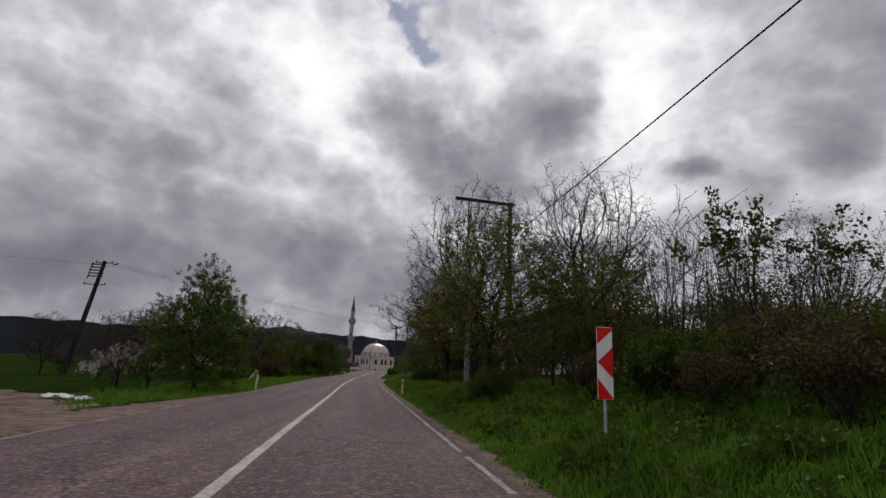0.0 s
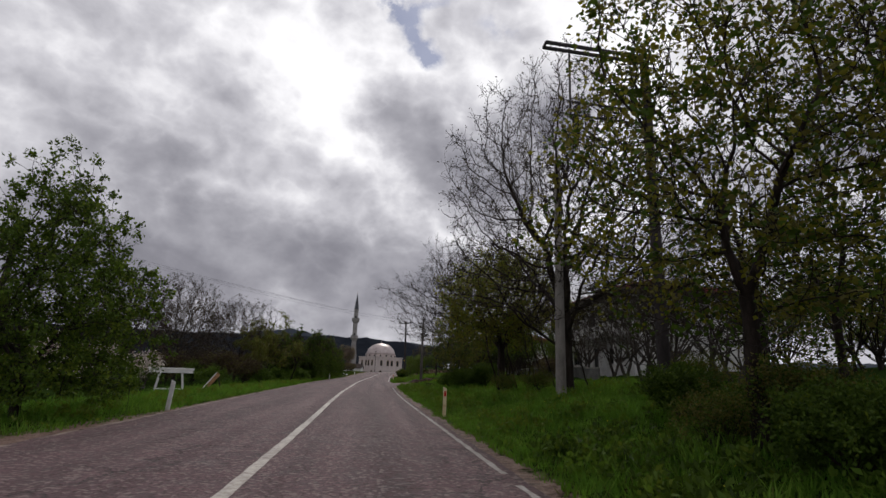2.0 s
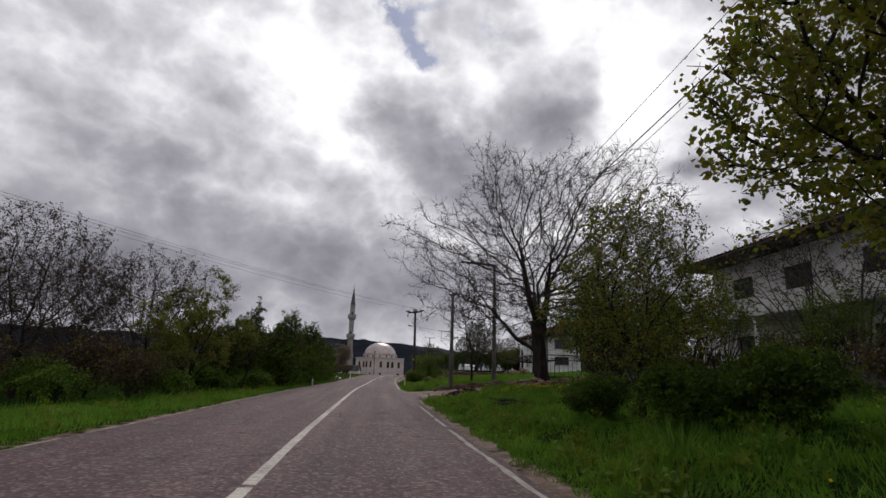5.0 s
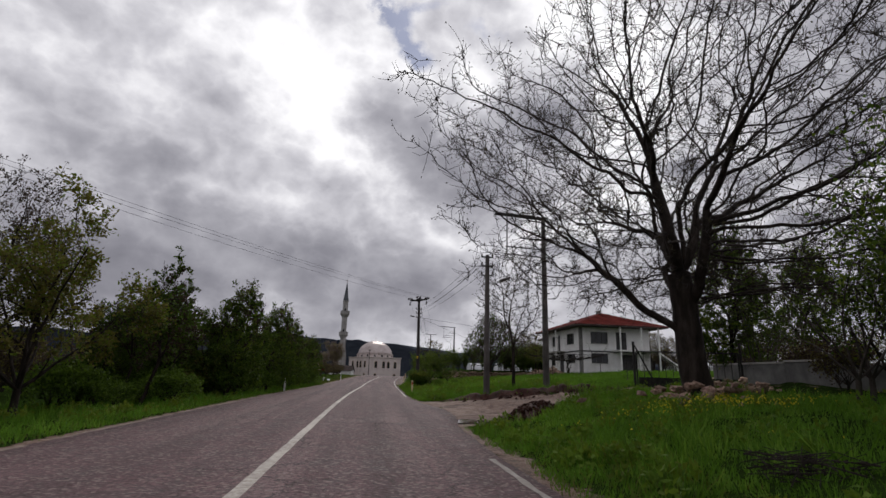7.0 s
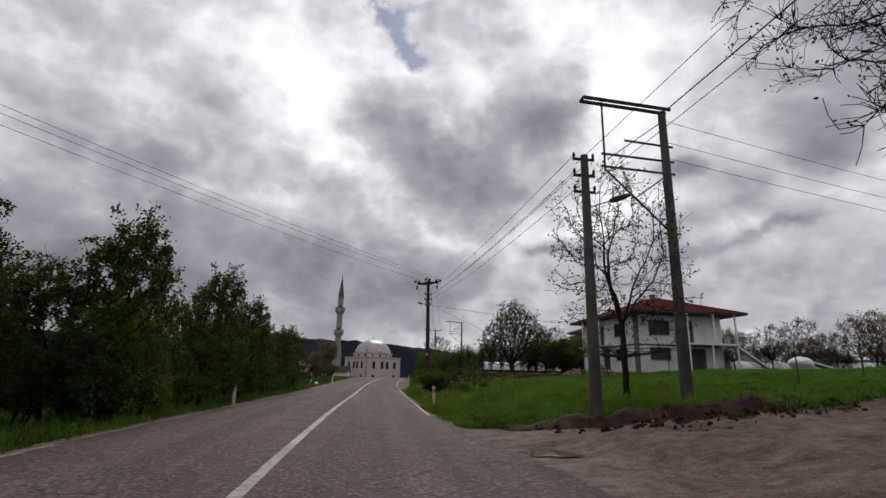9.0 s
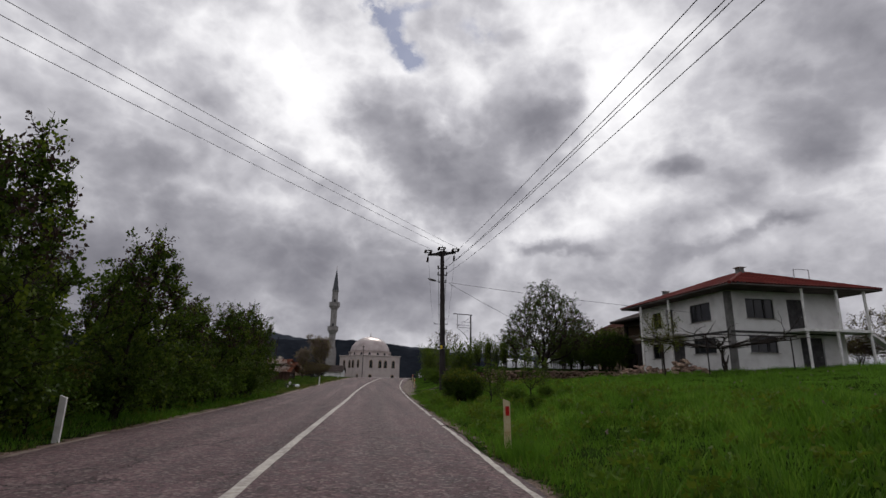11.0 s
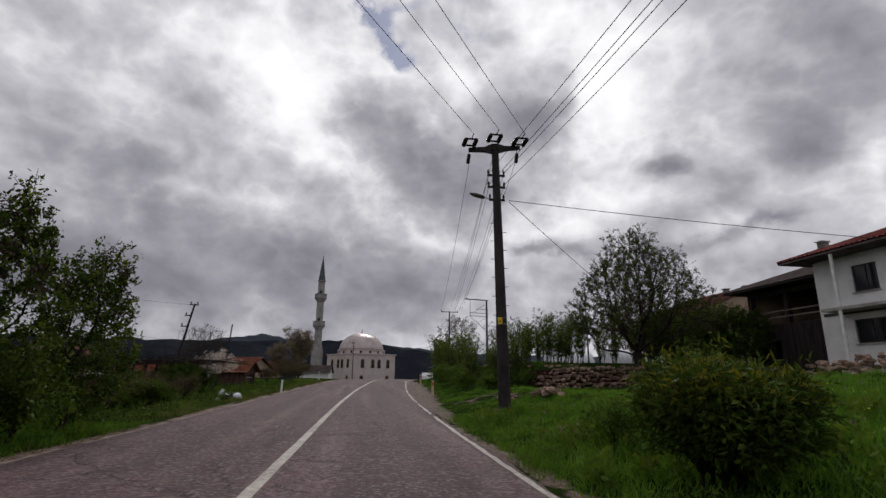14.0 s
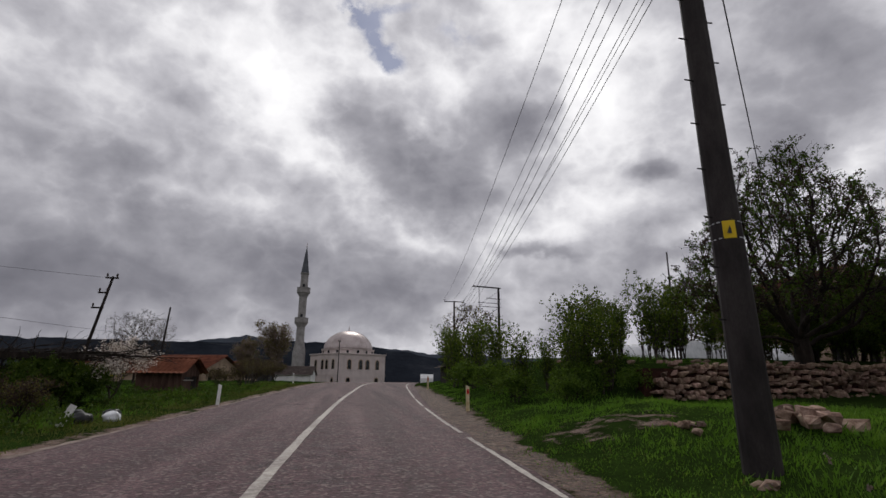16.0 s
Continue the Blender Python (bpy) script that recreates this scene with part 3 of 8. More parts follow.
def tube_arrays(p0, p1, r0, r1, sides):
    """Rings for many straight pieces at once."""
    d = p1 - p0
    d /= np.linalg.norm(d, axis=1, keepdims=True) + 1e-9
    helper = np.where(np.abs(d[:, 2:3]) < 0.9, np.array([[0, 0, 1.0]]), np.array([[1.0, 0, 0]]))
    u = np.cross(d, helper)
    u /= np.linalg.norm(u, axis=1, keepdims=True) + 1e-9
    v = np.cross(d, u)
    ang = np.linspace(0, 2 * math.pi, sides, endpoint=False)
    ring = np.cos(ang)[None, :, None] * u[:, None] + np.sin(ang)[None, :, None] * v[:, None]
    low, high = p0[:, None] + ring * r0[:, None, None], p1[:, None] + ring * r1[:, None, None]
    verts = np.concatenate([low, high], 1).reshape(-1, 3)
    j = np.arange(sides)
    quad = np.stack([j, (j + 1) % sides, (j + 1) % sides + sides, j + sides], 1)
    faces = (np.arange(len(p0))[:, None, None] * 2 * sides + quad[None]).reshape(-1, 4)
    return verts, faces


def merge_arrays(pieces):
    verts, faces, base = [], [], 0
    for v, f in pieces:
        verts.append(v)
        faces.append(f + base)
        base += len(v)
    return np.concatenate(verts), np.concatenate(faces)


def bent_tube(p, r, sides):
    """One unbroken tube along a line of points."""
    d = np.gradient(p, axis=0)
    d /= np.linalg.norm(d, axis=1, keepdims=True) + 1e-9
    u = np.cross(d, np.array([[0.13, 0.2, 0.97]]))
    u /= np.linalg.norm(u, axis=1, keepdims=True) + 1e-9
    v = np.cross(d, u)
    ang = np.linspace(0, 2 * math.pi, sides, endpoint=False)
    verts = (p[:, None] + (np.cos(ang)[None, :, None] * u[:, None] + np.sin(ang)[None, :, None] * v[:, None]) * r[:, None, None]).reshape(-1, 3)
    i = np.arange(len(p) * sides).reshape(len(p), sides)
    faces = np.stack([i[:-1], np.roll(i[:-1], -1, 1), np.roll(i[1:], -1, 1), i[1:]], -1).reshape(-1, 4)
    return verts, faces


def wire(name, a, b, sag, r, label, material=None, steps=22):
    """A hanging line between two points."""
    a, b = np.array(a, float), np.array(b, float)
    s = np.linspace(0, 1, steps + 1)[:, None]
    p = a + (b - a) * s
    p[:, 2] -= (4 * sag * s * (1 - s))[:, 0]
    me = np_mesh(name, *bent_tube(p, np.full(steps + 1, r), 5))
    return tagged(part(name, me, material or CABLE), label, "wire", "overhead wires")


# ---------------------------------------------------------------- lie of the land
DENSE = np.arange(-60, 420, 1.0)


def eased(ys, values, window):
    dense = np.interp(DENSE, ys, values)
    k = np.hanning(window + 2)[1:-1]
    k /= k.sum()
    return np.convolve(np.pad(dense, window // 2, mode="edge"), k, "valid")[: len(DENSE)]


ROAD_X = eased([-60, 2, 9, 17, 26, 36, 45, 55, 70, 80, 92, 100, 106, 112, 118, 124, 130, 146, 165, 190, 230, 420],
               [0.5, -0.40, -0.55, -0.66, -0.80, -1.0, -1.1, -1.02, -0.93, -0.75, -0.38, -0.10, 0.08, 0.30, 0.56, 0.92, 1.35, 2.9, 6.2, 14, 32, 130], 11)
ROAD_Z = eased([-60, 0, 27, 44, 60, 76, 104, 122, 140, 152, 165, 185, 215, 260, 420],
               [0.09, 0.09, 0.06, 0.12, 0.22, 0.28, 0.38, 0.64, 1.10, 1.46, 1.50, 0.95, -0.9, -3.0, -6], 17)


def road_x(y):
    return np.interp(y, DENSE, ROAD_X)


def road_z(y):
    return np.interp(y, DENSE, ROAD_Z)


def wobble(x, y, size, seed=0.0):
    """A smooth field of bumps, for arrays."""
    a = np.sin(x / size * 1.3 + seed) * np.cos(y / size * 1.1 - seed * 2.1)
    b = np.sin((x + y) / size * 2.3 + seed * 3.7) * np.cos((x - y) / size * 1.9 + seed)
    c = np.sin(x / size * 4.7 - y / size * 3.1 + seed * 5.3)
    return 0.5 * a + 0.3 * b + 0.2 * c


def track_mask(x, y):
    """How far a place lies on the earth track that leaves the road to the east."""
    mid = np.interp(x, [2, 4, 8, 14, 24, 40, 60], [68.2, 68.3, 68.9, 70.3, 74.4, 80.6, 88])
    half = np.interp(x, [2, 3.5, 5, 9, 14, 24], [8.2, 7.4, 5.2, 2.6, 2.4, 2.2])
    d = np.abs(y - mid) + 0.5 * wobble(x, y, 2.1, 2.0)
    return np.clip((half - d) / 1.0, 0, 1) * np.clip((x - 2.0) / 1.0, 0, 1) * (x < 70)


def west_soil(x, y):
    """Open ground on the west side before the first trees."""
    s = x - road_x(y)
    far = np.interp(-s, [4, 7, 12, 24, 32], [10, 18, 26, 32, 25])
    return np.clip((far - y + 3 * wobble(x, y, 3.0, 3.0)) / 4, 0, 1) * np.clip((-s - 4.1) / 0.5, 0, 1) * np.clip((34 + s) / 6, 0, 1)


# hollows where water stands: centre, reach and level
HOLLOWS = [(3.85, 63.5, 1.25, 0.20), (4.2, 70.4, 0.95, 0.21), (5.1, 68.2, 0.6, 0.22)]


def land_z(x, y):
    x, y = np.asarray(x, float), np.asarray(y, float)
    s = x - road_x(y)
    right = np.interp(s, [3.4, 4.2, 5.5, 7.0, 8.5, 11.0, 16, 25, 40, 90, 300, 900, 4000], [-0.06, -0.05, 0.10, 0.36, 0.58, 0.84, 1.30, 2.05, 2.6, 4.0, 8, 16, 30])
    right *= np.interp(y, [-40, 0, 15, 42, 60, 105, 150, 260], [1.6, 1.5, 1.3, 1.06, 0.98, 1.0, 0.8, 0.6])
    tm = track_mask(x, y)
    right = right * (1 - 0.45 * tm * np.interp(s, [4, 14, 24], [1, 0.6, 0.0]))
    left = np.interp(-s, [4.2, 5.0, 6.5, 9.5, 13, 25, 60, 200, 900, 4000], [-0.06, -0.05, -0.10, -0.34, -0.42, -0.6, -1.5, -6, -20, -20])
    left *= np.interp(y, [-20, 70, 105, 125, 150], [1.0, 1.0, 0.8, 0.1, 0.0])
    h = np.where(s > 0, np.where(s > 3.4, right, -0.08), np.where(s < -4.2, left, -0.08))
    rough = np.clip((np.abs(s + 0.4) - 4.3) / 3.0, 0, 1)
    h = h + rough * (0.13 * wobble(x, y, 2.6, 1.0) + 0.11 * wobble(x, y, 0.9, 4.0)) * np.interp(np.abs(s), [0, 30, 60], [1, 1, 0.3])
    h = h - tm * (0.05 * (wobble(x, y, 0.8, 7.0) + 0.5) + 0.035 * np.sin((y - 0.32 * x) * 3.6 + 1.2 * wobble(x, y, 2.2, 3.0)))
    z = road_z(y) * np.interp(np.abs(s), [0, 300, 1200], [1, 1, 0]) + h
    # terrace held up by the dry stone wall
    front = np.clip((119.7 - y) / 0.3, 0, 1) * np.clip((y - 107) / 7, 0, 1) * np.clip((x - 9.0) / 2.5, 0, 1) * np.clip((31 - x) / 4, 0, 1)
    z = z * (1 - front) + np.minimum(z, 1.12 + 0.01 * (x - 11)) * front
    back_ = np.clip((y - 119.6) / 0.4, 0, 1) * np.clip((x - 10.8) / 0.6, 0, 1) * np.clip((34 - x) / 5, 0, 1) * np.clip((150 - y) / 15, 0, 1)
    z = np.maximum(z, z * (1 - back_) + (2.34 + 0.10 * np.clip(y - 120, 0, 4) + 0.06 * wobble(x, y, 1.3, 6.0)) * back_)
    for hx_, hy_, reach, level in HOLLOWS:
        w = np.exp(-((((x - hx_) ** 2 + (y - hy_) ** 2) / reach**2) ** 2))
        z = z * (1 - w) + (level - 0.05) * w
    return z


def ground_at(x, y):
    return float(land_z(x, y))


def axis(near, fine, far, steps):
    out = np.geomspace(1, far, steps) - 1
    return near[0] - out[:0:-1], np.arange(near[0], near[1] + fine / 2, fine), near[1] + out[1:]


xs = np.concatenate(axis((-13.0, 24.0), 0.4, 3200, 46))
ys = np.concatenate(axis((-6.0, 136.0), 0.5, 3600, 60))
gx, gy = np.meshgrid(xs, ys)
gz = land_z(gx, gy)
nx, ny = len(xs), len(ys)
idx = np.arange(nx * ny).reshape(ny, nx)
quads = np.stack([idx[:-1, :-1], idx[:-1, 1:], idx[1:, 1:], idx[1:, :-1]], -1).reshape(-1, 4)
me = np_mesh("ground", np.stack([gx, gy, gz], -1).reshape(-1, 3), quads, smooth=True)
gs = gx - road_x(gy)
soil = np.clip(1.0 - np.abs(gs - 3.85) / np.interp(gy, [55, 76], [0.62, 0.34]), 0, 1)
soil = np.maximum(soil, track_mask(gx, gy))
soil = np.maximum(soil, np.clip(1.3 - np.abs(gs + np.interp(gy, [12, 30], [5.2, 4.5])) / np.interp(gy, [12, 30], [1.1, 0.28]), 0, 1) * 0.9)
soil = np.maximum(soil, 0.72 * west_soil(gx, gy))
soil = np.maximum(soil, 0.52 * np.exp(-(((gx - 6.9) / 2.6) ** 2 + ((gy - 114.6) / 1.7) ** 2)))
soil = np.maximum(soil, 0.55 * np.exp(-(((gx - 17) / 4.5) ** 2 + ((gy - 59) / 8) ** 2)))
gravel = np.clip((gy - 103) / 6, 0, 1) * np.clip(1.2 - np.abs(gs - 4.0) / np.interp(gy, [106, 114, 124], [0.35, 0.6, 1.6]), 0, 1) * np.clip((150 - gy) / 8, 0, 1)
gravel = np.maximum(gravel, np.clip(1 - np.abs(gs - 3.8) / np.interp(gy, [55, 76], [0.5, 0.3]), 0, 1) * 0.8)
soil = np.maximum(soil, gravel * 0.9)
for title, values in (("soil", soil), ("gravel", gravel)):
    a = me.attributes.new(title, "FLOAT", "POINT")
    a.data.foreach_set("value", values.astype(np.float32).ravel())
ground = tagged(part("ground", me, GROUND), "green turf with open brown soil beside the road", "ground", kind="structure")

# carriageway
ry = np.concatenate([np.arange(-40, 170, 0.5), np.arange(170, 300, 2.0)])
edge_l = -4.25 + 0.10 * wobble(ry, ry * 0 + 3, 1.3, 0.4) + 0.05 * wobble(ry, ry * 0, 0.35, 2)
edge_r = 3.68 + 0.06 * wobble(ry, ry * 0 + 9, 1.1, 1.4) + 0.05 * wobble(ry, ry * 0, 0.3, 5) + 0.8 * np.exp(-((ry - 67) / 5.0) ** 2) + 0.5 * np.clip((ry - 120) / 20, 0, 1)
cols = np.array([0.0, 0.004, 0.08, 0.25, 0.4, 0.54, 0.7, 0.85, 0.93, 0.996, 1.0])
rs = edge_l[:, None] + (edge_r - edge_l)[:, None] * cols
rx = road_x(ry)[:, None] + rs
rzz = road_z(ry)[:, None] + 0.005 - 0.010 * (rs / 4) ** 2
rzz[:, 0] -= 0.10
rzz[:, -1] -= 0.10
idx = np.arange(rx.size).reshape(rx.shape)
quads = np.stack([idx[:-1, :-1], idx[:-1, 1:], idx[1:, 1:], idx[1:, :-1]], -1).reshape(-1, 4)
me = np_mesh("road", np.stack([rx, np.repeat(ry[:, None], len(cols), 1), rzz], -1).reshape(-1, 3), quads, smooth=True)
a = me.attributes.new("across", "FLOAT", "POINT")
a.data.foreach_set("value", rs.astype(np.float32).ravel())
road = tagged(part("road", me, ASPHALT), "worn purplish-grey asphalt country road with fine cracks", "road", kind="structure")


def road_stripe(name, off, width, y0, y1, label, jag=0.015, seed=0.0, material=None):
    y = np.arange(y0, y1 + 0.01, 0.25)
    a = off - width / 2 + jag * wobble(y, y * 0, 0.2, seed)
    b = off + width / 2 + jag * wobble(y, y * 0 + 4, 0.2, seed + 2)
    s = np.stack([a, b], 1)
    x = road_x(y)[:, None] + s
    z = road_z(y)[:, None] + 0.009 - 0.010 * (s / 4) ** 2
    v = np.stack([x, np.repeat(y[:, None], 2, 1), z], -1).reshape(-1, 3)
    i = np.arange(len(y) - 1)[:, None] * 2
    me = np_mesh(name, v, np.concatenate([i, i + 1, i + 3, i + 2], 1))
    return tagged(part(name, me, material or ROAD_PAINT, road), label)


rnd = random.Random(5)
for k, (y0, y1) in enumerate([(-30, 40.1), (40.15, 165)]):
    road_stripe("centre_line", 0.0, 0.17, y0, y1, "worn white centre line", 0.012, k * 1.7)
y0 = -30.0
while y0 < 150:
    y1 = y0 + rnd.uniform(2.5, 13)
    if not (61 < y1 < 75 or 61 < y0 < 75):
        road_stripe("edge_line", 3.46 if y0 < 60 else 3.52, 0.10, y0, y1, "rubbed white edge line", 0.03, y0, EDGE_PAINT if y0 < 74 else ROAD_PAINT)
    y0 = y1 + rnd.uniform(0.15, 0.9)
y0 = -10.0
while y0 < 150:
    y1 = y0 + rnd.uniform(1.2, 6)
    road_stripe("edge_line", -4.20 + rnd.uniform(-0.03, 0.03), rnd.uniform(0.09, 0.15), y0, y1, "dusty crumbled pale road edge", 0.06, y0, EDGE_DUST)
    y0 = y1 + rnd.uniform(0.1, 0.8)

# ---------------------------------------------------------------- plants


def grow(seed, H, limbs, limb_len, open_deg, kids, trunk_h, trunk_r, levels=4, up=0.06, wob=0.16, lean=(0, 0), stems=1, ratio=0.46, start=0.25, extra=(), forks=0, thin=0.006, splay=0.45, limb_r=(0.42, 0.62)):
    """A branching skeleton: pieces (from, to, radii, level) and the points where leaves may sit."""
    rng = random.Random(seed)
    segs, seats = [], []

    def rand_dir():
        while True:
            v = Vector((rng.uniform(-1, 1), rng.uniform(-1, 1), rng.uniform(-1, 1)))
            if 0.05 < v.length < 1:
                return v.normalized()

    def turned(d, deg):
        side = d.cross(rand_dir())
        if side.length < 1e-3:
            side = Vector((1, 0, 0))
        a = radians(deg)
        return (d * math.cos(a) + side.normalized() * math.sin(a)).normalized()

    def branch(p, d, r, length, level):
        n = max(2, int(round(length / (0.62, 0.42, 0.32, 0.22, 0.17, 0.13)[min(level, 5)])))
        n = min(n, 14)
        step = length / n
        spots = []
        for i in range(n):
            bend = wob * (0.35, 1.0, 1.35, 1.6, 1.7, 1.7)[min(level, 5)]
            d = (d + rand_dir() * bend + Vector((0, 0, up * (1 if level > 0 else 0.5)))).normalized()
            q = p + d * step
            ra, rb = max(thin * 0.6, r * (1 - 0.72 * i / n)), max(thin * 0.6, r * (1 - 0.72 * (i + 1) / n))
            segs.append((p, q, ra, rb, level))
            if level >= levels - 1 or (level == levels - 2 and i > n * 0.5):
                seats.append((q, d, level))
            spots.append((q, d, rb, (i + 1) / n))
            p = q
        if level < levels:
            count = kids[min(level, len(kids) - 1)]
            for k in range(count):
                f = start + (1 - start) * (k + rng.random()) / count
                q, dd, rr, frac = spots[min(n - 1, int(f * n))]
                sub = length * ratio * rng.uniform(0.65, 1.25) * (1.15 - 0.45 * f)
                branch(q, turned(dd, rng.uniform(28, 62)), max(thin, rr * 0.56), max(0.12, sub), level + 1)
            q, dd, rr, frac = spots[-1]
            for k in range(forks):
                branch(q, turned(dd, rng.uniform(14, 34)), max(thin, rr * 0.9), max(0.12, length * ratio * rng.uniform(0.6, 0.95)), level + 1)

    for s in range(stems):
        foot = Vector((rng.uniform(-0.25, 0.25) * (stems > 1), rng.uniform(-0.25, 0.25) * (stems > 1), -0.15))
        d0 = Vector((lean[0] + (rng.uniform(-splay, splay) if stems > 1 else 0), lean[1] + (rng.uniform(-splay, splay) if stems > 1 else 0), 1)).normalized()
        p, r = foot, trunk_r
        n = max(2, int(trunk_h / 0.35))
        for i in range(n):
            d = (d0 + rand_dir() * 0.10).normalized()
            q = p + d * ((trunk_h + 0.15) / n)
            flare = 1.35 if i == 0 else 1.0
            segs.append((p, q, r * flare, r * 0.95, 0))
            p, r = q, r * 0.95
        if trunk_r > 0.1:
            segs.append((p, p + d0 * (1.4 * trunk_r), r, r * 0.80, 0))
        for k in range(limbs):
            az = 2 * math.pi * (k + rng.uniform(-0.3, 0.3)) / limbs + s
            a = radians(open_deg * rng.uniform(0.55, 1.25)) if k else radians(open_deg * 0.2)
            d = Vector((math.cos(az) * math.sin(a), math.sin(az) * math.sin(a), math.cos(a)))
            d = (d + d0 * 0.25).normalized()
            branch(p, d, r * max(rng.uniform(*limb_r), 0.92 if k == 0 and trunk_r > 0.1 else 0), limb_len * rng.uniform(0.75, 1.15), 1)
    for at_z, way3, length, r in extra:
        branch(Vector((0, 0, at_z)), Vector(way3).normalized(), r, length, 1)
    top = max(q.z for _, q, _, _, _ in segs)
    return segs, seats, H / top


def crown_tree(seed, middle, reach, low, trunk_h, trunk_r, points=1500, step=0.30, cone=0.0, first=0.5, lean=(0.0, 0.0), twigs=1.6, twig_len=0.42, shell=0.22, taper=0.52, scaffold=4, spread=34, bough=2.2, sight=11, low_limbs=()):
    """A tree that grows towards points spread through its crown, an oval round middle that is cut off below low."""
    rng = np.random.RandomState(seed)
    middle, reach = np.array(middle, float), np.array(reach, float)
    want = []
    while len(want) < points:
        d = rng.normal(0, 1, 3)
        d /= np.linalg.norm(d)
        lump = 0.90 + 0.34 * noise.noise(Vector(d * 2.1) + Vector((seed, 0, 0))) + 0.16 * noise.noise(Vector(d * 5.0) + Vector((0, seed, 0)))
        p = middle + d * reach * rng.uniform(0, 1) ** (1 / 3 * (1 - shell)) * lump * rng.uniform(0.92, 1.08)
        up_ = (p[2] - low) / (middle[2] + reach[2] - low)
        if up_ > 0:
            p[:2] = middle[:2] + (p[:2] - middle[:2]) * (1 - cone * up_)
            want.append(p)
    want = np.array(want)
    pos, parent, way_ = [], [], []
    n0 = max(4, int(trunk_h / step))
    for i in range(n0 + 1):
        f = i / n0
        wob_ = rng.normal(0, 0.012, 2) * (0 < i)
        pos.append(np.array([lean[0] * f + wob_[0], lean[1] * f + wob_[1], -0.15 + (trunk_h + 0.15) * f]))
        parent.append(i - 1)
        way_.append(np.array([0, 0, 1.0]))
    usable = [i for i in range(n0 + 1) if pos[i][2] > trunk_h * first]
    starts = [(n0, 360 * (k + rng.uniform(-0.3, 0.3)) / scaffold, spread * rng.uniform(0.6, 1.2), bough * rng.uniform(0.7, 1.2)) for k in range(scaffold)]
    starts += [(int(n0 * f), az, tilt, length) for f, az, tilt, length in low_limbs]
    for i, az, tilt, length in starts:
        az, tilt = radians(az), radians(tilt)
        d = np.array([math.cos(az) * math.sin(tilt), math.sin(az) * math.sin(tilt), math.cos(tilt)])
        for _ in range(max(2, int(length / step))):
            d = d + rng.normal(0, 0.13, 3) + np.array([0, 0, 0.03])
            d /= np.linalg.norm(d)
            pos.append(pos[i] + d * step)
            parent.append(i)
            way_.append(d)
            i = len(pos) - 1
            usable.append(i)
    alive = np.ones(len(want), bool)
    kids_ = collections.Counter()
    for _ in range(140):
        if alive.sum() < points * 0.01:
            break
        tree_ = kdtree.KDTree(len(usable))
        for i in usable:
            tree_.insert(pos[i], i)
        tree_.balance()
        pull = {}
        for a_ in np.nonzero(alive)[0]:
            _, i, dist = tree_.find(want[a_])
            if dist < step * 1.7:
                alive[a_] = False
            elif dist < step * sight:
                pull.setdefault(i, []).append((want[a_] - pos[i]) / dist)
        added = 0
        for i, dirs in pull.items():
            if kids_[i] > 2:
                continue
            d = np.mean(dirs, axis=0) + 0.55 * way_[i] + rng.normal(0, 0.20, 3) + np.array([0, 0, 0.05])
            d /= np.linalg.norm(d) + 1e-9
            q = pos[i] + d * step
            _, _, dist = tree_.find(q)
            if dist < step * 0.45:
                continue
            pos.append(q)
            parent.append(i)
            way_.append(d)
            usable.append(len(pos) - 1)
            kids_[i] += 1
            added += 1
        if not added:
            sight *= 1.5
            if sight > 60:
                break
    n = len(pos)
    load = np.zeros(n)
    for i in range(n - 1, 0, -1):
        load[i] = max(load[i], 1.0)
        load[parent[i]] += load[i]
    rad = np.maximum(0.007, trunk_r * (load / load[0]) ** taper)
    rad[: n0 + 1] = trunk_r * np.interp(np.arange(n0 + 1) / n0, [0, 0.12, 1], [1.35, 1.04, 0.86])
    segs, seats = [], []
    for i in range(1, n):
        j = parent[i]
        top_ = rad[i]
        base_ = min(rad[j], rad[i] * 1.25) if j >= n0 and i > n0 else rad[j] if i <= n0 else rad[i] * 1.2
        segs.append((Vector(pos[j]), Vector(pos[i]), base_, top_, 1 if rad[i] > 0.05 else 2))
        if rad[i] < 0.02:
            seats.append((Vector(pos[i]), Vector(way_[i]), 2))
            for _ in range(rng.poisson(twigs)):
                d = way_[i] * 0.6 + rng.normal(0, 0.7, 3) + np.array([0, 0, 0.25])
                d /= np.linalg.norm(d)
                p, l = pos[i], twig_len * rng.uniform(0.4, 1.2) / 2
                for part_ in range(2):
                    q = p + d * l
                    segs.append((Vector(p), Vector(q), 0.0085 - 0.002 * part_, 0.006, 3))
                    d = d + rng.normal(0, 0.3, 3) + np.array([0, 0, 0.2])
                    d /= np.linalg.norm(d)
                    p = q
                seats.append((Vector(p), Vector(d), 3))
    return segs, seats, 1.0


def wood_mesh(name, segs, k, cut=9):
    segs = [s for s in segs if s[4] <= cut]
    p0 = np.array([tuple(s[0]) for s in segs]) * k
    p1 = np.array([tuple(s[1]) for s in segs]) * k
    r0, r1 = np.array([s[2] for s in segs]), np.array([s[3] for s in segs])
    d = p1 - p0
    d /= np.linalg.norm(d, axis=1, keepdims=True) + 1e-9
    p0, p1 = p0 - d * r0[:, None] * 0.3, p1 + d * r1[:, None] * 0.3
    pieces = []
    for low, high, sides in ((0.12, 9, 14), (0.045, 0.12, 8), (0.013, 0.045, 5), (0, 0.013, 3)):
        pick = (r0 >= low) & (r0 < high)
        if pick.any():
            pieces.append(tube_arrays(p0[pick], p1[pick], r0[pick], r1[pick], sides))
    return np_mesh(name, *merge_arrays(pieces), smooth=True)


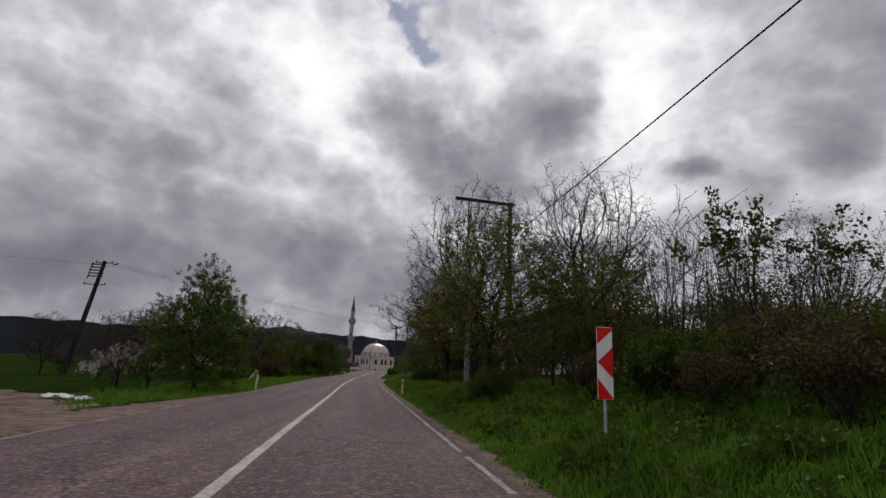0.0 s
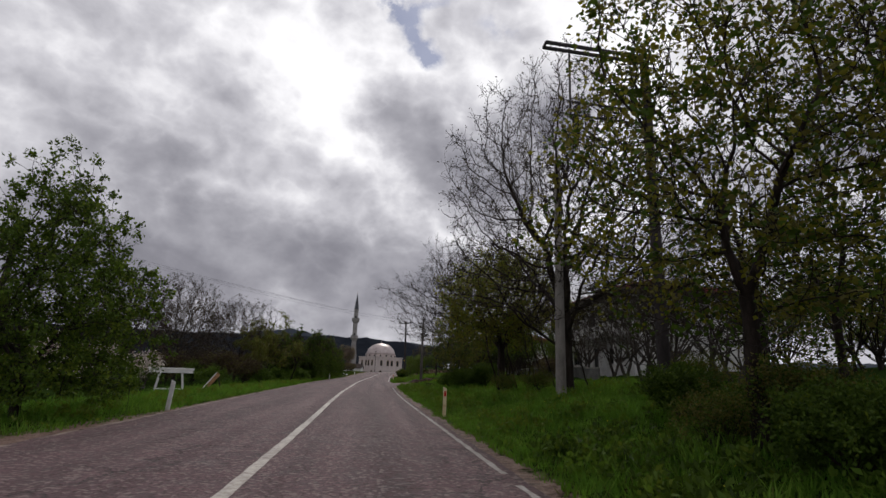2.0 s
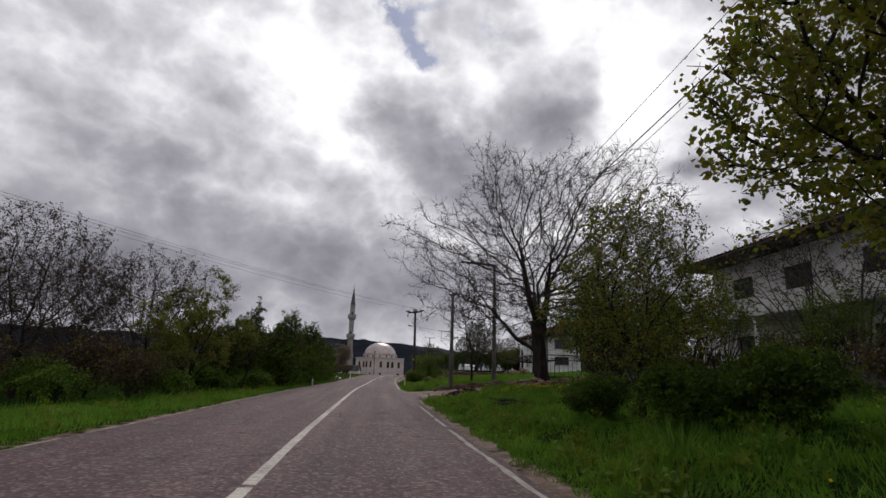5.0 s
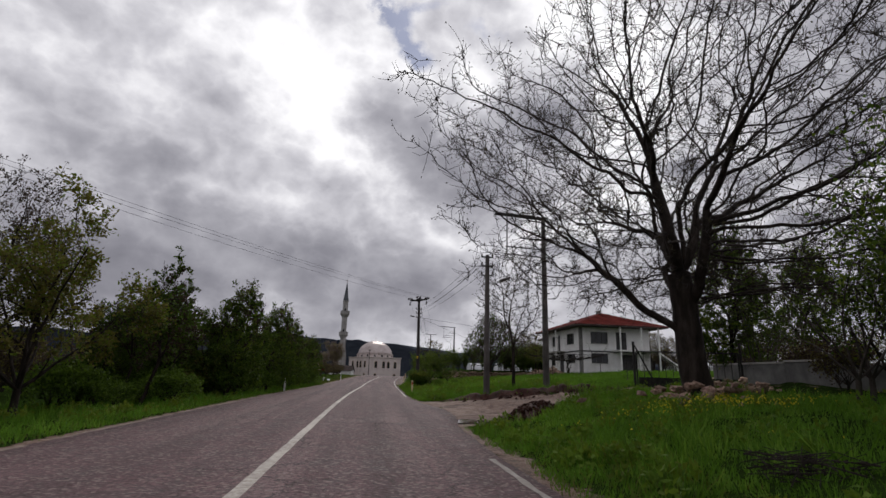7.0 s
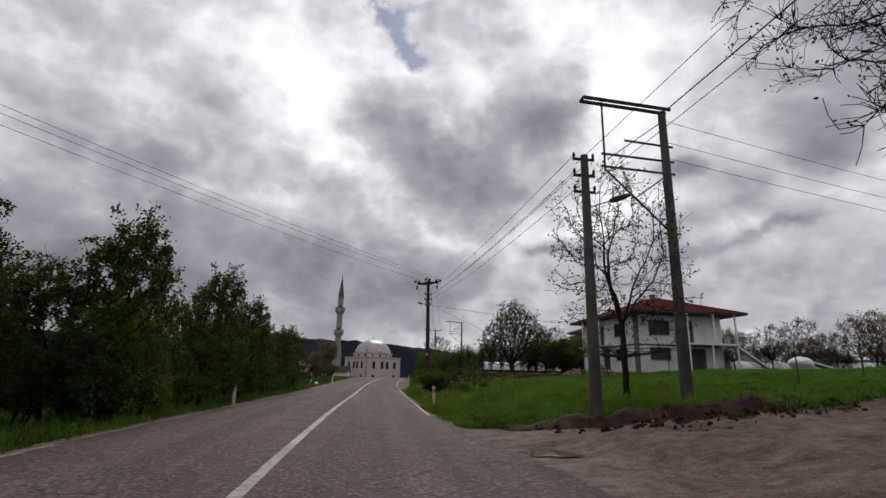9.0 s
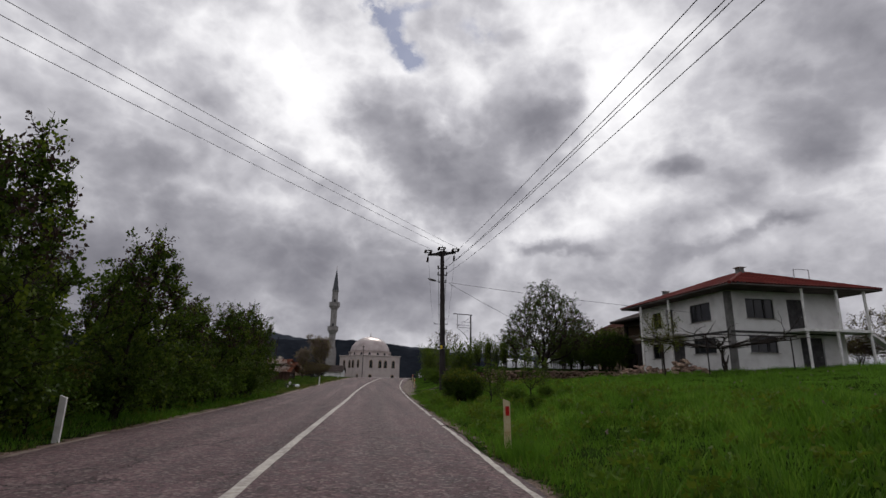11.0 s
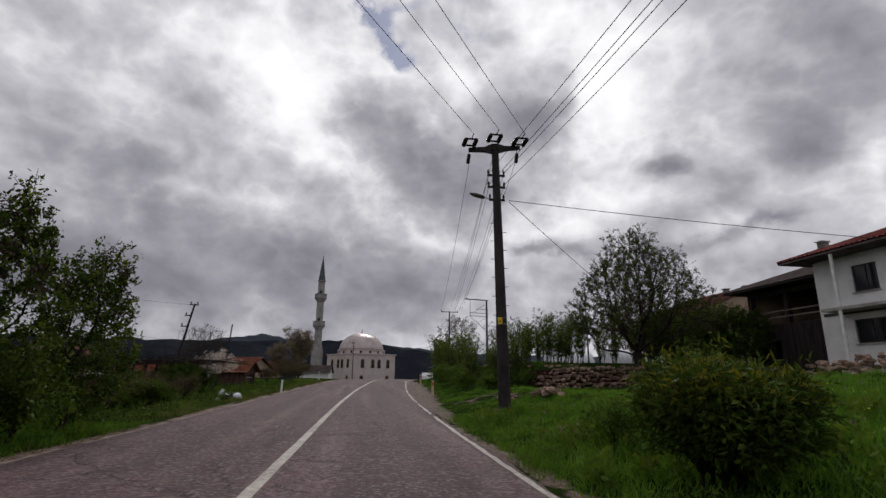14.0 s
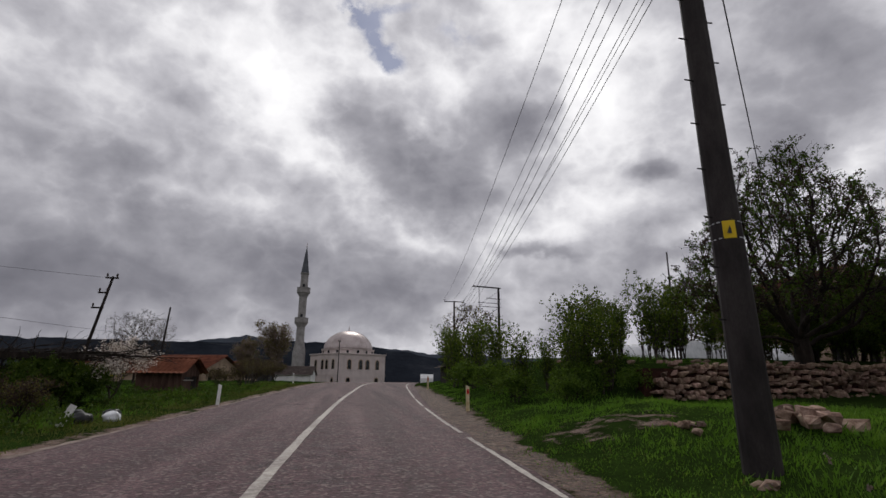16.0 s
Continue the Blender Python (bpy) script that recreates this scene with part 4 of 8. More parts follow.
def leaf_arrays(centres, dirs, length, width, rng, droop=0.3):
    n = len(centres)
    a = dirs + rng.normal(0, 0.75, (n, 3)) + np.array([0, 0, -droop])
    a /= np.linalg.norm(a, axis=1, keepdims=True)
    b = np.cross(a, rng.normal(0, 1, (n, 3)))
    b /= np.linalg.norm(b, axis=1, keepdims=True)
    c = np.cross(a, b)
    ln = (length * rng.uniform(0.6, 1.3, (n, 1)))
    wd = (width * rng.uniform(0.7, 1.2, (n, 1)))
    v = np.stack([centres, centres + a * ln * 0.45 + b * wd + c * ln * 0.10, centres + a * ln, centres + a * ln * 0.45 - b * wd + c * ln * 0.10], 1).reshape(-1, 3)
    i = np.arange(n)[:, None] * 4
    f = np.concatenate([np.concatenate([i, i + 1, i + 2], 1), np.concatenate([i, i + 2, i + 3], 1)])
    return v, f


def leaf_mesh(name, seats, k, count, length, width, seed, jitter=0.10, keep=None, droop=0.3, share=1.0):
    rng = np.random.RandomState(seed)
    pts = np.array([tuple(s[0]) for s in seats]) * k
    dirs = np.array([tuple(s[1]) for s in seats])
    if keep is not None:
        ok = keep(pts)
        pts, dirs = pts[ok], dirs[ok]
    held = rng.choice(len(pts), max(12, int(len(pts) * share)), replace=False) if share < 1 and len(pts) > 60 else np.arange(len(pts))
    pick = held[rng.randint(0, len(held), count)]
    c = pts[pick] + rng.normal(0, jitter, (count, 3))
    return np_mesh(name, *leaf_arrays(c, dirs[pick], length, width, rng, droop))


def plant(name, at, label, category, segs_seats, bark, leaves, group="trees along the road", turn=0.0, cut=9, share=1.0):
    """leaves: rows of material and the settings of leaf_mesh; share: how many of the twigs carry them."""
    segs, seats, k = segs_seats
    t = thing(name, at, label, category, group, turn)
    part("trunk", wood_mesh("trunk", segs, k, cut), bark, t)
    for material, count, length, width, seed, jitter, keep in leaves:
        part("crown", leaf_mesh("crown", seats, k, count, length, width, seed, jitter, keep, 0.3, share), material, t)
    return t


def stand(ob, x, y, turn, size=1.0, tall=1.0, sink=0.0, label=""):
    """A copy of a plant at another place."""
    c = copy_thing(ob, Matrix.LocRotScale((x, y, ground_at(x, y) - sink), Euler((0, 0, radians(turn))), (size, size, size * tall)))
    if label:
        tagged(c, label)
    return c


def foot(x, y, sink=0.0):
    return (x, y, ground_at(x, y) - sink)


# great bare walnut by the track
walnut = crown_tree(11, (0.85, 0.3, 6.7), (8.3, 7.9, 6.9), 2.6, 3.4, 0.38, points=7500, step=0.27, first=0.9, lean=(-0.25, 0.0), twigs=3.0, twig_len=0.5, taper=0.53, scaffold=5, spread=36, bough=3.0, low_limbs=((0.55, 172, 58, 3.6), (0.75, 300, 52, 3.0), (0.7, 40, 55, 3.0)))
walnut_tree = plant("walnut_tree", foot(9.35, 60.4), "large bare walnut tree with first buds on its twigs", "tree", walnut, BARK,
      [(BUD, 15000, 0.07, 0.024, 3, 0.04, None)])
# tall bare trees behind the roadside pole
bare_a = crown_tree(23, (0.3, 0.0, 7.6), (6.0, 5.8, 6.2), 2.4, 3.0, 0.31, points=5200, step=0.28, first=0.9, twigs=3.0, twig_len=0.5, scaffold=5, spread=38, bough=2.6, low_limbs=((0.6, 190, 60, 2.6), (0.7, 280, 55, 2.4)))
plant("bare_tree", foot(8.15, 30.7), "tall dark-barked tree with bare twigs and small buds", "tree", bare_a, BARK,
               [(BUD, 11000, 0.085, 0.030, 5, 0.05, None)])
bare_b = crown_tree(31, (0.0, 0.2, 6.6), (3.3, 3.3, 4.6), 2.6, 3.4, 0.17, points=1700, step=0.26, first=0.55, twigs=1.6, twig_len=0.5)
tree_b = plant("bare_tree", foot(11.4, 18.8), "bare tree with ivy-green leaves on its lower limbs", "tree", bare_b, BARK,
               [(BUD, 1800, 0.08, 0.022, 7, 0.05, None), (LEAF_DARK, 1900, 0.13, 0.048, 8, 0.10, lambda p: (p[:, 2] < 6.4) & (p[:, 2] > 2.4))])
# leafy roadside trees
green_a = crown_tree(41, (0.0, 0.0, 4.7), (3.3, 3.3, 4.1), 1.2, 2.2, 0.125, points=2000, step=0.24, first=0.4, twigs=1.6, twig_len=0.4, cone=0.15)
tree_g = plant("leafy_tree", foot(6.3, 18.2), "roadside tree in small yellowish olive leaf", "tree", green_a, BARK,
               [(LEAF_DARK, 7000, 0.10, 0.040, 9, 0.08, lambda p: p[:, 2] > 1.5), (LEAF_OLIVE, 6000, 0.095, 0.036, 10, 0.08, lambda p: p[:, 2] > 1.9), (LEAF_YELLOW, 5500, 0.095, 0.036, 110, 0.08, lambda p: p[:, 2] > 1.9)], cut=4, share=0.42)
green_b = crown_tree(47, (0.1, 0.0, 4.7), (3.3, 3.3, 3.0), 1.9, 2.0, 0.20, points=1900, step=0.24, first=0.5, twigs=1.7, twig_len=0.4)
plant("leafy_tree", foot(7.3, 37.6), "tall roadside tree in dense yellowish olive leaf", "tree", green_b, BARK,
               [(LEAF_MID, 9000, 0.10, 0.038, 11, 0.11, None), (LEAF_YELLOW, 11000, 0.10, 0.038, 12, 0.11, None), (LEAF_OLIVE, 10000, 0.10, 0.038, 120, 0.11, None)], cut=4, share=0.7)
stand(tree_b, 13.6, 27.0, 75, 0.92)
stand(tree_g, 9.0, 12.9, 200, 0.60)
stand(tree_b, 9.9, 15.9, 20, 0.80)
stand(tree_b, 17.0, 27.5, 160, 0.85)
stand(tree_g, 6.1, 44.0, 120, 0.62, label="low leafy tree with slanting thin stems")
# slender tree with clumped dark leaves, and whips of bare shoots, above the bank
slim = grow(53, 5.6, 4, 2.2, 24, (0, 5, 4, 3), 1.7, 0.07, levels=3, up=0.12, wob=0.12)
tree_s = plant("young_maple", foot(11.2, 8.4), "slender young tree with clumps of dark leaves", "tree", slim, BARK,
               [(LEAF_DARK, 800, 0.14, 0.056, 13, 0.10, None)], share=0.2)
stand(tree_s, 7.9, 14.6, 100, 0.9)
stand(tree_s, 12.4, 7.2, 210, 0.82)
whip = grow(59, 6.6, 9, 3.6, 17, (0, 2, 3), 0.7, 0.05, levels=3, up=0.10, wob=0.05, stems=2, start=0.1, thin=0.013)
whips = plant("bare_shrub", foot(10.6, 11.4), "cut-back shrub sending up long bare whips", "shrub", whip, BARK_PALE,
              [(BUD, 700, 0.06, 0.018, 14, 0.03, None)])
stand(whips, 12.2, 10.2, 90, 0.85)
stand(whips, 13.2, 12.8, 190, 0.95)
twiggy = grow(61, 4.4, 6, 2.2, 50, (0, 5, 4, 3), 0.5, 0.06, levels=4, up=0.05, wob=0.22, stems=2)
twigs = plant("bare_shrub", foot(11.4, 6.6), "twiggy bare shrub, grey-brown", "shrub", twiggy, BARK_PALE,
              [(BUD, 900, 0.06, 0.018, 15, 0.03, None)])
for x, y, turn, size in ((10.9, 28.4, 20, 1.2), (12.6, 30.2, 110, 1.4), (11.7, 26.0, 200, 1.2), (14.4, 31.2, 300, 1.5), (13.2, 33.8, 60, 1.3), (15.6, 35.5, 140, 1.4), (10.8, 56.6, 80, 1.0), (16.6, 42.5, 30, 1.7), (17.2, 45.5, 200, 1.6), (16.8, 48.5, 120, 1.6), (17.4, 51.5, 250, 1.7), (16.2, 39.5, 310, 1.6), (13.6, 8.8, 70, 1.1), (15.5, 11.5, 160, 1.2), (16.4, 66.5, 10, 0.8)):
    stand(twigs, x, y, turn, size)
# thin leaning stems of young trees in the grass
stem = grow(69, 4.6, 3, 1.8, 26, (0, 4, 3), 1.9, 0.045, levels=3, up=0.08, wob=0.14, lean=(-0.30, 0.05), ratio=0.45)
sapling = plant("leaning_sapling", foot(6.9, 35.6), "thin leaning sapling with a few young leaves", "tree", stem, BARK,
                [(LEAF_OLIVE, 260, 0.10, 0.036, 161, 0.08, None), (LEAF_YELLOW, 150, 0.10, 0.036, 162, 0.08, None)], group="leaning saplings", share=0.6)
for x, y, turn, size in ((7.9, 36.3, 20, 0.95), (8.6, 35.2, -15, 0.9), (9.3, 36.4, 10, 1.0), (8.9, 33.6, -10, 0.95), (9.8, 34.6, 25, 0.9), (10.6, 36.0, 0, 1.0), (10.0, 32.6, -20, 0.9)):
    stand(sapling, x, y, turn, size)
# many-stemmed shrubs by the block wall
multi = grow(67, 5.6, 5, 2.6, 36, (0, 4, 4, 3), 1.0, 0.05, levels=4, up=0.07, wob=0.18, stems=8, ratio=0.46, start=0.1)
shrub_m = plant("many_stemmed_shrub", foot(9.4, 53.2), "many-stemmed dark shrub in thin green leaf", "shrub", multi, BARK,
                [(LEAF_DARK, 3400, 0.10, 0.034, 16, 0.08, None), (LEAF_MID, 2000, 0.10, 0.032, 17, 0.10, None)], cut=3)
stand(shrub_m, 12.3, 50.6, 70, 0.85)
stand(shrub_m, 11.4, 56.2, 210, 0.7)
stand(shrub_m, 12.0, 55.4, 130, 0.9)
stand(shrub_m, 13.6, 46.5, 200, 0.6)
stand(shrub_m, 14.2, 57.5, 290, 0.85)
# slim bare tree between the two poles at the track
slender = crown_tree(71, (-0.1, 0.0, 4.9), (2.4, 2.4, 3.3), 1.9, 2.4, 0.10, points=950, step=0.24, first=0.6, twigs=1.3, twig_len=0.45)
plant("bare_tree", foot(8.35, 75.2), "slim bare tree with upswept twigs", "tree", slender, BARK,
      [(BUD, 3000, 0.085, 0.030, 18, 0.04, None)])
young = crown_tree(75, (0.0, 0.0, 2.5), (1.25, 1.25, 1.4), 1.0, 1.3, 0.05, points=420, step=0.20, first=0.6, twigs=1.5, twig_len=0.35, scaffold=3, bough=0.8)
plant("young_fruit_tree", foot(18.3, 101.3), "young fruit tree in thin olive leaf before the house", "tree", young, BARK, [(LEAF_OLIVE, 900, 0.09, 0.034, 177, 0.06, None), (LEAF_MID, 600, 0.09, 0.034, 178, 0.06, None)])
# round leafing tree behind the dry stone wall
dark_tree = crown_tree(73, (0.25, 0.0, 4.5), (5.0, 4.9, 4.4), 1.9, 0.9, 0.30, points=3000, step=0.25, first=0.8, twigs=2.4, twig_len=0.6, cone=0.62, shell=0.1, scaffold=6, spread=50, bough=2.7, low_limbs=((0.9, 175, 62, 2.6), (0.9, 350, 58, 2.6)))
plant("round_tree", foot(17.7, 120.15), "spreading dark-limbed tree just coming into leaf", "tree", dark_tree, BARK,
               [(LEAF_DARK, 26000, 0.095, 0.032, 19, 0.06, None), (LEAF_BROWN, 14000, 0.095, 0.034, 20, 0.06, None)], share=0.45)

# west side of the road
green_c = crown_tree(79, (0.0, 0.0, 3.1), (3.7, 3.6, 3.9), 0.6, 1.2, 0.12, points=1300, step=0.25, first=0.25, twigs=1.6, twig_len=0.75, cone=0.62, scaffold=5, spread=48, bough=1.8)
plant("leafy_tree", foot(-8.1, 26.0), "bright green young tree on the grassy verge", "tree", green_c, BARK,
               [(LEAF_DARK, 27000, 0.10, 0.036, 21, 0.07, None), (LEAF_MID, 11000, 0.10, 0.034, 22, 0.07, None), (LEAF_FRESH, 4200, 0.10, 0.034, 220, 0.07, None)], cut=4, share=0.68)
blossom_tree = grow(83, 6.8, 7, 3.4, 60, (0, 6, 5, 4), 0.6, 0.11, levels=4, up=0.05, wob=0.18, ratio=0.48, start=0.12)
plant("fruit_tree", foot(-9.7, 64.0), "spreading fruit tree in olive leaf with faded blossom", "tree", blossom_tree, BARK,
      [(LEAF_OLIVE, 12000, 0.12, 0.038, 23, 0.09, None), (LEAF_MID, 5500, 0.12, 0.036, 24, 0.09, None), (BLOSSOM_DULL, 700, 0.05, 0.03, 25, 0.07, None)], cut=4)
flower = grow(89, 2.9, 6, 1.5, 55, (0, 5, 4, 3), 0.4, 0.05, levels=4, up=0.05, wob=0.2, stems=2)
bloom = plant("flowering_shrub", foot(-16.6, 36.0), "wild plum shrub white with blossom", "shrub", flower, BARK_PALE,
              [(BLOSSOM_DULL, 2200, 0.075, 0.038, 26, 0.09, None), (BLOSSOM, 2800, 0.075, 0.038, 27, 0.09, None)], cut=2)
stand(bloom, -14.6, 37.0, 120, 1.05)
stand(bloom, -19.8, 47.5, 40, 1.25)
stand(bloom, -17.4, 49.2, 200, 1.1)
stand(bloom, -15.6, 51.5, 300, 0.9)
stand(bloom, -7.9, 128.2, 30, 0.88, label="small fruit tree covered in white blossom")
grey_tree = crown_tree(97, (0.0, 0.0, 5.6), (4.4, 4.4, 4.3), 1.6, 1.8, 0.16, points=2000, step=0.30, first=0.5, twigs=1.8, twig_len=0.55)
tree_w = plant("bare_tree", foot(-22.5, 63.0), "purple-brown bare orchard tree with swelling buds", "tree", grey_tree, BARK,
               [(BUD, 5200, 0.11, 0.036, 28, 0.08, None), (LEAF_BROWN, 6500, 0.11, 0.036, 281, 0.08, None)])
for x, y, turn, size in ((-17.5, 62.5, 80, 1.05), (-12.9, 65.5, 170, 0.88), (-27, 66, 250, 0.9), (-19.6, 70, 320, 0.9), (-14.2, 31, 60, 0.50),
                         (-34, 58, 20, 0.7), (-40, 50, 140, 0.65), (-46, 56, 230, 0.7), (-36, 40, 90, 0.55), (-21.5, 44, 190, 0.5), (-43, 40, 10, 0.6), (-11.6, 29, 300, 0.5)):
    stand(tree_w, x, y, turn, size)

# green hedge of young trees along the west verge
hedge_t = crown_tree(101, (0.45, 0.0, 3.2), (1.75, 1.75, 2.9), 0.3, 1.1, 0.10, points=1100, step=0.21, cone=0.30, first=0.25, lean=(0.15, 0.0), twigs=1.8, twig_len=0.42, scaffold=4, spread=30, bough=1.6)
tree_e = plant("hedge_tree", foot(-6.9, 75.8), "dark green hedgerow tree leaning towards the road", "tree", hedge_t, BARK,
               [(LEAF_DARK, 9000, 0.11, 0.042, 29, 0.08, None), (LEAF_MID, 2600, 0.11, 0.040, 30, 0.08, None), (LEAF_BROWN, 1600, 0.10, 0.040, 130, 0.08, lambda p: p[:, 2] > 3.4)], group="hedgerow on the west verge", cut=3, share=0.28)
slim_t = crown_tree(105, (0.55, 0.0, 3.7), (1.25, 1.2, 2.3), 1.3, 1.8, 0.07, points=420, step=0.22, cone=0.40, first=0.7, lean=(0.5, 0.0), twigs=1.6, twig_len=0.4, scaffold=3, spread=26, bough=1.5)
tree_n = plant("hedge_tree", foot(-7.9, 67.9), "slim hedgerow tree in thin dark leaf", "tree", slim_t, BARK,
               [(LEAF_DARK, 2600, 0.11, 0.042, 131, 0.06, None), (LEAF_BROWN, 1300, 0.10, 0.040, 132, 0.06, None)], group="hedgerow on the west verge", cut=4, share=0.5)
rnd = random.Random(17)
for x, y, turn, size in ((-8.9, 72.4, 0, 0.98), (-8.4, 78.2, 15, 0.75), (-9.4, 69.6, 60, 0.85)):
    stand(tree_n, x, y, turn, size)
# place, turn, size and height of the leaning trees, then of the darker row behind them
hedge = [(-9.0, 73.4, 150, 0.95, 0.95), (-10.6, 70.6, 80, 0.85, 0.9), (-11.6, 74.8, 0, 0.9, 0.95), (-8.3, 76.2, 230, 0.88, 0.88), (-6.1, 82.4, 20, 0.93, 1.03), (-7.6, 79.4, 190, 0.72, 0.95), (-6.0, 88.6, -10, 0.88, 1.0), (-7.2, 85.6, 70, 0.70, 0.95), (-6.2, 93.4, 30, 0.72, 0.95), (-7.2, 91.0, 220, 0.80, 0.92), (-5.9, 98.2, -30, 0.76, 0.98),
         (-6.1, 102.2, 10, 0.84, 1.0), (-5.8, 105.6, 60, 0.78, 1.0), (-8.9, 83.8, 120, 0.85, 1.0), (-9.2, 89.5, 260, 0.9, 1.0), (-9.4, 96.5, 330, 0.9, 1.0), (-9.0, 103, 80, 0.95, 1.0), (-11.2, 77.5, 40, 0.8, 0.9)]
for x, y, turn, size, tall in hedge:
    stand(tree_e, x, y, turn, size, tall)
# leafy garden trees beyond the iron gate
for x, y, size, tall in ((16.4, 67.9, 1.12, 1.1), (21.5, 69.6, 1.0, 1.1), (25.0, 77.5, 1.1, 1.1)):
    tagged(stand(tree_e, x, y, rnd.uniform(0, 360), size, tall, 0.0, "dark green leafy garden tree beyond the iron gate"), group="garden trees beyond the gate")
# garden bushes behind the dry stone wall, before the old house
for x, y, size in ((21.8, 123.4, 0.72), (23.2, 121.6, 0.70), (24.8, 121.4, 0.78), (26.0, 120.9, 0.72), (23.8, 125.4, 0.8), (25.6, 124.6, 0.85)):
    tagged(stand(tree_e, x, y, rnd.uniform(0, 360), size * 1.2, 0.72, 0.0, "leafy garden bush behind the dry stone wall"), category="bush", group="garden bushes behind the wall")
low_bush = grow(103, 1.9, 7, 0.95, 58, (0, 5, 4, 3), 0.22, 0.035, levels=4, up=0.05, wob=0.22, stems=3)
bush_g = plant("green_bush", foot(-6.9, 76.3), "low fresh green bush at the foot of the hedge", "bush", low_bush, BARK,
               [(LEAF_FRESH, 1400, 0.12, 0.04, 31, 0.08, None), (LEAF_DARK, 1700, 0.12, 0.042, 32, 0.08, None)], group="bushes on the verges", cut=2)
for x, y, size in ((-7.0, 68.4, 0.8), (-6.4, 77.9, 0.8), (-6.3, 81.6, 0.85), (-6.5, 85.4, 0.9), (-6.1, 89.0, 0.85), (-6.3, 92.6, 0.9), (-6.1, 96.2, 1.0), (-6.2, 99.8, 0.9), (-5.9, 103.4, 0.95),
                   (-6.6, 107.5, 0.6), (-9.2, 60.0, 0.9), (-12.5, 57, 1.0), (-11.0, 62, 0.9), (-15, 60, 1.1), (-9.8, 66.6, 1.05), (-8.9, 32, 0.7), (-13, 42, 0.8), (-17, 55, 1.0)):
    stand(bush_g, x, y, rnd.uniform(0, 360), size)
# brown-green undergrowth farther back on the west side
scrub = grow(107, 3.4, 7, 1.6, 50, (0, 5, 4, 3), 0.3, 0.05, levels=4, up=0.06, wob=0.22, stems=3)
scrub_b = plant("scrub_thicket", foot(-13.2, 60.5), "purple-brown thicket of scrub, half in leaf", "shrub", scrub, BARK,
                [(LEAF_BROWN, 2600, 0.14, 0.05, 33, 0.11, None), (LEAF_OLIVE, 900, 0.14, 0.05, 34, 0.10, None)], group="scrub beyond the verge", cut=2)
for i in range(34):
    y = 34 + 2.6 * i + rnd.uniform(-1, 1)
    x = -20 - rnd.uniform(0, 16) if y < 66 else -14 - rnd.uniform(0, 10)
    if y > 112:
        x -= 14
    if y < 57 and abs(math.atan2(-x, y - 5) - 0.545) < 0.12:
        continue
    stand(scrub_b, x, y, rnd.uniform(0, 360), rnd.uniform(0.75, 1.15))
for x, y, size in ((-16.5, 57.5, 0.9), (-10.4, 58.5, 0.75), (-36, 42, 1.0), (-18.5, 48, 0.7), (-38, 36, 1.0), (-42, 48, 1.1), (8.6, 3.4, 0.5), (9.6, 5.0, 0.6), (8.4, 6.4, 0.42), (10.4, 2.4, 0.65), (9.2, 0.8, 0.5), (7.6, 10.6, 0.45), (14.2, 60.6, 0.5), (16.6, 64.5, 0.5), (13.4, 47.8, 0.6), (11.8, 43.5, 0.5)):
    stand(scrub_b, x, y, rnd.uniform(0, 360), size)

# bushes on the east verge before the single pole
broom = grow(111, 1.75, 16, 1.1, 44, (0, 9, 6), 0.12, 0.03, levels=3, up=0.10, wob=0.12, stems=7, ratio=0.42, start=0.08)
plant("broom_bush", foot(5.35, 97.5), "dense dark broom with upright yellow-green sprays in the grass", "bush", broom, BARK,
      [(LEAF_DARK, 22000, 0.12, 0.016, 135, 0.07, None), (LEAF_DARK, 5000, 0.09, 0.030, 136, 0.06, lambda p: p[:, 2] < 1.0), (LEAF_YELLOW, 3200, 0.12, 0.016, 137, 0.05, lambda p: p[:, 2] > 1.0)], group="bushes on the verges")
dense = grow(109, 1.8, 9, 1.0, 60, (0, 5, 4, 3), 0.16, 0.03, levels=4, up=0.06, wob=0.2, stems=4)
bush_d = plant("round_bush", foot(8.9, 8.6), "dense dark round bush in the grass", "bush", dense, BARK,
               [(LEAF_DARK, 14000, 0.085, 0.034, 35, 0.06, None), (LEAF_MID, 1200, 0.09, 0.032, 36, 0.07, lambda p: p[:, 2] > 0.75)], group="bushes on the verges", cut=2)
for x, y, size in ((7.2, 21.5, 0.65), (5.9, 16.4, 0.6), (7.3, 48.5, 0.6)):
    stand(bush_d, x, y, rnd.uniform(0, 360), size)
for x, y, size in ((6.6, 92.6, 0.36), (6.4, 90.0, 0.25), (8.3, 93.9, 0.3), (5.5, 100.2, 0.45)):
    stand(bush_g, x, y, rnd.uniform(0, 360), size, 1.1)
# sparse young shrubs in the grass before the house
scraggy = crown_tree(137, (0.1, 0.0, 1.15), (0.75, 0.7, 0.85), 0.35, 0.4, 0.035, points=150, step=0.12, first=0.5, twigs=1.2, twig_len=0.25, scaffold=3, bough=0.4)
shrub_y = plant("young_shrub", foot(7.5, 93.5), "scraggy young shrub with twisted dark stems and thin leaf", "shrub", scraggy, BARK,
                [(LEAF_DARK, 420, 0.085, 0.03, 138, 0.05, None), (LEAF_MID, 260, 0.085, 0.03, 141, 0.05, None)], group="young shrubs before the house")
for x, y, turn, size, tall in ((6.1, 94.5, 80, 0.9, 1.0), (6.7, 95.3, 200, 0.45, 1.0), (9.6, 98.2, 20, 0.62, 0.85), (8.8, 102.6, 140, 0.7, 0.9)):
    stand(shrub_y, x, y, turn, size, tall)
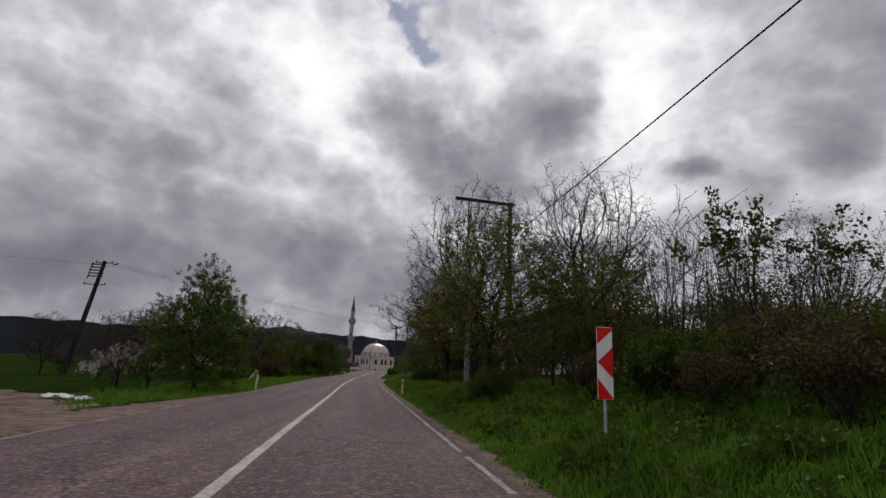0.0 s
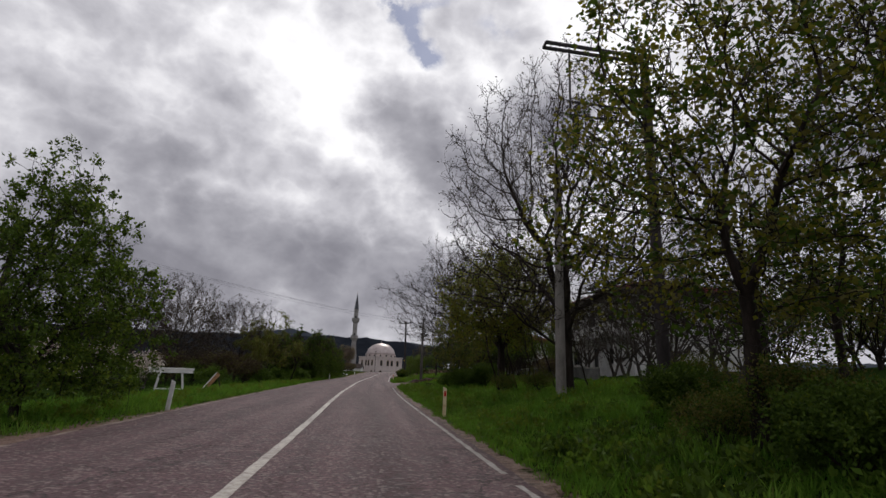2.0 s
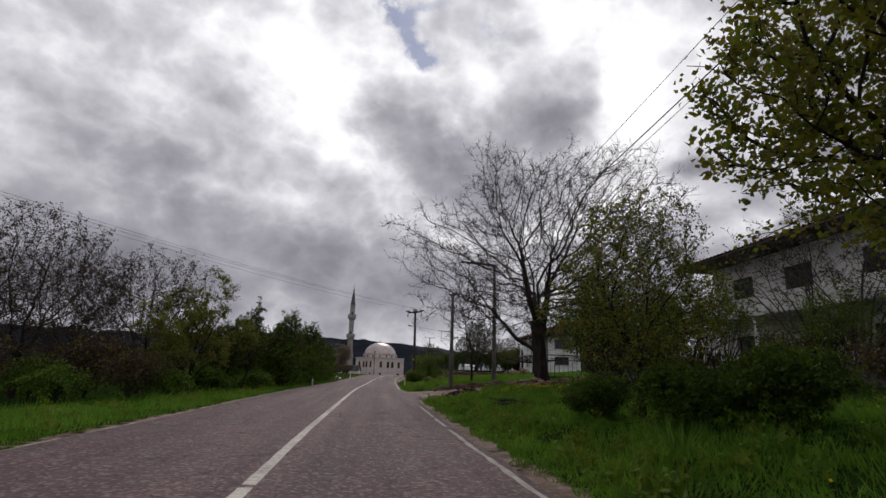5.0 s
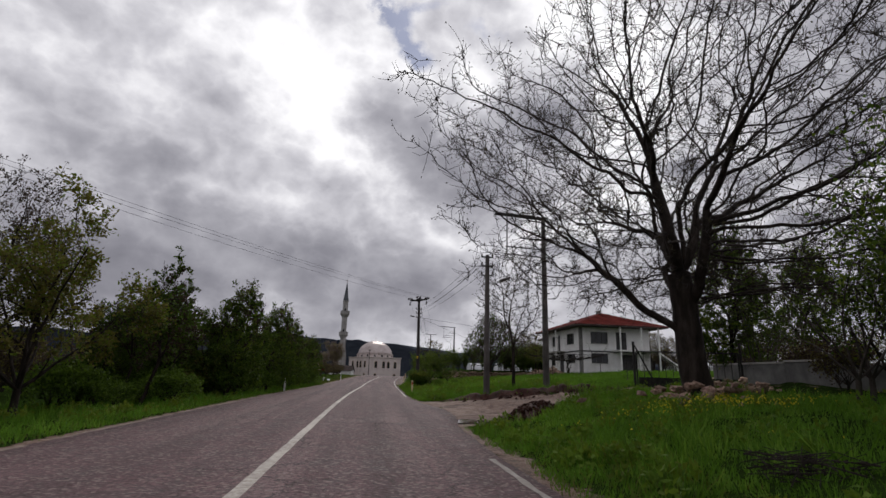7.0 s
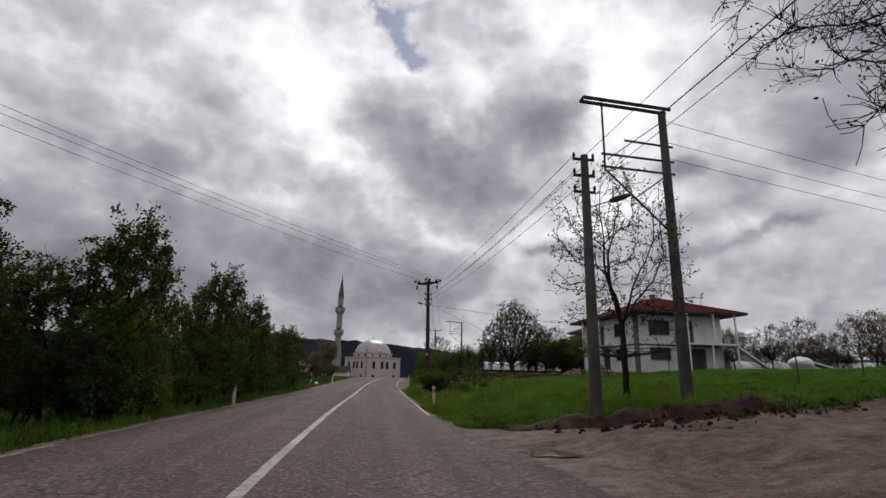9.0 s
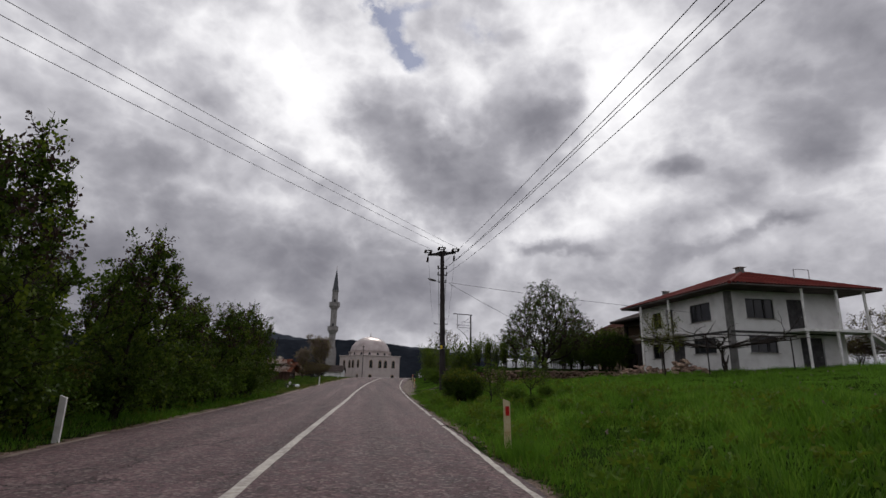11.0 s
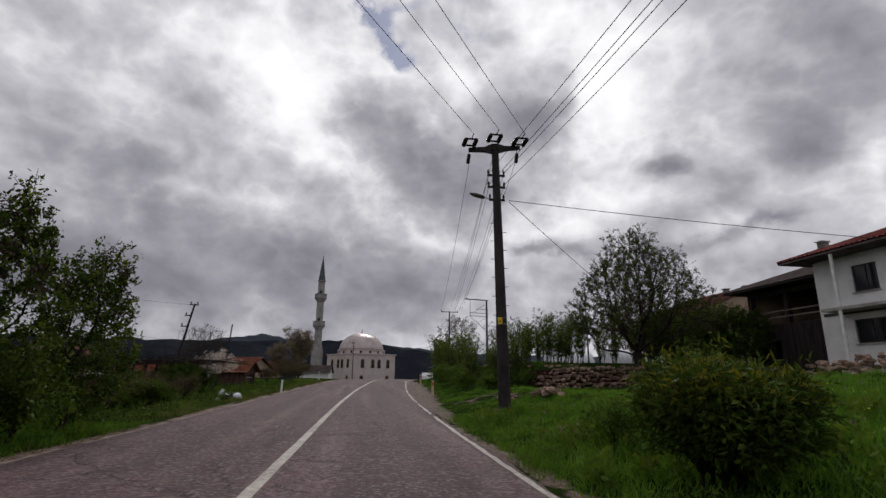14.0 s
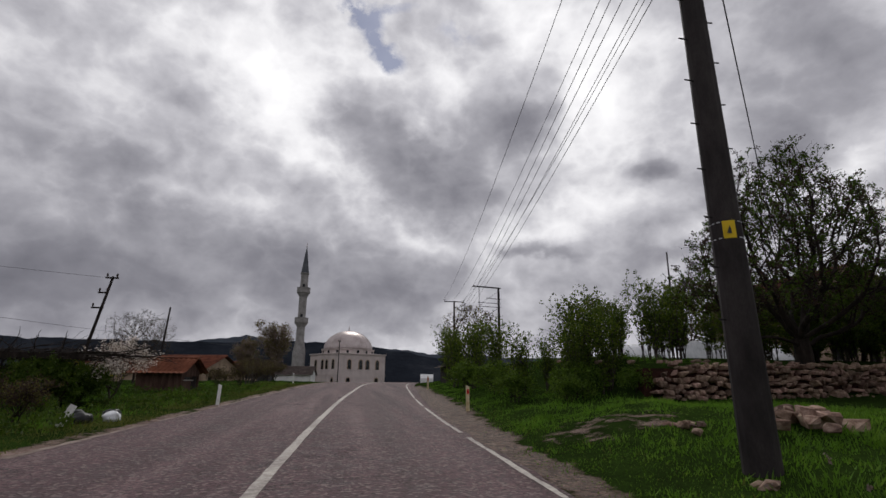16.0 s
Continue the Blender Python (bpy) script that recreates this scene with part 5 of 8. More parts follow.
# leafy undergrowth beneath the roadside trees
under = grow(131, 3.2, 8, 1.7, 46, (0, 5, 4, 3), 0.3, 0.045, levels=4, up=0.07, wob=0.22, stems=4)
under_b = plant("undergrowth_shrub", foot(8.8, 14.6), "tangled shrub in small dark olive leaf under the trees", "shrub", under, BARK,
                [(LEAF_OLIVE, 2600, 0.11, 0.04, 51, 0.10, None), (LEAF_DARK, 2600, 0.11, 0.04, 52, 0.10, None)], group="undergrowth beneath the trees", cut=2, share=0.6)
for x, y, size in ((10.2, 11.6, 0.62), (11.0, 9.2, 0.66), (12.2, 7.4, 0.75), (9.4, 9.6, 0.42), (13.2, 10.4, 0.7), (10.8, 5.2, 0.62), (13.0, 4.4, 0.85),
                   (9.6, 24.6, 0.4), (7.7, 32.6, 0.4), (7.0, 35.4, 0.4), (6.6, 17.8, 0.45), (5.9, 18.5, 0.36)):
    stand(under_b, x, y, rnd.uniform(0, 360), size, rnd.uniform(0.9, 1.15))
# thick lower growth along the hedge
for i in range(26):
    y = 66.5 + 1.55 * i + rnd.uniform(-0.4, 0.4)
    stand(bush_g if y < 74 else under_b if i % 4 else bush_d, -8.3 - 0.05 * max(0, 80 - y) - rnd.uniform(-0.5, 1.3), y, rnd.uniform(0, 360), rnd.uniform(0.5, 0.78) * (1 if i % 4 else 1.2), rnd.uniform(0.85, 1.1), label="dark tangled shrub filling the foot of the hedge")
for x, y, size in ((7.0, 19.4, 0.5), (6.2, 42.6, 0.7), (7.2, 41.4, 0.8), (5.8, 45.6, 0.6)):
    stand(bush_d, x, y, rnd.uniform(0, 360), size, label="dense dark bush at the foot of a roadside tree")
for i in range(14):
    stand(under_b, 21 + 1.7 * i + rnd.uniform(-0.8, 0.8), 22 + 9 * (i % 3) + rnd.uniform(-2, 2), rnd.uniform(0, 360), rnd.uniform(1.2, 1.8), label="dark scrub at the far side of the paddock")
# young shoots behind the dry stone wall
shoots = grow(113, 4.1, 4, 2.6, 15, (0, 6), 0.3, 0.035, levels=2, up=0.08, wob=0.08, stems=7, ratio=0.26, start=0.1, splay=0.16)
shoot_b = plant("shoot_thicket", foot(10.2, 123.0), "thicket of upright green shoots behind the stone wall", "shrub", shoots, BARK_PALE,
                [(LEAF_DARK, 1100, 0.13, 0.042, 37, 0.06, None), (LEAF_MID, 1000, 0.13, 0.042, 38, 0.06, None)], group="thicket behind the stone wall", cut=2)
for i in range(36):
    x = 9.0 + (0.95 * i if i < 20 else 1.25 * (i - 20)) + rnd.uniform(-0.5, 0.5)
    y = (121.3 if i < 20 else 124.0) + rnd.uniform(-0.7, 0.9) + 0.1 * x
    if i < 20 and 15.5 < x < 20.5:
        continue
    stand(shoot_b, x, y, rnd.uniform(0, 360), rnd.uniform(0.65, 1.0) * (0.8 if x < 12.5 else 0.95), rnd.uniform(0.8, 1.15))
for x, y, size in ((8.8, 133, 0.95), (8.6, 138, 1.0), (10.8, 136, 1.05), (9.6, 145, 1.1), (11.4, 142, 1.0), (10.6, 150, 1.1)):
    stand(shoot_b, x, y, rnd.uniform(0, 360), size)
for x, y, size in ((8.2, 127.6, 0.85), (7.9, 123.8, 0.7), (9.4, 121.4, 0.75), (8.0, 131.5, 0.9), (10.8, 119.9, 0.5), (8.6, 120.2, 0.55), (8.9, 136, 0.9)):
    stand(bush_g, x, y, rnd.uniform(0, 360), size)
# blossoming and bare trees round the village
village = plant("blossoming_tree", foot(-7.6, 178), "large greyish blossoming tree before the minaret", "tree", grow(91, 8.2, 8, 3.6, 46, (0, 6, 4, 3), 1.2, 0.16, levels=4, up=0.08, wob=0.16, start=0.1, thin=0.014), BARK_PALE,
                [(BLOSSOM_DULL, 6500, 0.17, 0.08, 126, 0.20, None), (LEAF_OLIVE, 3400, 0.17, 0.08, 127, 0.18, None)], cut=3)
stand(village, -9.6, 168, 160, 0.62, label="dark pinkish tree in bud by the houses")
for x, y, size in ((-6.6, 141.0, 0.42), (-5.8, 144.0, 0.5), (-5.4, 147.4, 0.5), (-5.0, 151.5, 0.55), (-6.2, 156.0, 0.7), (-7.6, 161.0, 0.8), (-5.6, 163.0, 0.65)):
    stand(scrub_b, x, y, rnd.uniform(0, 360), size, label="dark purple-brown thicket beside the road")
stand(tree_w, -14.2, 148, 10, 0.58, label="small bare tree behind the hut")
for x, y, size in ((-9.4, 120.4, 0.35), (-13.4, 120.2, 0.45)):
    stand(bush_d, x, y, rnd.uniform(0, 360), size, label="dark rounded garden bush")
for x, y, size in ((-8.6, 119.6, 0.5), (-10.8, 118.6, 0.45), (-12.2, 133, 0.9)):
    stand(bush_g, x, y, rnd.uniform(0, 360), size)
for x, y, size in ((-8.6, 111.5, 0.42), (-7.4, 114.4, 0.36), (-9.4, 114.8, 0.45), (-7.2, 117.2, 0.34), (-9.0, 119.6, 0.45), (-7.6, 121.0, 0.40), (-10.8, 117.5, 0.5), (-6.9, 109.6, 0.34)):
    stand(scrub_b, x, y, rnd.uniform(0, 360), size, label="low purple-brown scrub on the grassy verge")
for x, y, size, tall in ((-7.6, 114.2, 0.72, 0.95), (-8.8, 115.6, 0.70, 0.9), (-8.2, 113.0, 0.5, 0.8)):
    stand(under_b, x, y, rnd.uniform(0, 360), size * 0.62, tall, label="great dark tangled shrub at the edge of the gardens")
    stand(bush_d, x + 0.5, y + 0.6, rnd.uniform(0, 360), size * 0.9, tall, label="dark rounded bush at the edge of the gardens")
for k in range(10):
    stand(under_b if k % 3 else bush_d, -8.4 - 6.0 * rnd.random(), 116.5 + 9 * rnd.random(), rnd.uniform(0, 360), rnd.uniform(0.24, 0.38) * (1 if k % 3 else 1.4), rnd.uniform(0.7, 1.0), label="low tangled garden shrub behind the verge")
for x, y, size in ((-9.4, 125.6, 0.95), (-10.4, 126.4, 0.8), (-8.7, 126.8, 0.8)):
    stand(bush_d, x, y, rnd.uniform(0, 360), size, 1.05, label="dark garden bush under the pergola's end")
for k in range(9):
    stand(under_b, -10.5 - 1.1 * k + rnd.uniform(-0.4, 0.4), 129.5 + rnd.uniform(-1.0, 2.5), rnd.uniform(0, 360), rnd.uniform(0.34, 0.5), 1.0, label="dark tangled garden shrub behind the pergola")
plant("flowering_shrub", foot(-9.1, 127.6), "small shrub full of yellow blossom", "shrub", grow(133, 1.7, 6, 0.9, 40, (0, 4, 3), 0.2, 0.03, levels=3, stems=3), BARK,
               [(FLOWER, 700, 0.06, 0.03, 139, 0.06, None), (LEAF_FRESH, 500, 0.08, 0.03, 140, 0.07, None)], group="garden shrubs west of the road")
far_tree = crown_tree(127, (0.0, 0.0, 4.2), (3.0, 3.0, 3.1), 1.2, 1.4, 0.13, points=600, step=0.32, first=0.5, twigs=1.6, twig_len=0.6)
tree_f = plant("bare_tree", foot(31.0, 142.0), "distant bare tree at the edge of the field", "tree", far_tree, BARK, [(LEAF_OLIVE, 900, 0.18, 0.06, 40, 0.12, None), (LEAF_BROWN, 1300, 0.18, 0.06, 41, 0.12, None)], group="trees beyond the field")
# bare trees along the far edge of the eastern field and beyond the track
for i in range(17):
    x = 34 + 3.9 * i + rnd.uniform(-1.5, 1.5)
    stand(tree_f, x, 132 + rnd.uniform(-8, 12) + 0.25 * x, rnd.uniform(0, 360), rnd.uniform(0.75, 1.1))
for x, y, size in ((38, 120, 0.8), (41, 124, 0.7), (52, 106, 0.7), (58, 100, 0.6), (28, 140, 0.8), (22, 145, 0.7), (13, 152, 0.8)):
    stand(tree_f, x, y, rnd.uniform(0, 360), size * 1.2)
for i in range(16):
    q = i / 15
    x, y = 40 + 34 * q + rnd.uniform(-1.2, 1.2), 117.5 - 15 * q + rnd.uniform(-2.5, 2.5)
    stand(tree_f, x, y, rnd.uniform(0, 360), rnd.uniform(0.55, 0.95))
    stand(scrub_b, x + rnd.uniform(-2, 2), y + rnd.uniform(1, 4), rnd.uniform(0, 360), rnd.uniform(0.6, 1.0))

# ---------------------------------------------------------------- grass, as one object a side


def grass_mesh(name, xs_, ys_, tall, wide, seed):
    rng = np.random.RandomState(seed)
    n = len(xs_)
    z = land_z(xs_, ys_) - 0.02
    base = np.stack([xs_, ys_, z], 1)
    ang = rng.uniform(0, math.pi, n)
    side = np.stack([np.cos(ang), np.sin(ang), 0 * ang], 1) * (wide * rng.uniform(0.6, 1.3, n))[:, None]
    sway = 2.2 * wobble(xs_, ys_, 0.55, 1.5 + seed)
    tip = np.stack([rng.normal(0, 0.32, n) + 0.3 * np.cos(sway * 3), rng.normal(0, 0.32, n) + 0.3 * np.sin(sway * 3), np.ones(n)], 1) * tall[:, None]
    v = np.stack([base - side, base + side, base + tip], 1).reshape(-1, 3)
    return np_mesh(name, v, np.arange(n * 3).reshape(-1, 3))


def verge(seed, count, y0, y1, s0, s1, clump=0.16):
    """Places for blades: loose tufts, away from open soil."""
    rng = np.random.RandomState(seed)
    m = count // 9
    cy = y0 + (y1 - y0) * rng.uniform(0, 1, m)
    cs = s0 + (s1 - s0) * rng.uniform(0, 1, m) ** 1.25
    y = np.repeat(cy, 9) + rng.normal(0, clump, m * 9)
    s = np.repeat(cs, 9) + rng.normal(0, clump, m * 9)
    size = np.repeat(np.clip(rng.gamma(3.0, 0.32, m), 0.4, 1.7), 9)
    x = s + road_x(y)
    bare = track_mask(x, y) + 0.75 * west_soil(x, y) + 0.85 * np.exp(-(((x - 6.9) / 2.6) ** 2 + ((y - 114.6) / 1.7) ** 2)) + np.exp(-((((x - 5.35) * 0.559 + (y - 63.2) * 0.829) / 2.2) ** 4 + (((y - 63.2) * 0.559 - (x - 5.35) * 0.829) / 0.75) ** 4)) + 0.7 * np.clip((y - 110) / 8, 0, 1) * np.clip((np.interp(y, [112, 122], [4.5, 5.4]) - s) / 0.5, 0, 1) * (s > 0)
    ok = (rng.uniform(0, 1, len(x)) > bare * 1.4) & ((s > np.interp(y, [50, 76], [3.98, 3.78]) + 0.26 * wobble(x, y, 0.7, 3.0)) | (s < -4.5 - 1.6 * np.clip((24 - y) / 8, 0, 1)))
    return x[ok], y[ok], size[ok], rng


for name, seed, count, y0, y1, s0, s1, tall, material, label in (
        ("grass", 1, 460000, -3, 118, 4.0, 13.5, 0.145, GRASS, "lush green grass on the bank beside the road"),
        ("grass", 2, 34000, -3, 128, 3.75, 5.6, 0.14, GRASS_DRY, "short trodden grass by the gravel edge"),
        ("grass", 3, 230000, 72, 112, 8, 34, 0.11, GRASS, "green field grass before the white house"),
        ("grass", 4, 90000, 6, 108, -4.7, -11.5, 0.17, GRASS, "green grass on the west verge"),
        ("grass", 10, 26000, 105, 150, -4.7, -9.5, 0.075, GRASS_DRY, "short olive-brown grass before the gardens"),
        ("grass", 11, 14000, 105, 150, -5.6, -16, 0.11, GRASS, "dark green grass between the garden shrubs"),
        ("grass", 5, 20000, 4, 150, -4.5, -6.2, 0.09, GRASS_DRY, "short dry grass at the road edge"),
        ("grass", 7, 230000, -3, 118, 4.2, 13, 0.155, GRASS_BRIGHT, "bright young tufts, painted as sunlit, in the roadside grass"),
        ("grass", 8, 22000, 74, 112, 8, 28, 0.09, GRASS_BRIGHT, "bright young tufts, painted as sunlit, in the lawn"),
        ("grass", 9, 30000, 20, 106, -4.8, -10, 0.15, GRASS_BRIGHT, "bright young tufts, painted as sunlit, on the west verge"),
        ("grass", 6, 30000, 112, 150, 5.0, 14, 0.22, GRASS, "rank grass below the stone wall")):
    x, y, size, rng = verge(seed, count, y0, y1, s0, s1)
    # sunlit colour goes on in patches and stays off the tree-shaded near bank
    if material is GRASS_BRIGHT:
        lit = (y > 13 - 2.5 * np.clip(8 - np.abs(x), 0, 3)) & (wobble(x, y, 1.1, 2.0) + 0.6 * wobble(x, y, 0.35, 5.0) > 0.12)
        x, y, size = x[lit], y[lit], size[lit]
    s_off = np.abs(x - road_x(y))
    h = tall * size * rng.uniform(0.5, 1.2, len(x)) * np.interp(s_off, [3.6, 5.0, 6.5], [0.5, 1.0, 1.25])
    h *= 1 - 0.62 * np.clip((y - 107.5) / 2.0, 0, 1) * (x > 0)
    h *= np.clip(1.0 + 0.9 * wobble(x, y, 1.3, 6.0) + 0.4 * wobble(x, y, 0.45, 2.5), 0.35, 1.9)
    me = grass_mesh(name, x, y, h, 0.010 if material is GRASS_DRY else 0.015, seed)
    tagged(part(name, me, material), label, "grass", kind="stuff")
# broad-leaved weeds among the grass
# dark leaves on the near bank (seed 35) stand in for the tree shade there
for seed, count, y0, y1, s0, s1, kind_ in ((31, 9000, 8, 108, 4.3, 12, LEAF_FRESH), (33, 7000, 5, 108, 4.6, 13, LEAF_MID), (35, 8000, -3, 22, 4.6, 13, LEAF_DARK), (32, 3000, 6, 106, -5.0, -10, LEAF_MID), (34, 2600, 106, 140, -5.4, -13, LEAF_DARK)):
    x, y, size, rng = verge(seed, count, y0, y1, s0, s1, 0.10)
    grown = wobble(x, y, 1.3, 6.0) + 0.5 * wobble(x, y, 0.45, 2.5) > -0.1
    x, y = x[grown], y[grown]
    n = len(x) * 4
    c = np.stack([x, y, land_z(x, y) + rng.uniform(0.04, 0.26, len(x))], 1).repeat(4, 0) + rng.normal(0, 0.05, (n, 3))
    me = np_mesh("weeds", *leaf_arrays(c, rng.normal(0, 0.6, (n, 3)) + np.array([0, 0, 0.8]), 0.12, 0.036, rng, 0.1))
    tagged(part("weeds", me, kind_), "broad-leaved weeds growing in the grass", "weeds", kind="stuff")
# tall tufts round the marker post in the lawn
rng = np.random.RandomState(12)
tx, ty = rng.normal(3.5, 0.35, 900), rng.normal(82.2, 0.4, 900)
keep_ = tx - road_x(ty) > 3.85
tx, ty = tx[keep_], ty[keep_]
me = grass_mesh("grass", tx, ty, rng.uniform(0.15, 0.5, len(tx)), 0.012, 12)
tagged(part("grass", me, GRASS), "tall tufts of grass round a marker post", "grass", kind="stuff")
# pale seed heads in the lawn
sx_, sy_ = np.append(rng.uniform(5, 26, 110), rng.uniform(4.9, 7.5, 60)), np.append(rng.uniform(76, 104, 110), rng.uniform(98, 110, 60))
c = np.stack([sx_, sy_, land_z(sx_, sy_) + rng.uniform(0.16, 0.3, 170)], 1).repeat(5, 0) + rng.normal(0, 0.012, (850, 3))
me = np_mesh("seed_heads", *leaf_arrays(c, rng.normal(0, 1, (850, 3)), 0.045, 0.022, rng, 0.0))
tagged(part("seed_heads", me, BLOSSOM_DULL), "pale round seed heads scattered in the lawn", "flowers", kind="stuff")
# yellow flowers and pale weeds
rng = np.random.RandomState(8)
fx = np.concatenate([rng.normal(8.2, 1.1, 620), rng.uniform(3.8, 12, 120), rng.uniform(9, 13, 90)])
fy = np.concatenate([rng.normal(58.0, 0.7, 620), rng.uniform(5, 60, 120), rng.uniform(96, 106, 90)])
c = np.stack([fx, fy, land_z(fx, fy) + rng.uniform(0.15, 0.33, len(fx))], 1)
me = np_mesh("wild_flowers", *leaf_arrays(c, rng.normal(0, 1, (len(c), 3)), 0.04, 0.02, rng, -0.6))
tagged(part("wild_flowers", me, FLOWER), "small yellow flowers scattered in the grass", "flowers", kind="stuff")

# ---------------------------------------------------------------- hills and far ground


def ridge(name, far, az0, az1, profile, material, label, seed, lumps):
    """A wooded range of hills: a strip with a foot, a flank and an uneven crest."""
    az = np.radians(np.linspace(az0, az1, 220))
    el = np.interp(np.degrees(az), [p[0] for p in profile], [p[1] for p in profile])
    rng = np.random.RandomState(seed)
    crest = far * np.tan(np.radians(el)) + lumps * (0.5 * np.sin(az * 90 + seed) + 0.4 * np.sin(az * 260) + rng.normal(0, 0.35, len(az)))
    rows = []
    for k, f in ((0.82, -0.25), (0.90, 0.35), (0.96, 0.75), (1.0, 1.0), (1.08, 0.7), (1.2, -0.2)):
        d = far * k
        wave = lumps * 0.6 * np.sin(az * 40 + k * 20 + seed)
        rows.append(np.stack([d * np.sin(az), 60 + d * np.cos(az), crest * f + (wave if f < 1 else 0)], 1))
    v = np.concatenate(rows)
    n = len(az)
    i = np.arange(len(rows) * n).reshape(len(rows), n)
    f = np.stack([i[:-1, :-1], i[:-1, 1:], i[1:, 1:], i[1:, :-1]], -1).reshape(-1, 4)
    return tagged(part(name, np_mesh(name, v, f, smooth=True), material), label, "hills", kind="structure")


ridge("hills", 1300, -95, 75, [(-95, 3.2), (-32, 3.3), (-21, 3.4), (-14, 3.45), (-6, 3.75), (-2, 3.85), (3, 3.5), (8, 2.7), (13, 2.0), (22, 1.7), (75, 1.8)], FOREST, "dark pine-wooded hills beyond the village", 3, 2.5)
ridge("hills", 2400, -60, 70, [(-60, 3.0), (-20, 3.2), (-14, 3.6), (-9.5, 4.3), (-5, 3.7), (0, 3.6), (5, 3.3), (10, 2.8), (20, 2.4), (70, 2.2)], FOREST_FAR, "far hills with haze put into their blue-grey colour", 9, 4)

# ---------------------------------------------------------------- poles


def turned(bm, base, axis_, profile, sides=10):
    """A closed round body: radii at distances along an axis from its base."""
    base, w = Vector(base), Vector(axis_).normalized()
    u = w.orthogonal().normalized()
    v = w.cross(u)
    rings = [[bm.verts.new(base + w * h + (u * math.cos(a) + v * math.sin(a)) * r) for a in [2 * math.pi * k / sides for k in range(sides)]] for r, h in profile]
    for a, b in zip(rings, rings[1:]):
        for k in range(sides):
            bm.faces.new((a[k], a[k - 1], b[k - 1], b[k]))
    bm.faces.new(rings[0])
    bm.faces.new(rings[-1][::-1])
    return bm


def disc_string(bm, base, axis_, count, pitch, r):
    """A string of insulator discs."""
    profile = []
    for k in range(count):
        profile += [(r * 0.55, pitch * k), (r, pitch * (k + 0.12)), (r * 0.72, pitch * (k + 0.9))]
    return turned(bm, base, axis_, profile + [(r * 0.5, pitch * count)])


def insulator(bm, x, y, z, s=1.0):
    turned(bm, (x, y, z), (0, 0, 1), [(0.028 * s, 0.0), (0.035 * s, 0.07 * s), (0.055 * s, 0.075 * s), (0.045 * s, 0.13 * s), (0.020 * s, 0.20 * s)], 8)


def street_light(parent, at, toward, length, material=None):
    """A lamp head on a bracket."""
    a = Vector(at)
    d = Vector((*toward, 0.28)).normalized()
    part("lamp_arm", rod(a, a + d * length, 0.025, 0.02), STEEL, parent)
    head = part("lamp_head", lathe([(0.01, -0.02), (0.07, 0.02), (0.10, 0.14), (0.095, 0.42), (0.05, 0.6), (0.01, 0.63)], 12), CONCRETE_MID, parent, "grey street lamp head", smooth=True)
    head.matrix_local = Matrix.Translation(a + d * (length - 0.1)) @ d.to_track_quat("Z", "Y").to_matrix().to_4x4() @ Matrix.Diagonal((1.25, 0.8, 1, 1))
    return head


def low_line_pole(at, tall, material, label, brackets, lamp=None, r=0.17, lean=(0, 0)):
    """A tapered pole with bracket irons and pin insulators."""
    t = thing("utility_pole", at, label, "pole", "poles along the road")
    top = Vector((lean[0], lean[1], tall))
    part("pole", rod((0, 0, -0.4), top, r, r * 0.62, 12), material, t, smooth=False)
    for z, half in brackets:
        c = top * (z / tall)
        b = part("bracket", bar(c + Vector((-half, 0.05, 0)), c + Vector((half, 0.05, 0)), 0.06, 0.07), STEEL_DARK, t)
        for sx in (-1, 1):
            bm = bmesh.new()
            insulator(bm, c.x + sx * (half - 0.03), c.y + 0.05, c.z + 0.03, 0.9)
            part("insulator", bm, PORCELAIN, b)
    if lamp:
        street_light(t, top * (lamp[0] / tall), lamp[1], lamp[2])
    return t


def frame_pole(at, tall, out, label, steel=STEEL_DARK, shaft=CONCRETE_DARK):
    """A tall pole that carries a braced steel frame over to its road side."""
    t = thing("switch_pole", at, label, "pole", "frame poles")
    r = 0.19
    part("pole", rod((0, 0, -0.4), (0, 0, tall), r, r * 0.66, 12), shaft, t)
    for dy in (-0.14, 0.14):
        part("beam", bar((0.25, dy, tall + 0.05), (-out, dy, tall + 0.20), 0.07, 0.10), steel, t)
    part("beam_end", bar((-out, -0.16, tall + 0.20), (-out, 0.16, tall + 0.20), 0.06, 0.08), steel, t)
    hx = -out * 0.76
    part("hanger", rod((hx, 0, tall + 0.15), (hx, 0, tall - 2.35), 0.035), steel, t)
    for dz, x0 in ((-1.3, -out * 0.5), (-1.85, hx - 0.1), (-2.3, hx - 0.15)):
        part("cross_bar", bar((x0, 0, tall + dz + 0.1), (0.3, 0, tall + dz), 0.05, 0.06), steel, t)
    part("brace", bar((hx, 0, tall - 2.3), (0, 0, tall - 4.4), 0.045, 0.05), steel, t)
    part("strut", bar((hx * 0.55, 0, tall - 3.25), (0, 0, tall - 2.35), 0.04, 0.04), steel, t)
    part("stay", bar((hx + 0.1, 0, tall - 1.95), (0.0, 0, tall - 0.35), 0.03, 0.03), steel, t)
    part("step_iron", bar((-0.3, 0, tall - 4.4), (0.3, 0, tall - 4.4), 0.05, 0.05), steel, t)
    return t


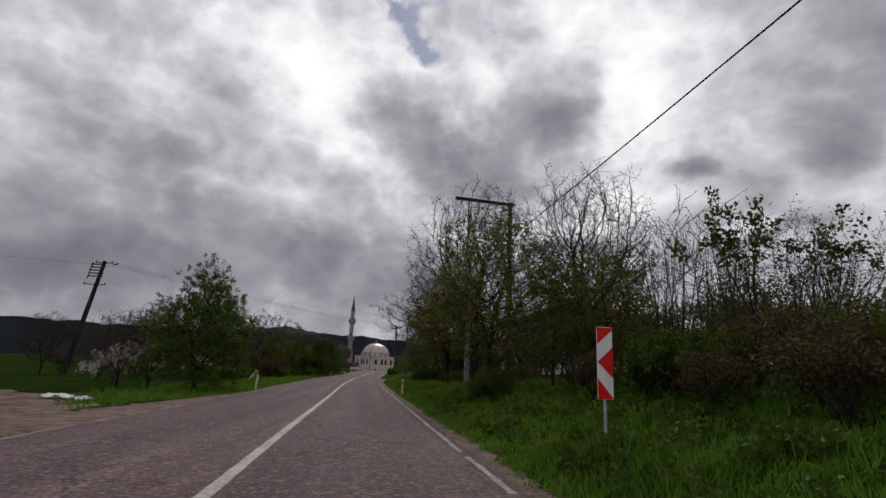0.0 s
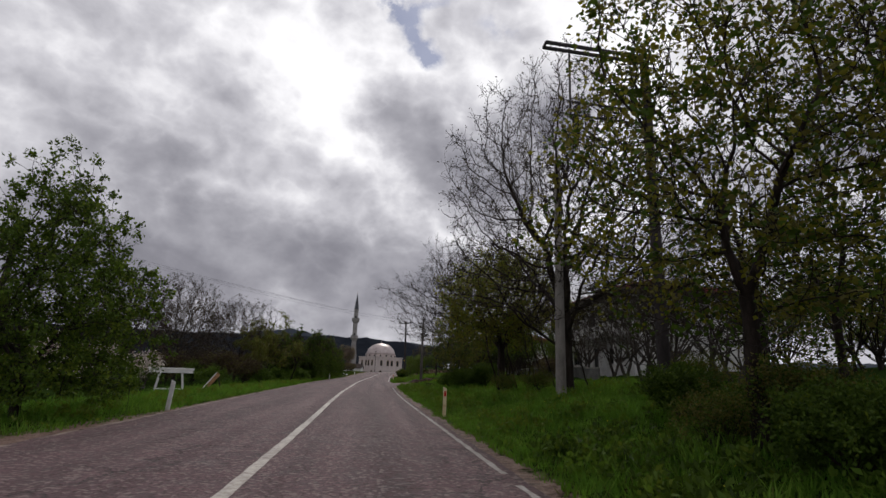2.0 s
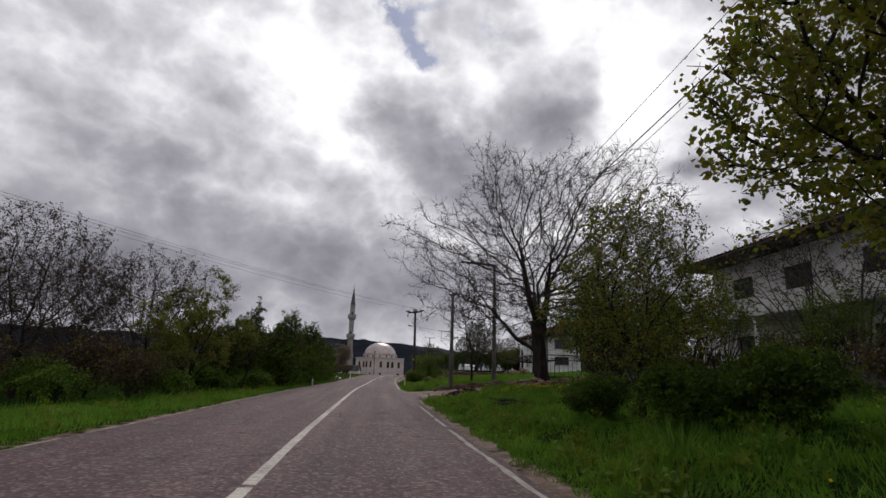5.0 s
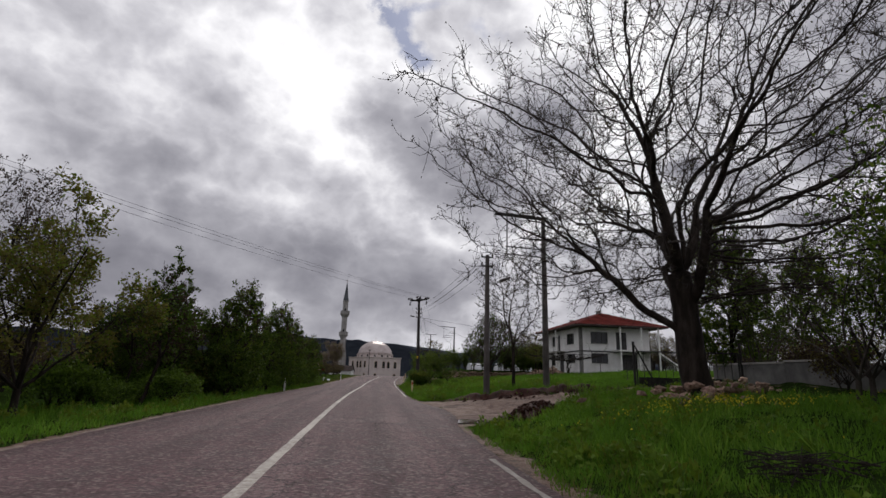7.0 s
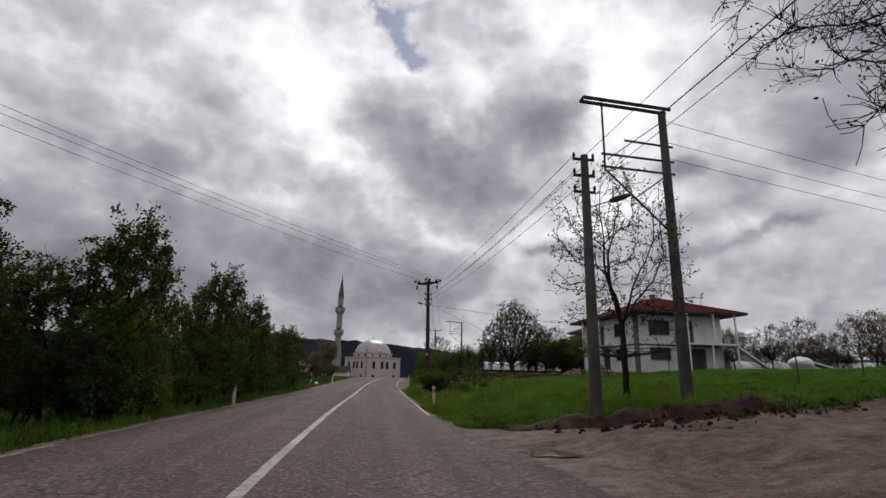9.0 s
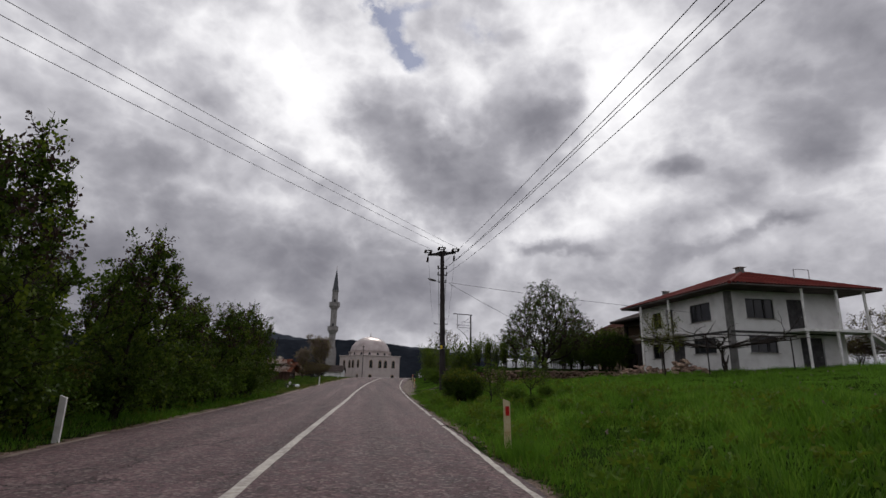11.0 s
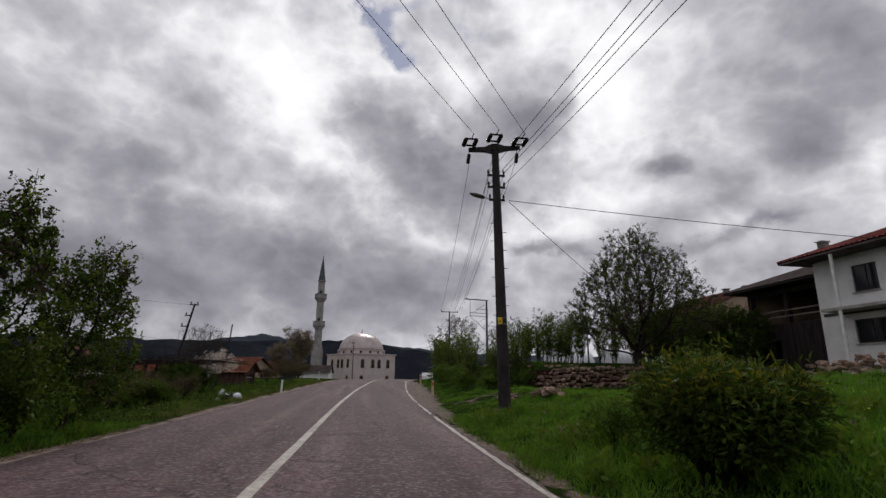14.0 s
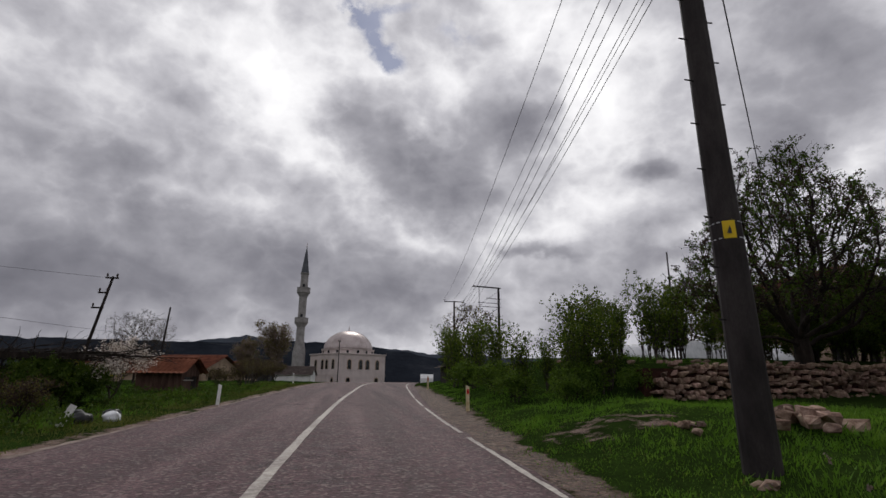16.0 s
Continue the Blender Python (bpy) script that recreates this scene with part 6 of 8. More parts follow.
low_line_pole(foot(7.3, 28.9), 8.9, CONCRETE_POLE, "pale concrete utility pole in the grass", [(8.7, 0.3), (8.2, 0.3), (7.7, 0.3)], r=0.19)
low_line_pole(foot(6.3, 72.9), 7.2, CONCRETE_MID, "grey-brown concrete utility pole with a street lamp", [(7.1, 0.32), (6.6, 0.32), (6.1, 0.32)], (5.6, (0.9, -0.3), 0.75), r=0.17)
frame_pole(foot(9.0, 25.2), 10.7, 3.4, "tall pole carrying a steel switch frame among the trees")
frame_pole(foot(10.1, 74.8), 9.65, 2.9, "tall grey pole carrying a braced steel switch frame", shaft=CONCRETE_MID)
frame_pole((19.6, 163, 2.0), 10.6, 3.2, "distant pole carrying a steel switch frame")

# the single dark pole with the three-phase head
C_AT = (6.44, 110.1, ground_at(6.44, 110.1))
c_pole = thing("utility_pole", C_AT, "dark tapered utility pole with pegs, insulators and a street lamp", "pole", "poles along the road")
TALL = 10.9 - C_AT[2]
c_pole.rotation_euler.y = radians(-1.1)
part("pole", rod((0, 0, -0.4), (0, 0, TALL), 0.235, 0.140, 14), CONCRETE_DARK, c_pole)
arm = part("crossarm", prism([(-1.10, TALL - 0.32), (-0.50, TALL - 0.29), (-0.14, TALL - 0.34), (0.14, TALL - 0.30), (0.50, TALL - 0.17), (1.05, TALL - 0.08), (1.05, TALL + 0.06), (0.40, TALL + 0.02), (0.12, TALL + 0.10), (-0.14, TALL + 0.08), (-0.45, TALL - 0.08), (-1.10, TALL - 0.16)], -0.06, 0.06), STEEL_DARK, c_pole)
part("pole_cap", box((0, 0, TALL - 0.08), (0.34, 0.24, 0.30), 0, 0.05), STEEL_DARK, c_pole)
for x, z in ((-1.12, -0.16), (-0.10, 0.10), (0.96, 0.02)):
    # two strings of discs pulling along the wires, yoked together at both ends
    zc = TALL + z + 0.06
    ring = part("insulator_yoke", add_rod(rod((x - 0.20, -0.12, zc), (x + 0.20, -0.12, zc), 0.04), (x - 0.20, -0.62, zc + 0.04), (x + 0.20, -0.62, zc + 0.04), 0.04), STEEL_DARK, arm)
    for dx in (-0.21, 0.21):
        bm = bmesh.new()
        disc_string(bm, (x + dx, -0.10, zc), (0, -1, 0.07), 5, 0.105, 0.092)
        part("insulator", bm, PORCELAIN, ring)
    part("jumper", rod((x, -0.62, zc + 0.04), (x, -0.96, zc + 0.07), 0.02), CABLE, ring)
for x, z in ((-1.08, -0.42), (0.94, -0.26)):
    hook = part("link", rod((x, 0.04, TALL + z + 0.2), (x - 0.01, 0.05, TALL + z - 0.02), 0.012), STEEL_DARK, arm)
    bm = bmesh.new()
    disc_string(bm, (x, 0.05, TALL + z), (-0.15, 0, -1), 5, 0.08, 0.085)
    part("suspended_insulator", bm, PORCELAIN, hook)
for z, half in ((TALL - 1.28, 0.36), (TALL - 1.78, 0.36), (TALL - 2.32, 0.32)):
    b = part("bracket", bar((-half, 0, z), (half, 0, z), 0.08, 0.08), STEEL_DARK, c_pole)
    for sx in (-1, 1):
        bm = bmesh.new()
        insulator(bm, sx * (half - 0.04), 0, z + 0.04, 1.0)
        part("insulator", bm, PORCELAIN, b)
street_light(c_pole, (-0.1, 0, TALL - 2.34), (-1, 0.1), 0.5)
for k in range(15):
    z = 1.9 + 0.36 * k
    sx = 1 if k % 2 else -1
    part("climbing_peg", rod((sx * 0.12, 0, z), (sx * 0.32, 0, z + 0.01), 0.012, 0.012, 6), STEEL_DARK, c_pole)
plate = part("warning_plate", box((-0.10, -0.172, 3.12), (0.16, 0.012, 0.25), -28, 0.004), YELLOW, c_pole, "yellow metal warning plate")
part("pictogram", prism([(-0.05, 3.06), (0.05, 3.06), (0, 3.17)], -0.189, -0.185), TRIM_DARK, plate, "dark triangle mark").matrix_local = Matrix.Translation((-0.10, 0, 0))
part("plate_band", lathe([(0.198, 3.00), (0.204, 3.00), (0.204, 3.015), (0.198, 3.015)], 16), STEEL, c_pole)
part("plate_band", lathe([(0.196, 3.23), (0.202, 3.23), (0.202, 3.245), (0.196, 3.245)], 16), STEEL, c_pole)

# poles west of the road and in the distance


def crossarm_pole(at, tall, lean, material, label, arms, r=0.13):
    t = thing("wooden_pole", at, label, "pole", "poles west of the road")
    top = Vector((lean[0], lean[1], tall))
    part("pole", rod((0, 0, -0.4), top, r, r * 0.65, 10), material, t)
    for z, left, right in arms:
        c = top * (z / tall)
        a = part("crossarm", bar(c + Vector((-left, -0.08, 0)), c + Vector((right, -0.08, 0)), 0.09, 0.09), WOOD_POLE, t)
        for x in (-left + 0.08, right - 0.08):
            bm = bmesh.new()
            insulator(bm, c.x + x, -0.08 + c.y, c.z + 0.04, 1.2)
            part("insulator", bm, PORCELAIN, a)
    return t


old = crossarm_pole((-31.2, 56.8, -1.4), 13.4, (2.0, 0), WOOD_POLE, "leaning dark wooden pole with a switch ladder on top", [(13.2, 0.9, 0.9), (10.7, 1.3, 1.0)], 0.30)
for k in range(5):
    z = 11.6 + 0.34 * k
    part("ladder_rung", bar((0.55 + 0.05 * k, -0.1, z), (2.1, -0.1, z + 0.05), 0.11, 0.12), STEEL_DARK, old)
part("ladder_side", bar((0.55, -0.1, 11.3), (0.85, -0.1, 13.2), 0.09, 0.09), STEEL_DARK, old)
street_light(old, (2.0, 0, 12.7), (1, -0.2), 1.2)
crossarm_pole((-21.0, 57.7, -0.6), 9.9, (1.6, 0), WOOD_POLE, "leaning dark wooden pole in the orchard", [(9.7, 0.25, 0.75), (8.6, 0.1, 0.9)], 0.12)
crossarm_pole((-20.8, 55.8, -0.6), 5.9, (0.2, 0), WOOD_POLE, "short thin wooden post among the shrubs", [], 0.08)
crossarm_pole((-13.8, 137.4, 0.6), 7.0, (1.35, 0), WOOD_POLE, "leaning dark wooden pole with three short arms", [(6.9, 0.35, 0.35), (6.0, 0.45, 0.1), (5.1, 0.5, 0.15)], 0.11)
crossarm_pole((-10.2, 140.0, 0.9), 5.3, (0.35, 0), WOOD_POLE, "thin dark wooden pole by the hut", [], 0.08)
crossarm_pole((14.4, 164.4, 1.8), 9.3, (0, 0), WOOD_POLE, "distant wooden pole with a three-pin crossarm", [(9.2, 1.25, 1.25), (7.0, 0.2, 0.5)], 0.14)
crossarm_pole((0.9, 205, -1.0), 10.0, (0, 0), WOOD_POLE, "thin dark pole before the mosque", [(9.8, 0.3, 0.3)], 0.12)
crossarm_pole((18.5, 128.5, 2.3), 6.4, (0, 0), WOOD_POLE, "thin pole among the shoots", [], 0.06)

# overhead lines
cz = C_AT[2] + TALL
for dx, dz in ((-1.12, -0.03), (-0.10, 0.23), (0.96, 0.15)):
    wire("overhead_wire", (6.27 + dx, 109.15, cz + dz), (-29.2 + dx * 0.9, 56.8, 11.95), 0.7, 0.010, "thin grey conductor crossing over the road")
    wire("overhead_wire", (6.27 + dx * 0.95, 110.1, cz + dz - 0.55), (14.4 + dx * 1.2, 164.4, 11.2), 0.9, 0.009, "thin conductor running on to the next pole")
for sx, z in ((-0.3, -1.2), (0.3, -1.2), (-0.3, -1.7), (0.3, -1.7)):
    wire("overhead_wire", (6.27 + sx, 110.0, cz + z), (6.3 + sx, 72.9, ground_at(6.3, 72.9) + 7.2 + (z + 1.2)), 0.35, 0.010, "thin street-line wire between two poles")
    wire("overhead_wire", (6.27 + sx, 110.0, cz + z), (14.4 + sx, 164.4, 10.2 + z), 0.8, 0.009, "thin street-line wire running into the village")
za1, za2 = ground_at(7.15, 28.9) + 8.6, ground_at(6.3, 72.9) + 6.9
for sx, z in ((-0.28, 0.0), (0.28, -0.5)):
    wire("overhead_wire", (6.3 + sx, 72.9, za2 + z), (7.15 + sx, 28.9, za1 + z), 0.6, 0.008, "thin street-line wire through the tree crowns")
wire("overhead_cable", (9.0, 25.2, 9.6), (11.0, -30.0, 10.2), 0.25, 0.026, "thick black overhead cable along the road")
wire("overhead_cable", (10.1, 74.8, 10.65), (9.0, 25.2, 10.9), 0.6, 0.022, "thick black overhead cable through the tree crowns")
for z in (9.0, 9.6, 10.4):
    wire("overhead_wire", (10.1, 74.8, z), (75.0, 88.0, z + 0.5), 0.8, 0.009, "thin wire crossing the field")
wire("overhead_wire", (6.75, 110.0, cz - 2.35), (24.05, 105.6, 6.35), 0.12, 0.013, "black service cable to the white house")
wire("overhead_wire", (6.75, 110.0, cz - 2.4), (20.5, 123.2, 5.4), 0.15, 0.013, "black service cable slanting down behind the tree")
wire("overhead_wire", (-12.5, 137.4, 7.5), (-44, 134, 10.3), 0.3, 0.009, "thin wire over the gardens")
wire("overhead_wire", (-6.5, 150.0, 4.3), (-30, 118, 6.4), 0.4, 0.009, "thin wire over the gardens")
wire("overhead_wire", (-30.0, 56.8, 11.6), (-75, 40, 12.5), 0.8, 0.010, "thin wire leaving the leaning pole")

# ---------------------------------------------------------------- signs and marker posts
sign = thing("chevron_sign", (5.28, 4.75, 0.04), "red and white chevron bend sign on a grey steel post", "road sign", turn=8)
part("post", rod((0, 0.03, -0.3), (0, 0.03, 2.2), 0.032, 0.032, 12), STEEL, sign)
board = part("board", box((0, 0, 1.73), (0.31, 0.016, 1.24), 0, 0.006), SIGN_WHITE, sign, "white reflective board")


def on_board(outline):
    return prism([(-0.154 + 0.308 * u, 1.112 + 1.236 * v) for u, v in outline], -0.0115, -0.0085)


part("red_field", on_board([(0, 0.995), (1, 0.995), (1, 0.96), (0, 0.75)]), SIGN_RED, board, "red chevron stripe")
part("red_field", on_board([(0.02, 0.51), (1, 0.72), (1, 0.29)]), SIGN_RED, board, "red chevron arrow")
part("red_field", on_board([(0, 0.29), (1, 0.005), (0, 0.005)]), SIGN_RED, board, "red chevron stripe")
for z in (1.35, 2.1):
    part("clamp", box((0, 0.022, z), (0.12, 0.03, 0.05)), STEEL, sign)


def marker_post(x, y, turn, label, base=None, tilt=0.0, reflector=True):
    t = thing("marker_post", (x, y, ground_at(x, y) - 0.1 if base is None else base), label, "marker post", "roadside marker posts", turn)
    t.rotation_euler.y = radians(tilt)
    outline = [(-0.06, 0), (0.06, 0), (0.06, 0.93), (-0.06, 0.98)]
    part("post", prism(outline, -0.035, 0.035), CREAM_PAINT if reflector else WHITE_PAINT, t)
    if reflector:
        part("reflector", box((0.005, -0.038, 0.76), (0.075, 0.008, 0.17), 0, 0.002), RED_PAINT, t, "red reflector plate")
    return t


marker_post(3.31, 29.4, -5, "cream plastic marker post with a red reflector", 0.02)
marker_post(3.44, 82.7, -4, "cream marker post with a red reflector, stained at its foot", 0.28, -1.5)
marker_post(5.67, 122.4, -6, "white marker post with a red reflector on gravel", 0.60)
marker_post(7.2, 140.0, -6, "white marker post at the crest of the road")
marker_post(-5.5, 28.9, 8, "white marker post on the west verge", -0.05, 4, False)
marker_post(-5.2, 84.5, 6, "pale marker post before the hedge", 0.18, 0, False)
marker_post(-3.4, 126.0, 6, "white marker post at the west road edge", 0.55, 2, False)
marker_post(-2.6, 150.0, 6, "white marker post near the crest", None, 0, False)

# ---------------------------------------------------------------- walls with openings


def pierced_wall(length, tall, thick, openings):
    """A wall along +x, its outer face at y = 0 and looking to -y, with real openings (x0, x1, z0, z1)."""
    gx_ = sorted({0.0, length, *[v for o in openings for v in o[:2]]})
    gz_ = sorted({0.0, tall, *[v for o in openings for v in o[2:]]})

    def solid(i, k):
        if not (0 <= i < len(gx_) - 1 and 0 <= k < len(gz_) - 1):
            return False
        cx, cz_ = (gx_[i] + gx_[i + 1]) / 2, (gz_[k] + gz_[k + 1]) / 2
        return not any(o[0] < cx < o[1] and o[2] < cz_ < o[3] for o in openings)

    bm = bmesh.new()
    cache = {}

    def v(x, y, z):
        key = (round(x, 4), round(y, 4), round(z, 4))
        if key not in cache:
            cache[key] = bm.verts.new(key)
        return cache[key]

    for i in range(len(gx_) - 1):
        for k in range(len(gz_) - 1):
            if not solid(i, k):
                continue
            x0, x1, z0, z1 = gx_[i], gx_[i + 1], gz_[k], gz_[k + 1]
            bm.faces.new([v(x0, 0, z0), v(x1, 0, z0), v(x1, 0, z1), v(x0, 0, z1)])
            bm.faces.new([v(x0, thick, z1), v(x1, thick, z1), v(x1, thick, z0), v(x0, thick, z0)])
            if not solid(i - 1, k):
                bm.faces.new([v(x0, 0, z1), v(x0, thick, z1), v(x0, thick, z0), v(x0, 0, z0)])
            if not solid(i + 1, k):
                bm.faces.new([v(x1, 0, z0), v(x1, thick, z0), v(x1, thick, z1), v(x1, 0, z1)])
            if not solid(i, k - 1):
                bm.faces.new([v(x0, 0, z0), v(x0, thick, z0), v(x1, thick, z0), v(x1, 0, z0)])
            if not solid(i, k + 1):
                bm.faces.new([v(x0, 0, z1), v(x1, 0, z1), v(x1, thick, z1), v(x0, thick, z1)])
    return bm


def fit_window(parent, m, o, panes=2, material=TRIM_DARK, curtain=True):
    """A framed, glazed window in the opening o of the wall whose pose is m."""
    x0, x1, z0, z1 = o
    f = 0.06
    bm = bmesh.new()
    for c, s in (((x0 + f / 2, 0.10, (z0 + z1) / 2), (f, 0.07, z1 - z0)), ((x1 - f / 2, 0.10, (z0 + z1) / 2), (f, 0.07, z1 - z0)),
                 (((x0 + x1) / 2, 0.10, z0 + f / 2), (x1 - x0 - 2 * f, 0.07, f)), (((x0 + x1) / 2, 0.10, z1 - f / 2), (x1 - x0 - 2 * f, 0.07, f))):
        add_box(bm, c, s)
    for k in range(1, panes):
        add_box(bm, (x0 + (x1 - x0) * k / panes, 0.10, (z0 + z1) / 2), (0.05, 0.06, z1 - z0 - 2 * f))
    w = part("window", bm, material, parent)
    w.matrix_local = m
    for k in range(panes):
        a, b = x0 + (x1 - x0) * k / panes + 0.04, x0 + (x1 - x0) * (k + 1) / panes - 0.04
        part("pane", box(((a + b) / 2, 0.105, (z0 + z1) / 2), (b - a, 0.012, z1 - z0 - 2 * f)), PANE, w)
    part("sill", box(((x0 + x1) / 2, -0.02, z0 - 0.035), (x1 - x0 + 0.14, 0.14, 0.05), 0, 0.008), CONCRETE, w)
    if curtain:
        part("curtain", box((x0 + (x1 - x0) * 0.66, 0.20, (z0 + z1) / 2), ((x1 - x0) * 0.45, 0.02, z1 - z0 - 0.14)), CURTAIN, w)
    return w


def tiled_slope(a, b, c, d, pitch=0.26, row=0.36, deep=0.035):
    """A roof slope with eave a-b and top d-c, laid in waves and stepped rows."""
    a, b, c, d = (np.array(p, float) for p in (a, b, c, d))
    wide = np.linalg.norm(b - a)
    high = np.linalg.norm((c + d - a - b) / 2)
    nu, rows = max(4, int(wide / pitch) * 4), max(2, int(high / row))
    normal = np.cross(b - a, (c + d - a - b) / 2)
    normal /= np.linalg.norm(normal)
    u = np.linspace(0, 1, nu + 1)
    vs_, step = [], []
    for k in range(rows):
        vs_ += [k / rows, (k + 0.999) / rows]
        step += [0.045, 0.0]
    vv, uu = np.meshgrid(np.array(vs_), u, indexing="ij")
    base = a + (b - a) * uu[..., None] + ((d + (c - d) * uu[..., None]) - (a + (b - a) * uu[..., None])) * vv[..., None]
    span = np.linalg.norm((b - a)[None] * (1 - np.array(vs_))[:, None] + (c - d)[None] * np.array(vs_)[:, None], axis=1)
    lift = deep * np.sin(uu * 2 * math.pi * span[:, None] / pitch) + np.array(step)[:, None]
    pts = base + normal * lift[..., None]
    i = np.arange(pts.shape[0] * pts.shape[1]).reshape(pts.shape[:2])
    f = np.stack([i[:-1, :-1], i[:-1, 1:], i[1:, 1:], i[1:, :-1]], -1).reshape(-1, 4)
    return np_mesh("roof_slope", pts.reshape(-1, 3), f)


def hip_roof(parent, x0, x1, y0, y1, z, rise, material, ridge_along="x", eave_material=TILE_BROWN, pitch=0.26):
    half = min(x1 - x0, y1 - y0) / 2
    if ridge_along == "x":
        r0, r1 = (x0 + half, (y0 + y1) / 2, z + rise), (x1 - half, (y0 + y1) / 2, z + rise)
        slopes = [((x0, y0, z), (x1, y0, z), r1, r0), ((x1, y0, z), (x1, y1, z), r1, r1), ((x1, y1, z), (x0, y1, z), r0, r1), ((x0, y1, z), (x0, y0, z), r0, r0)]
    else:
        r0, r1 = ((x0 + x1) / 2, y0 + half, z + rise), ((x0 + x1) / 2, y1 - half, z + rise)
        slopes = [((x0, y0, z), (x1, y0, z), r0, r0), ((x1, y0, z), (x1, y1, z), r1, r0), ((x1, y1, z), (x0, y1, z), r1, r1), ((x0, y1, z), (x0, y0, z), r0, r1)]
    for s in slopes:
        part("roof_slope", tiled_slope(*s, pitch=pitch), material, parent)
    bm = bmesh.new()
    add_rod(bm, r0, Vector(r1) + Vector((0.01, 0, 0)), 0.11, 0.11, 8)
    for c, r in (((x0, y0, z), r0), ((x0, y1, z), r0 if ridge_along == "x" else r1), ((x1, y0, z), r1 if ridge_along == "x" else r0), ((x1, y1, z), r1)):
        add_rod(bm, c, r, 0.10, 0.10, 8)
    part("ridge_tiles", bm, material, parent)
    part("eave_board", box(((x0 + x1) / 2, (y0 + y1) / 2, z - 0.07), (x1 - x0 - 0.04, y1 - y0 - 0.04, 0.09)), eave_material, parent, "boarded eaves")


def gable_roof(parent, x0, x1, y0, y1, z, rise, material, pitch=0.3):
    """Ridge along y."""
    xm = (x0 + x1) / 2
    part("roof_slope", tiled_slope((x0, y1, z), (x0, y0, z), (xm, y0, z + rise), (xm, y1, z + rise), pitch=pitch), material, parent)
    part("roof_slope", tiled_slope((x1, y0, z), (x1, y1, z), (xm, y1, z + rise), (xm, y0, z + rise), pitch=pitch), material, parent)
    part("ridge_tiles", rod((xm, y0, z + rise + 0.02), (xm, y1, z + rise + 0.02), 0.1, 0.1, 8), material, parent)


# ---------------------------------------------------------------- the white house
HX, HY, HZ = 24.0, 102.7, 2.0
house = thing("white_house", (HX, HY, HZ), "two-storey white rendered house with a red tiled roof", "house")
LX, LY, TOPZ = 8.4, 10.9, 5.55
south = [(1.3, 3.35, 3.75, 5.05), (4.35, 5.65, 3.0, 5.1), (1.3, 3.3, 1.55, 2.65), (5.0, 6.7, 0.35, 2.6)]
west = [(6.9, 9.15, 3.75, 5.0), (2.0, 3.2, 3.75, 5.0), (3.9, 4.8, 3.0, 5.05), (7.0, 9.35, 1.55, 2.6), (4.4, 5.9, 0.35, 2.6), (1.7, 3.2, 1.4, 2.5)]
m_south = pose(0, 0, 0)
m_west = pose(0, LY, 0, 0, 0, -90)
part("wall", pierced_wall(LX, TOPZ, 0.25, south), WALL_WHITE, house).matrix_local = m_south
w = part("wall", pierced_wall(LY - 0.26, TOPZ, 0.25, west), WALL_WHITE, house)
w.matrix_local = m_west
part("wall", pierced_wall(LY - 0.26, TOPZ, 0.25, [(2, 3.4, 3.75, 5.0), (6.5, 7.9, 3.75, 5.0)]), WALL_WHITE, house).matrix_local = pose(LX, 0.26, 0, 0, 0, 90)
part("wall", pierced_wall(LX - 0.52, TOPZ, 0.25, [(2, 3.4, 3.75, 5.0)]), WALL_WHITE, house).matrix_local = pose(LX - 0.26, LY, 0, 0, 0, 180)
for o in south[:1] + south[2:3]:
    fit_window(house, m_south, o, 3, curtain=False)
for o in (west[0], west[1], west[3], west[5]):
    fit_window(house, m_west, o, 2, curtain=False)
for m, o in ((m_south, south[1]), (m_south, south[3]), (m_west, west[2]), (m_west, west[4])):
    d = part("door", box(((o[0] + o[1]) / 2, 0.14, (o[2] + o[3]) / 2), (o[1] - o[0], 0.06, o[3] - o[2])), TRIM_DARK, house, "dark panelled door")
    d.matrix_local = m
    part("door_handle", rod((o[1] - 0.15, 0.09, (o[2] + o[3]) / 2 - 0.1), (o[1] - 0.27, 0.09, (o[2] + o[3]) / 2 - 0.1), 0.012, 0.012, 6), STEEL, d)
part("floor", box((LX / 2, LY / 2, 2.72), (LX - 0.52, LY - 0.52, 0.2)), CONCRETE, house)
part("floor_band", box((LX / 2 - 0.2, -0.02, 2.86), (LX - 0.4, 0.045, 0.14)), TRIM_DARK, house)
part("floor_band", box((-0.02, LY / 2, 2.86), (0.045, LY - 0.4, 0.14)), TRIM_DARK, house)
part("plinth", box((LX / 2, -0.03, 0.2), (LX + 0.1, 0.07, 0.5)), CONCRETE, house)
part("plinth", box((-0.03, LY / 2, 0.2), (0.07, LY + 0.05, 0.5)), CONCRETE, house)
part("corner_pillar", box((0.16, 0.16, TOPZ / 2 + 0.2), (0.34, 0.34, TOPZ - 0.5), 0, 0.01), BLOCKS, house, "bare concrete corner pillar")
# porch and stair on the south-east side
part("balcony_slab", box((LX - 2.1, -0.85, 2.95), (5.0, 1.7, 0.16), 0, 0.01), WHITE_PAINT, house)
for x, y, z0, z1 in ((4.1, -1.55, 0, 2.87), (6.3, -1.55, 0, 2.87), (4.1, -1.55, 3.03, TOPZ), (6.6, -1.55, 3.03, TOPZ), (8.7, -1.55, 0.2, TOPZ)):
    part("column", rod((x, y, z0), (x, y, z1), 0.085, 0.085, 12), WHITE_PAINT, house)
n_steps = 15
for k in range(n_steps):
    z = 2.87 * (1 - (k + 1) / n_steps) + 0.19
    part("stair_step", box((LX + 0.5 + 0.27 * k, -0.85, z), (0.30, 1.3, 0.08)), CONCRETE, house)
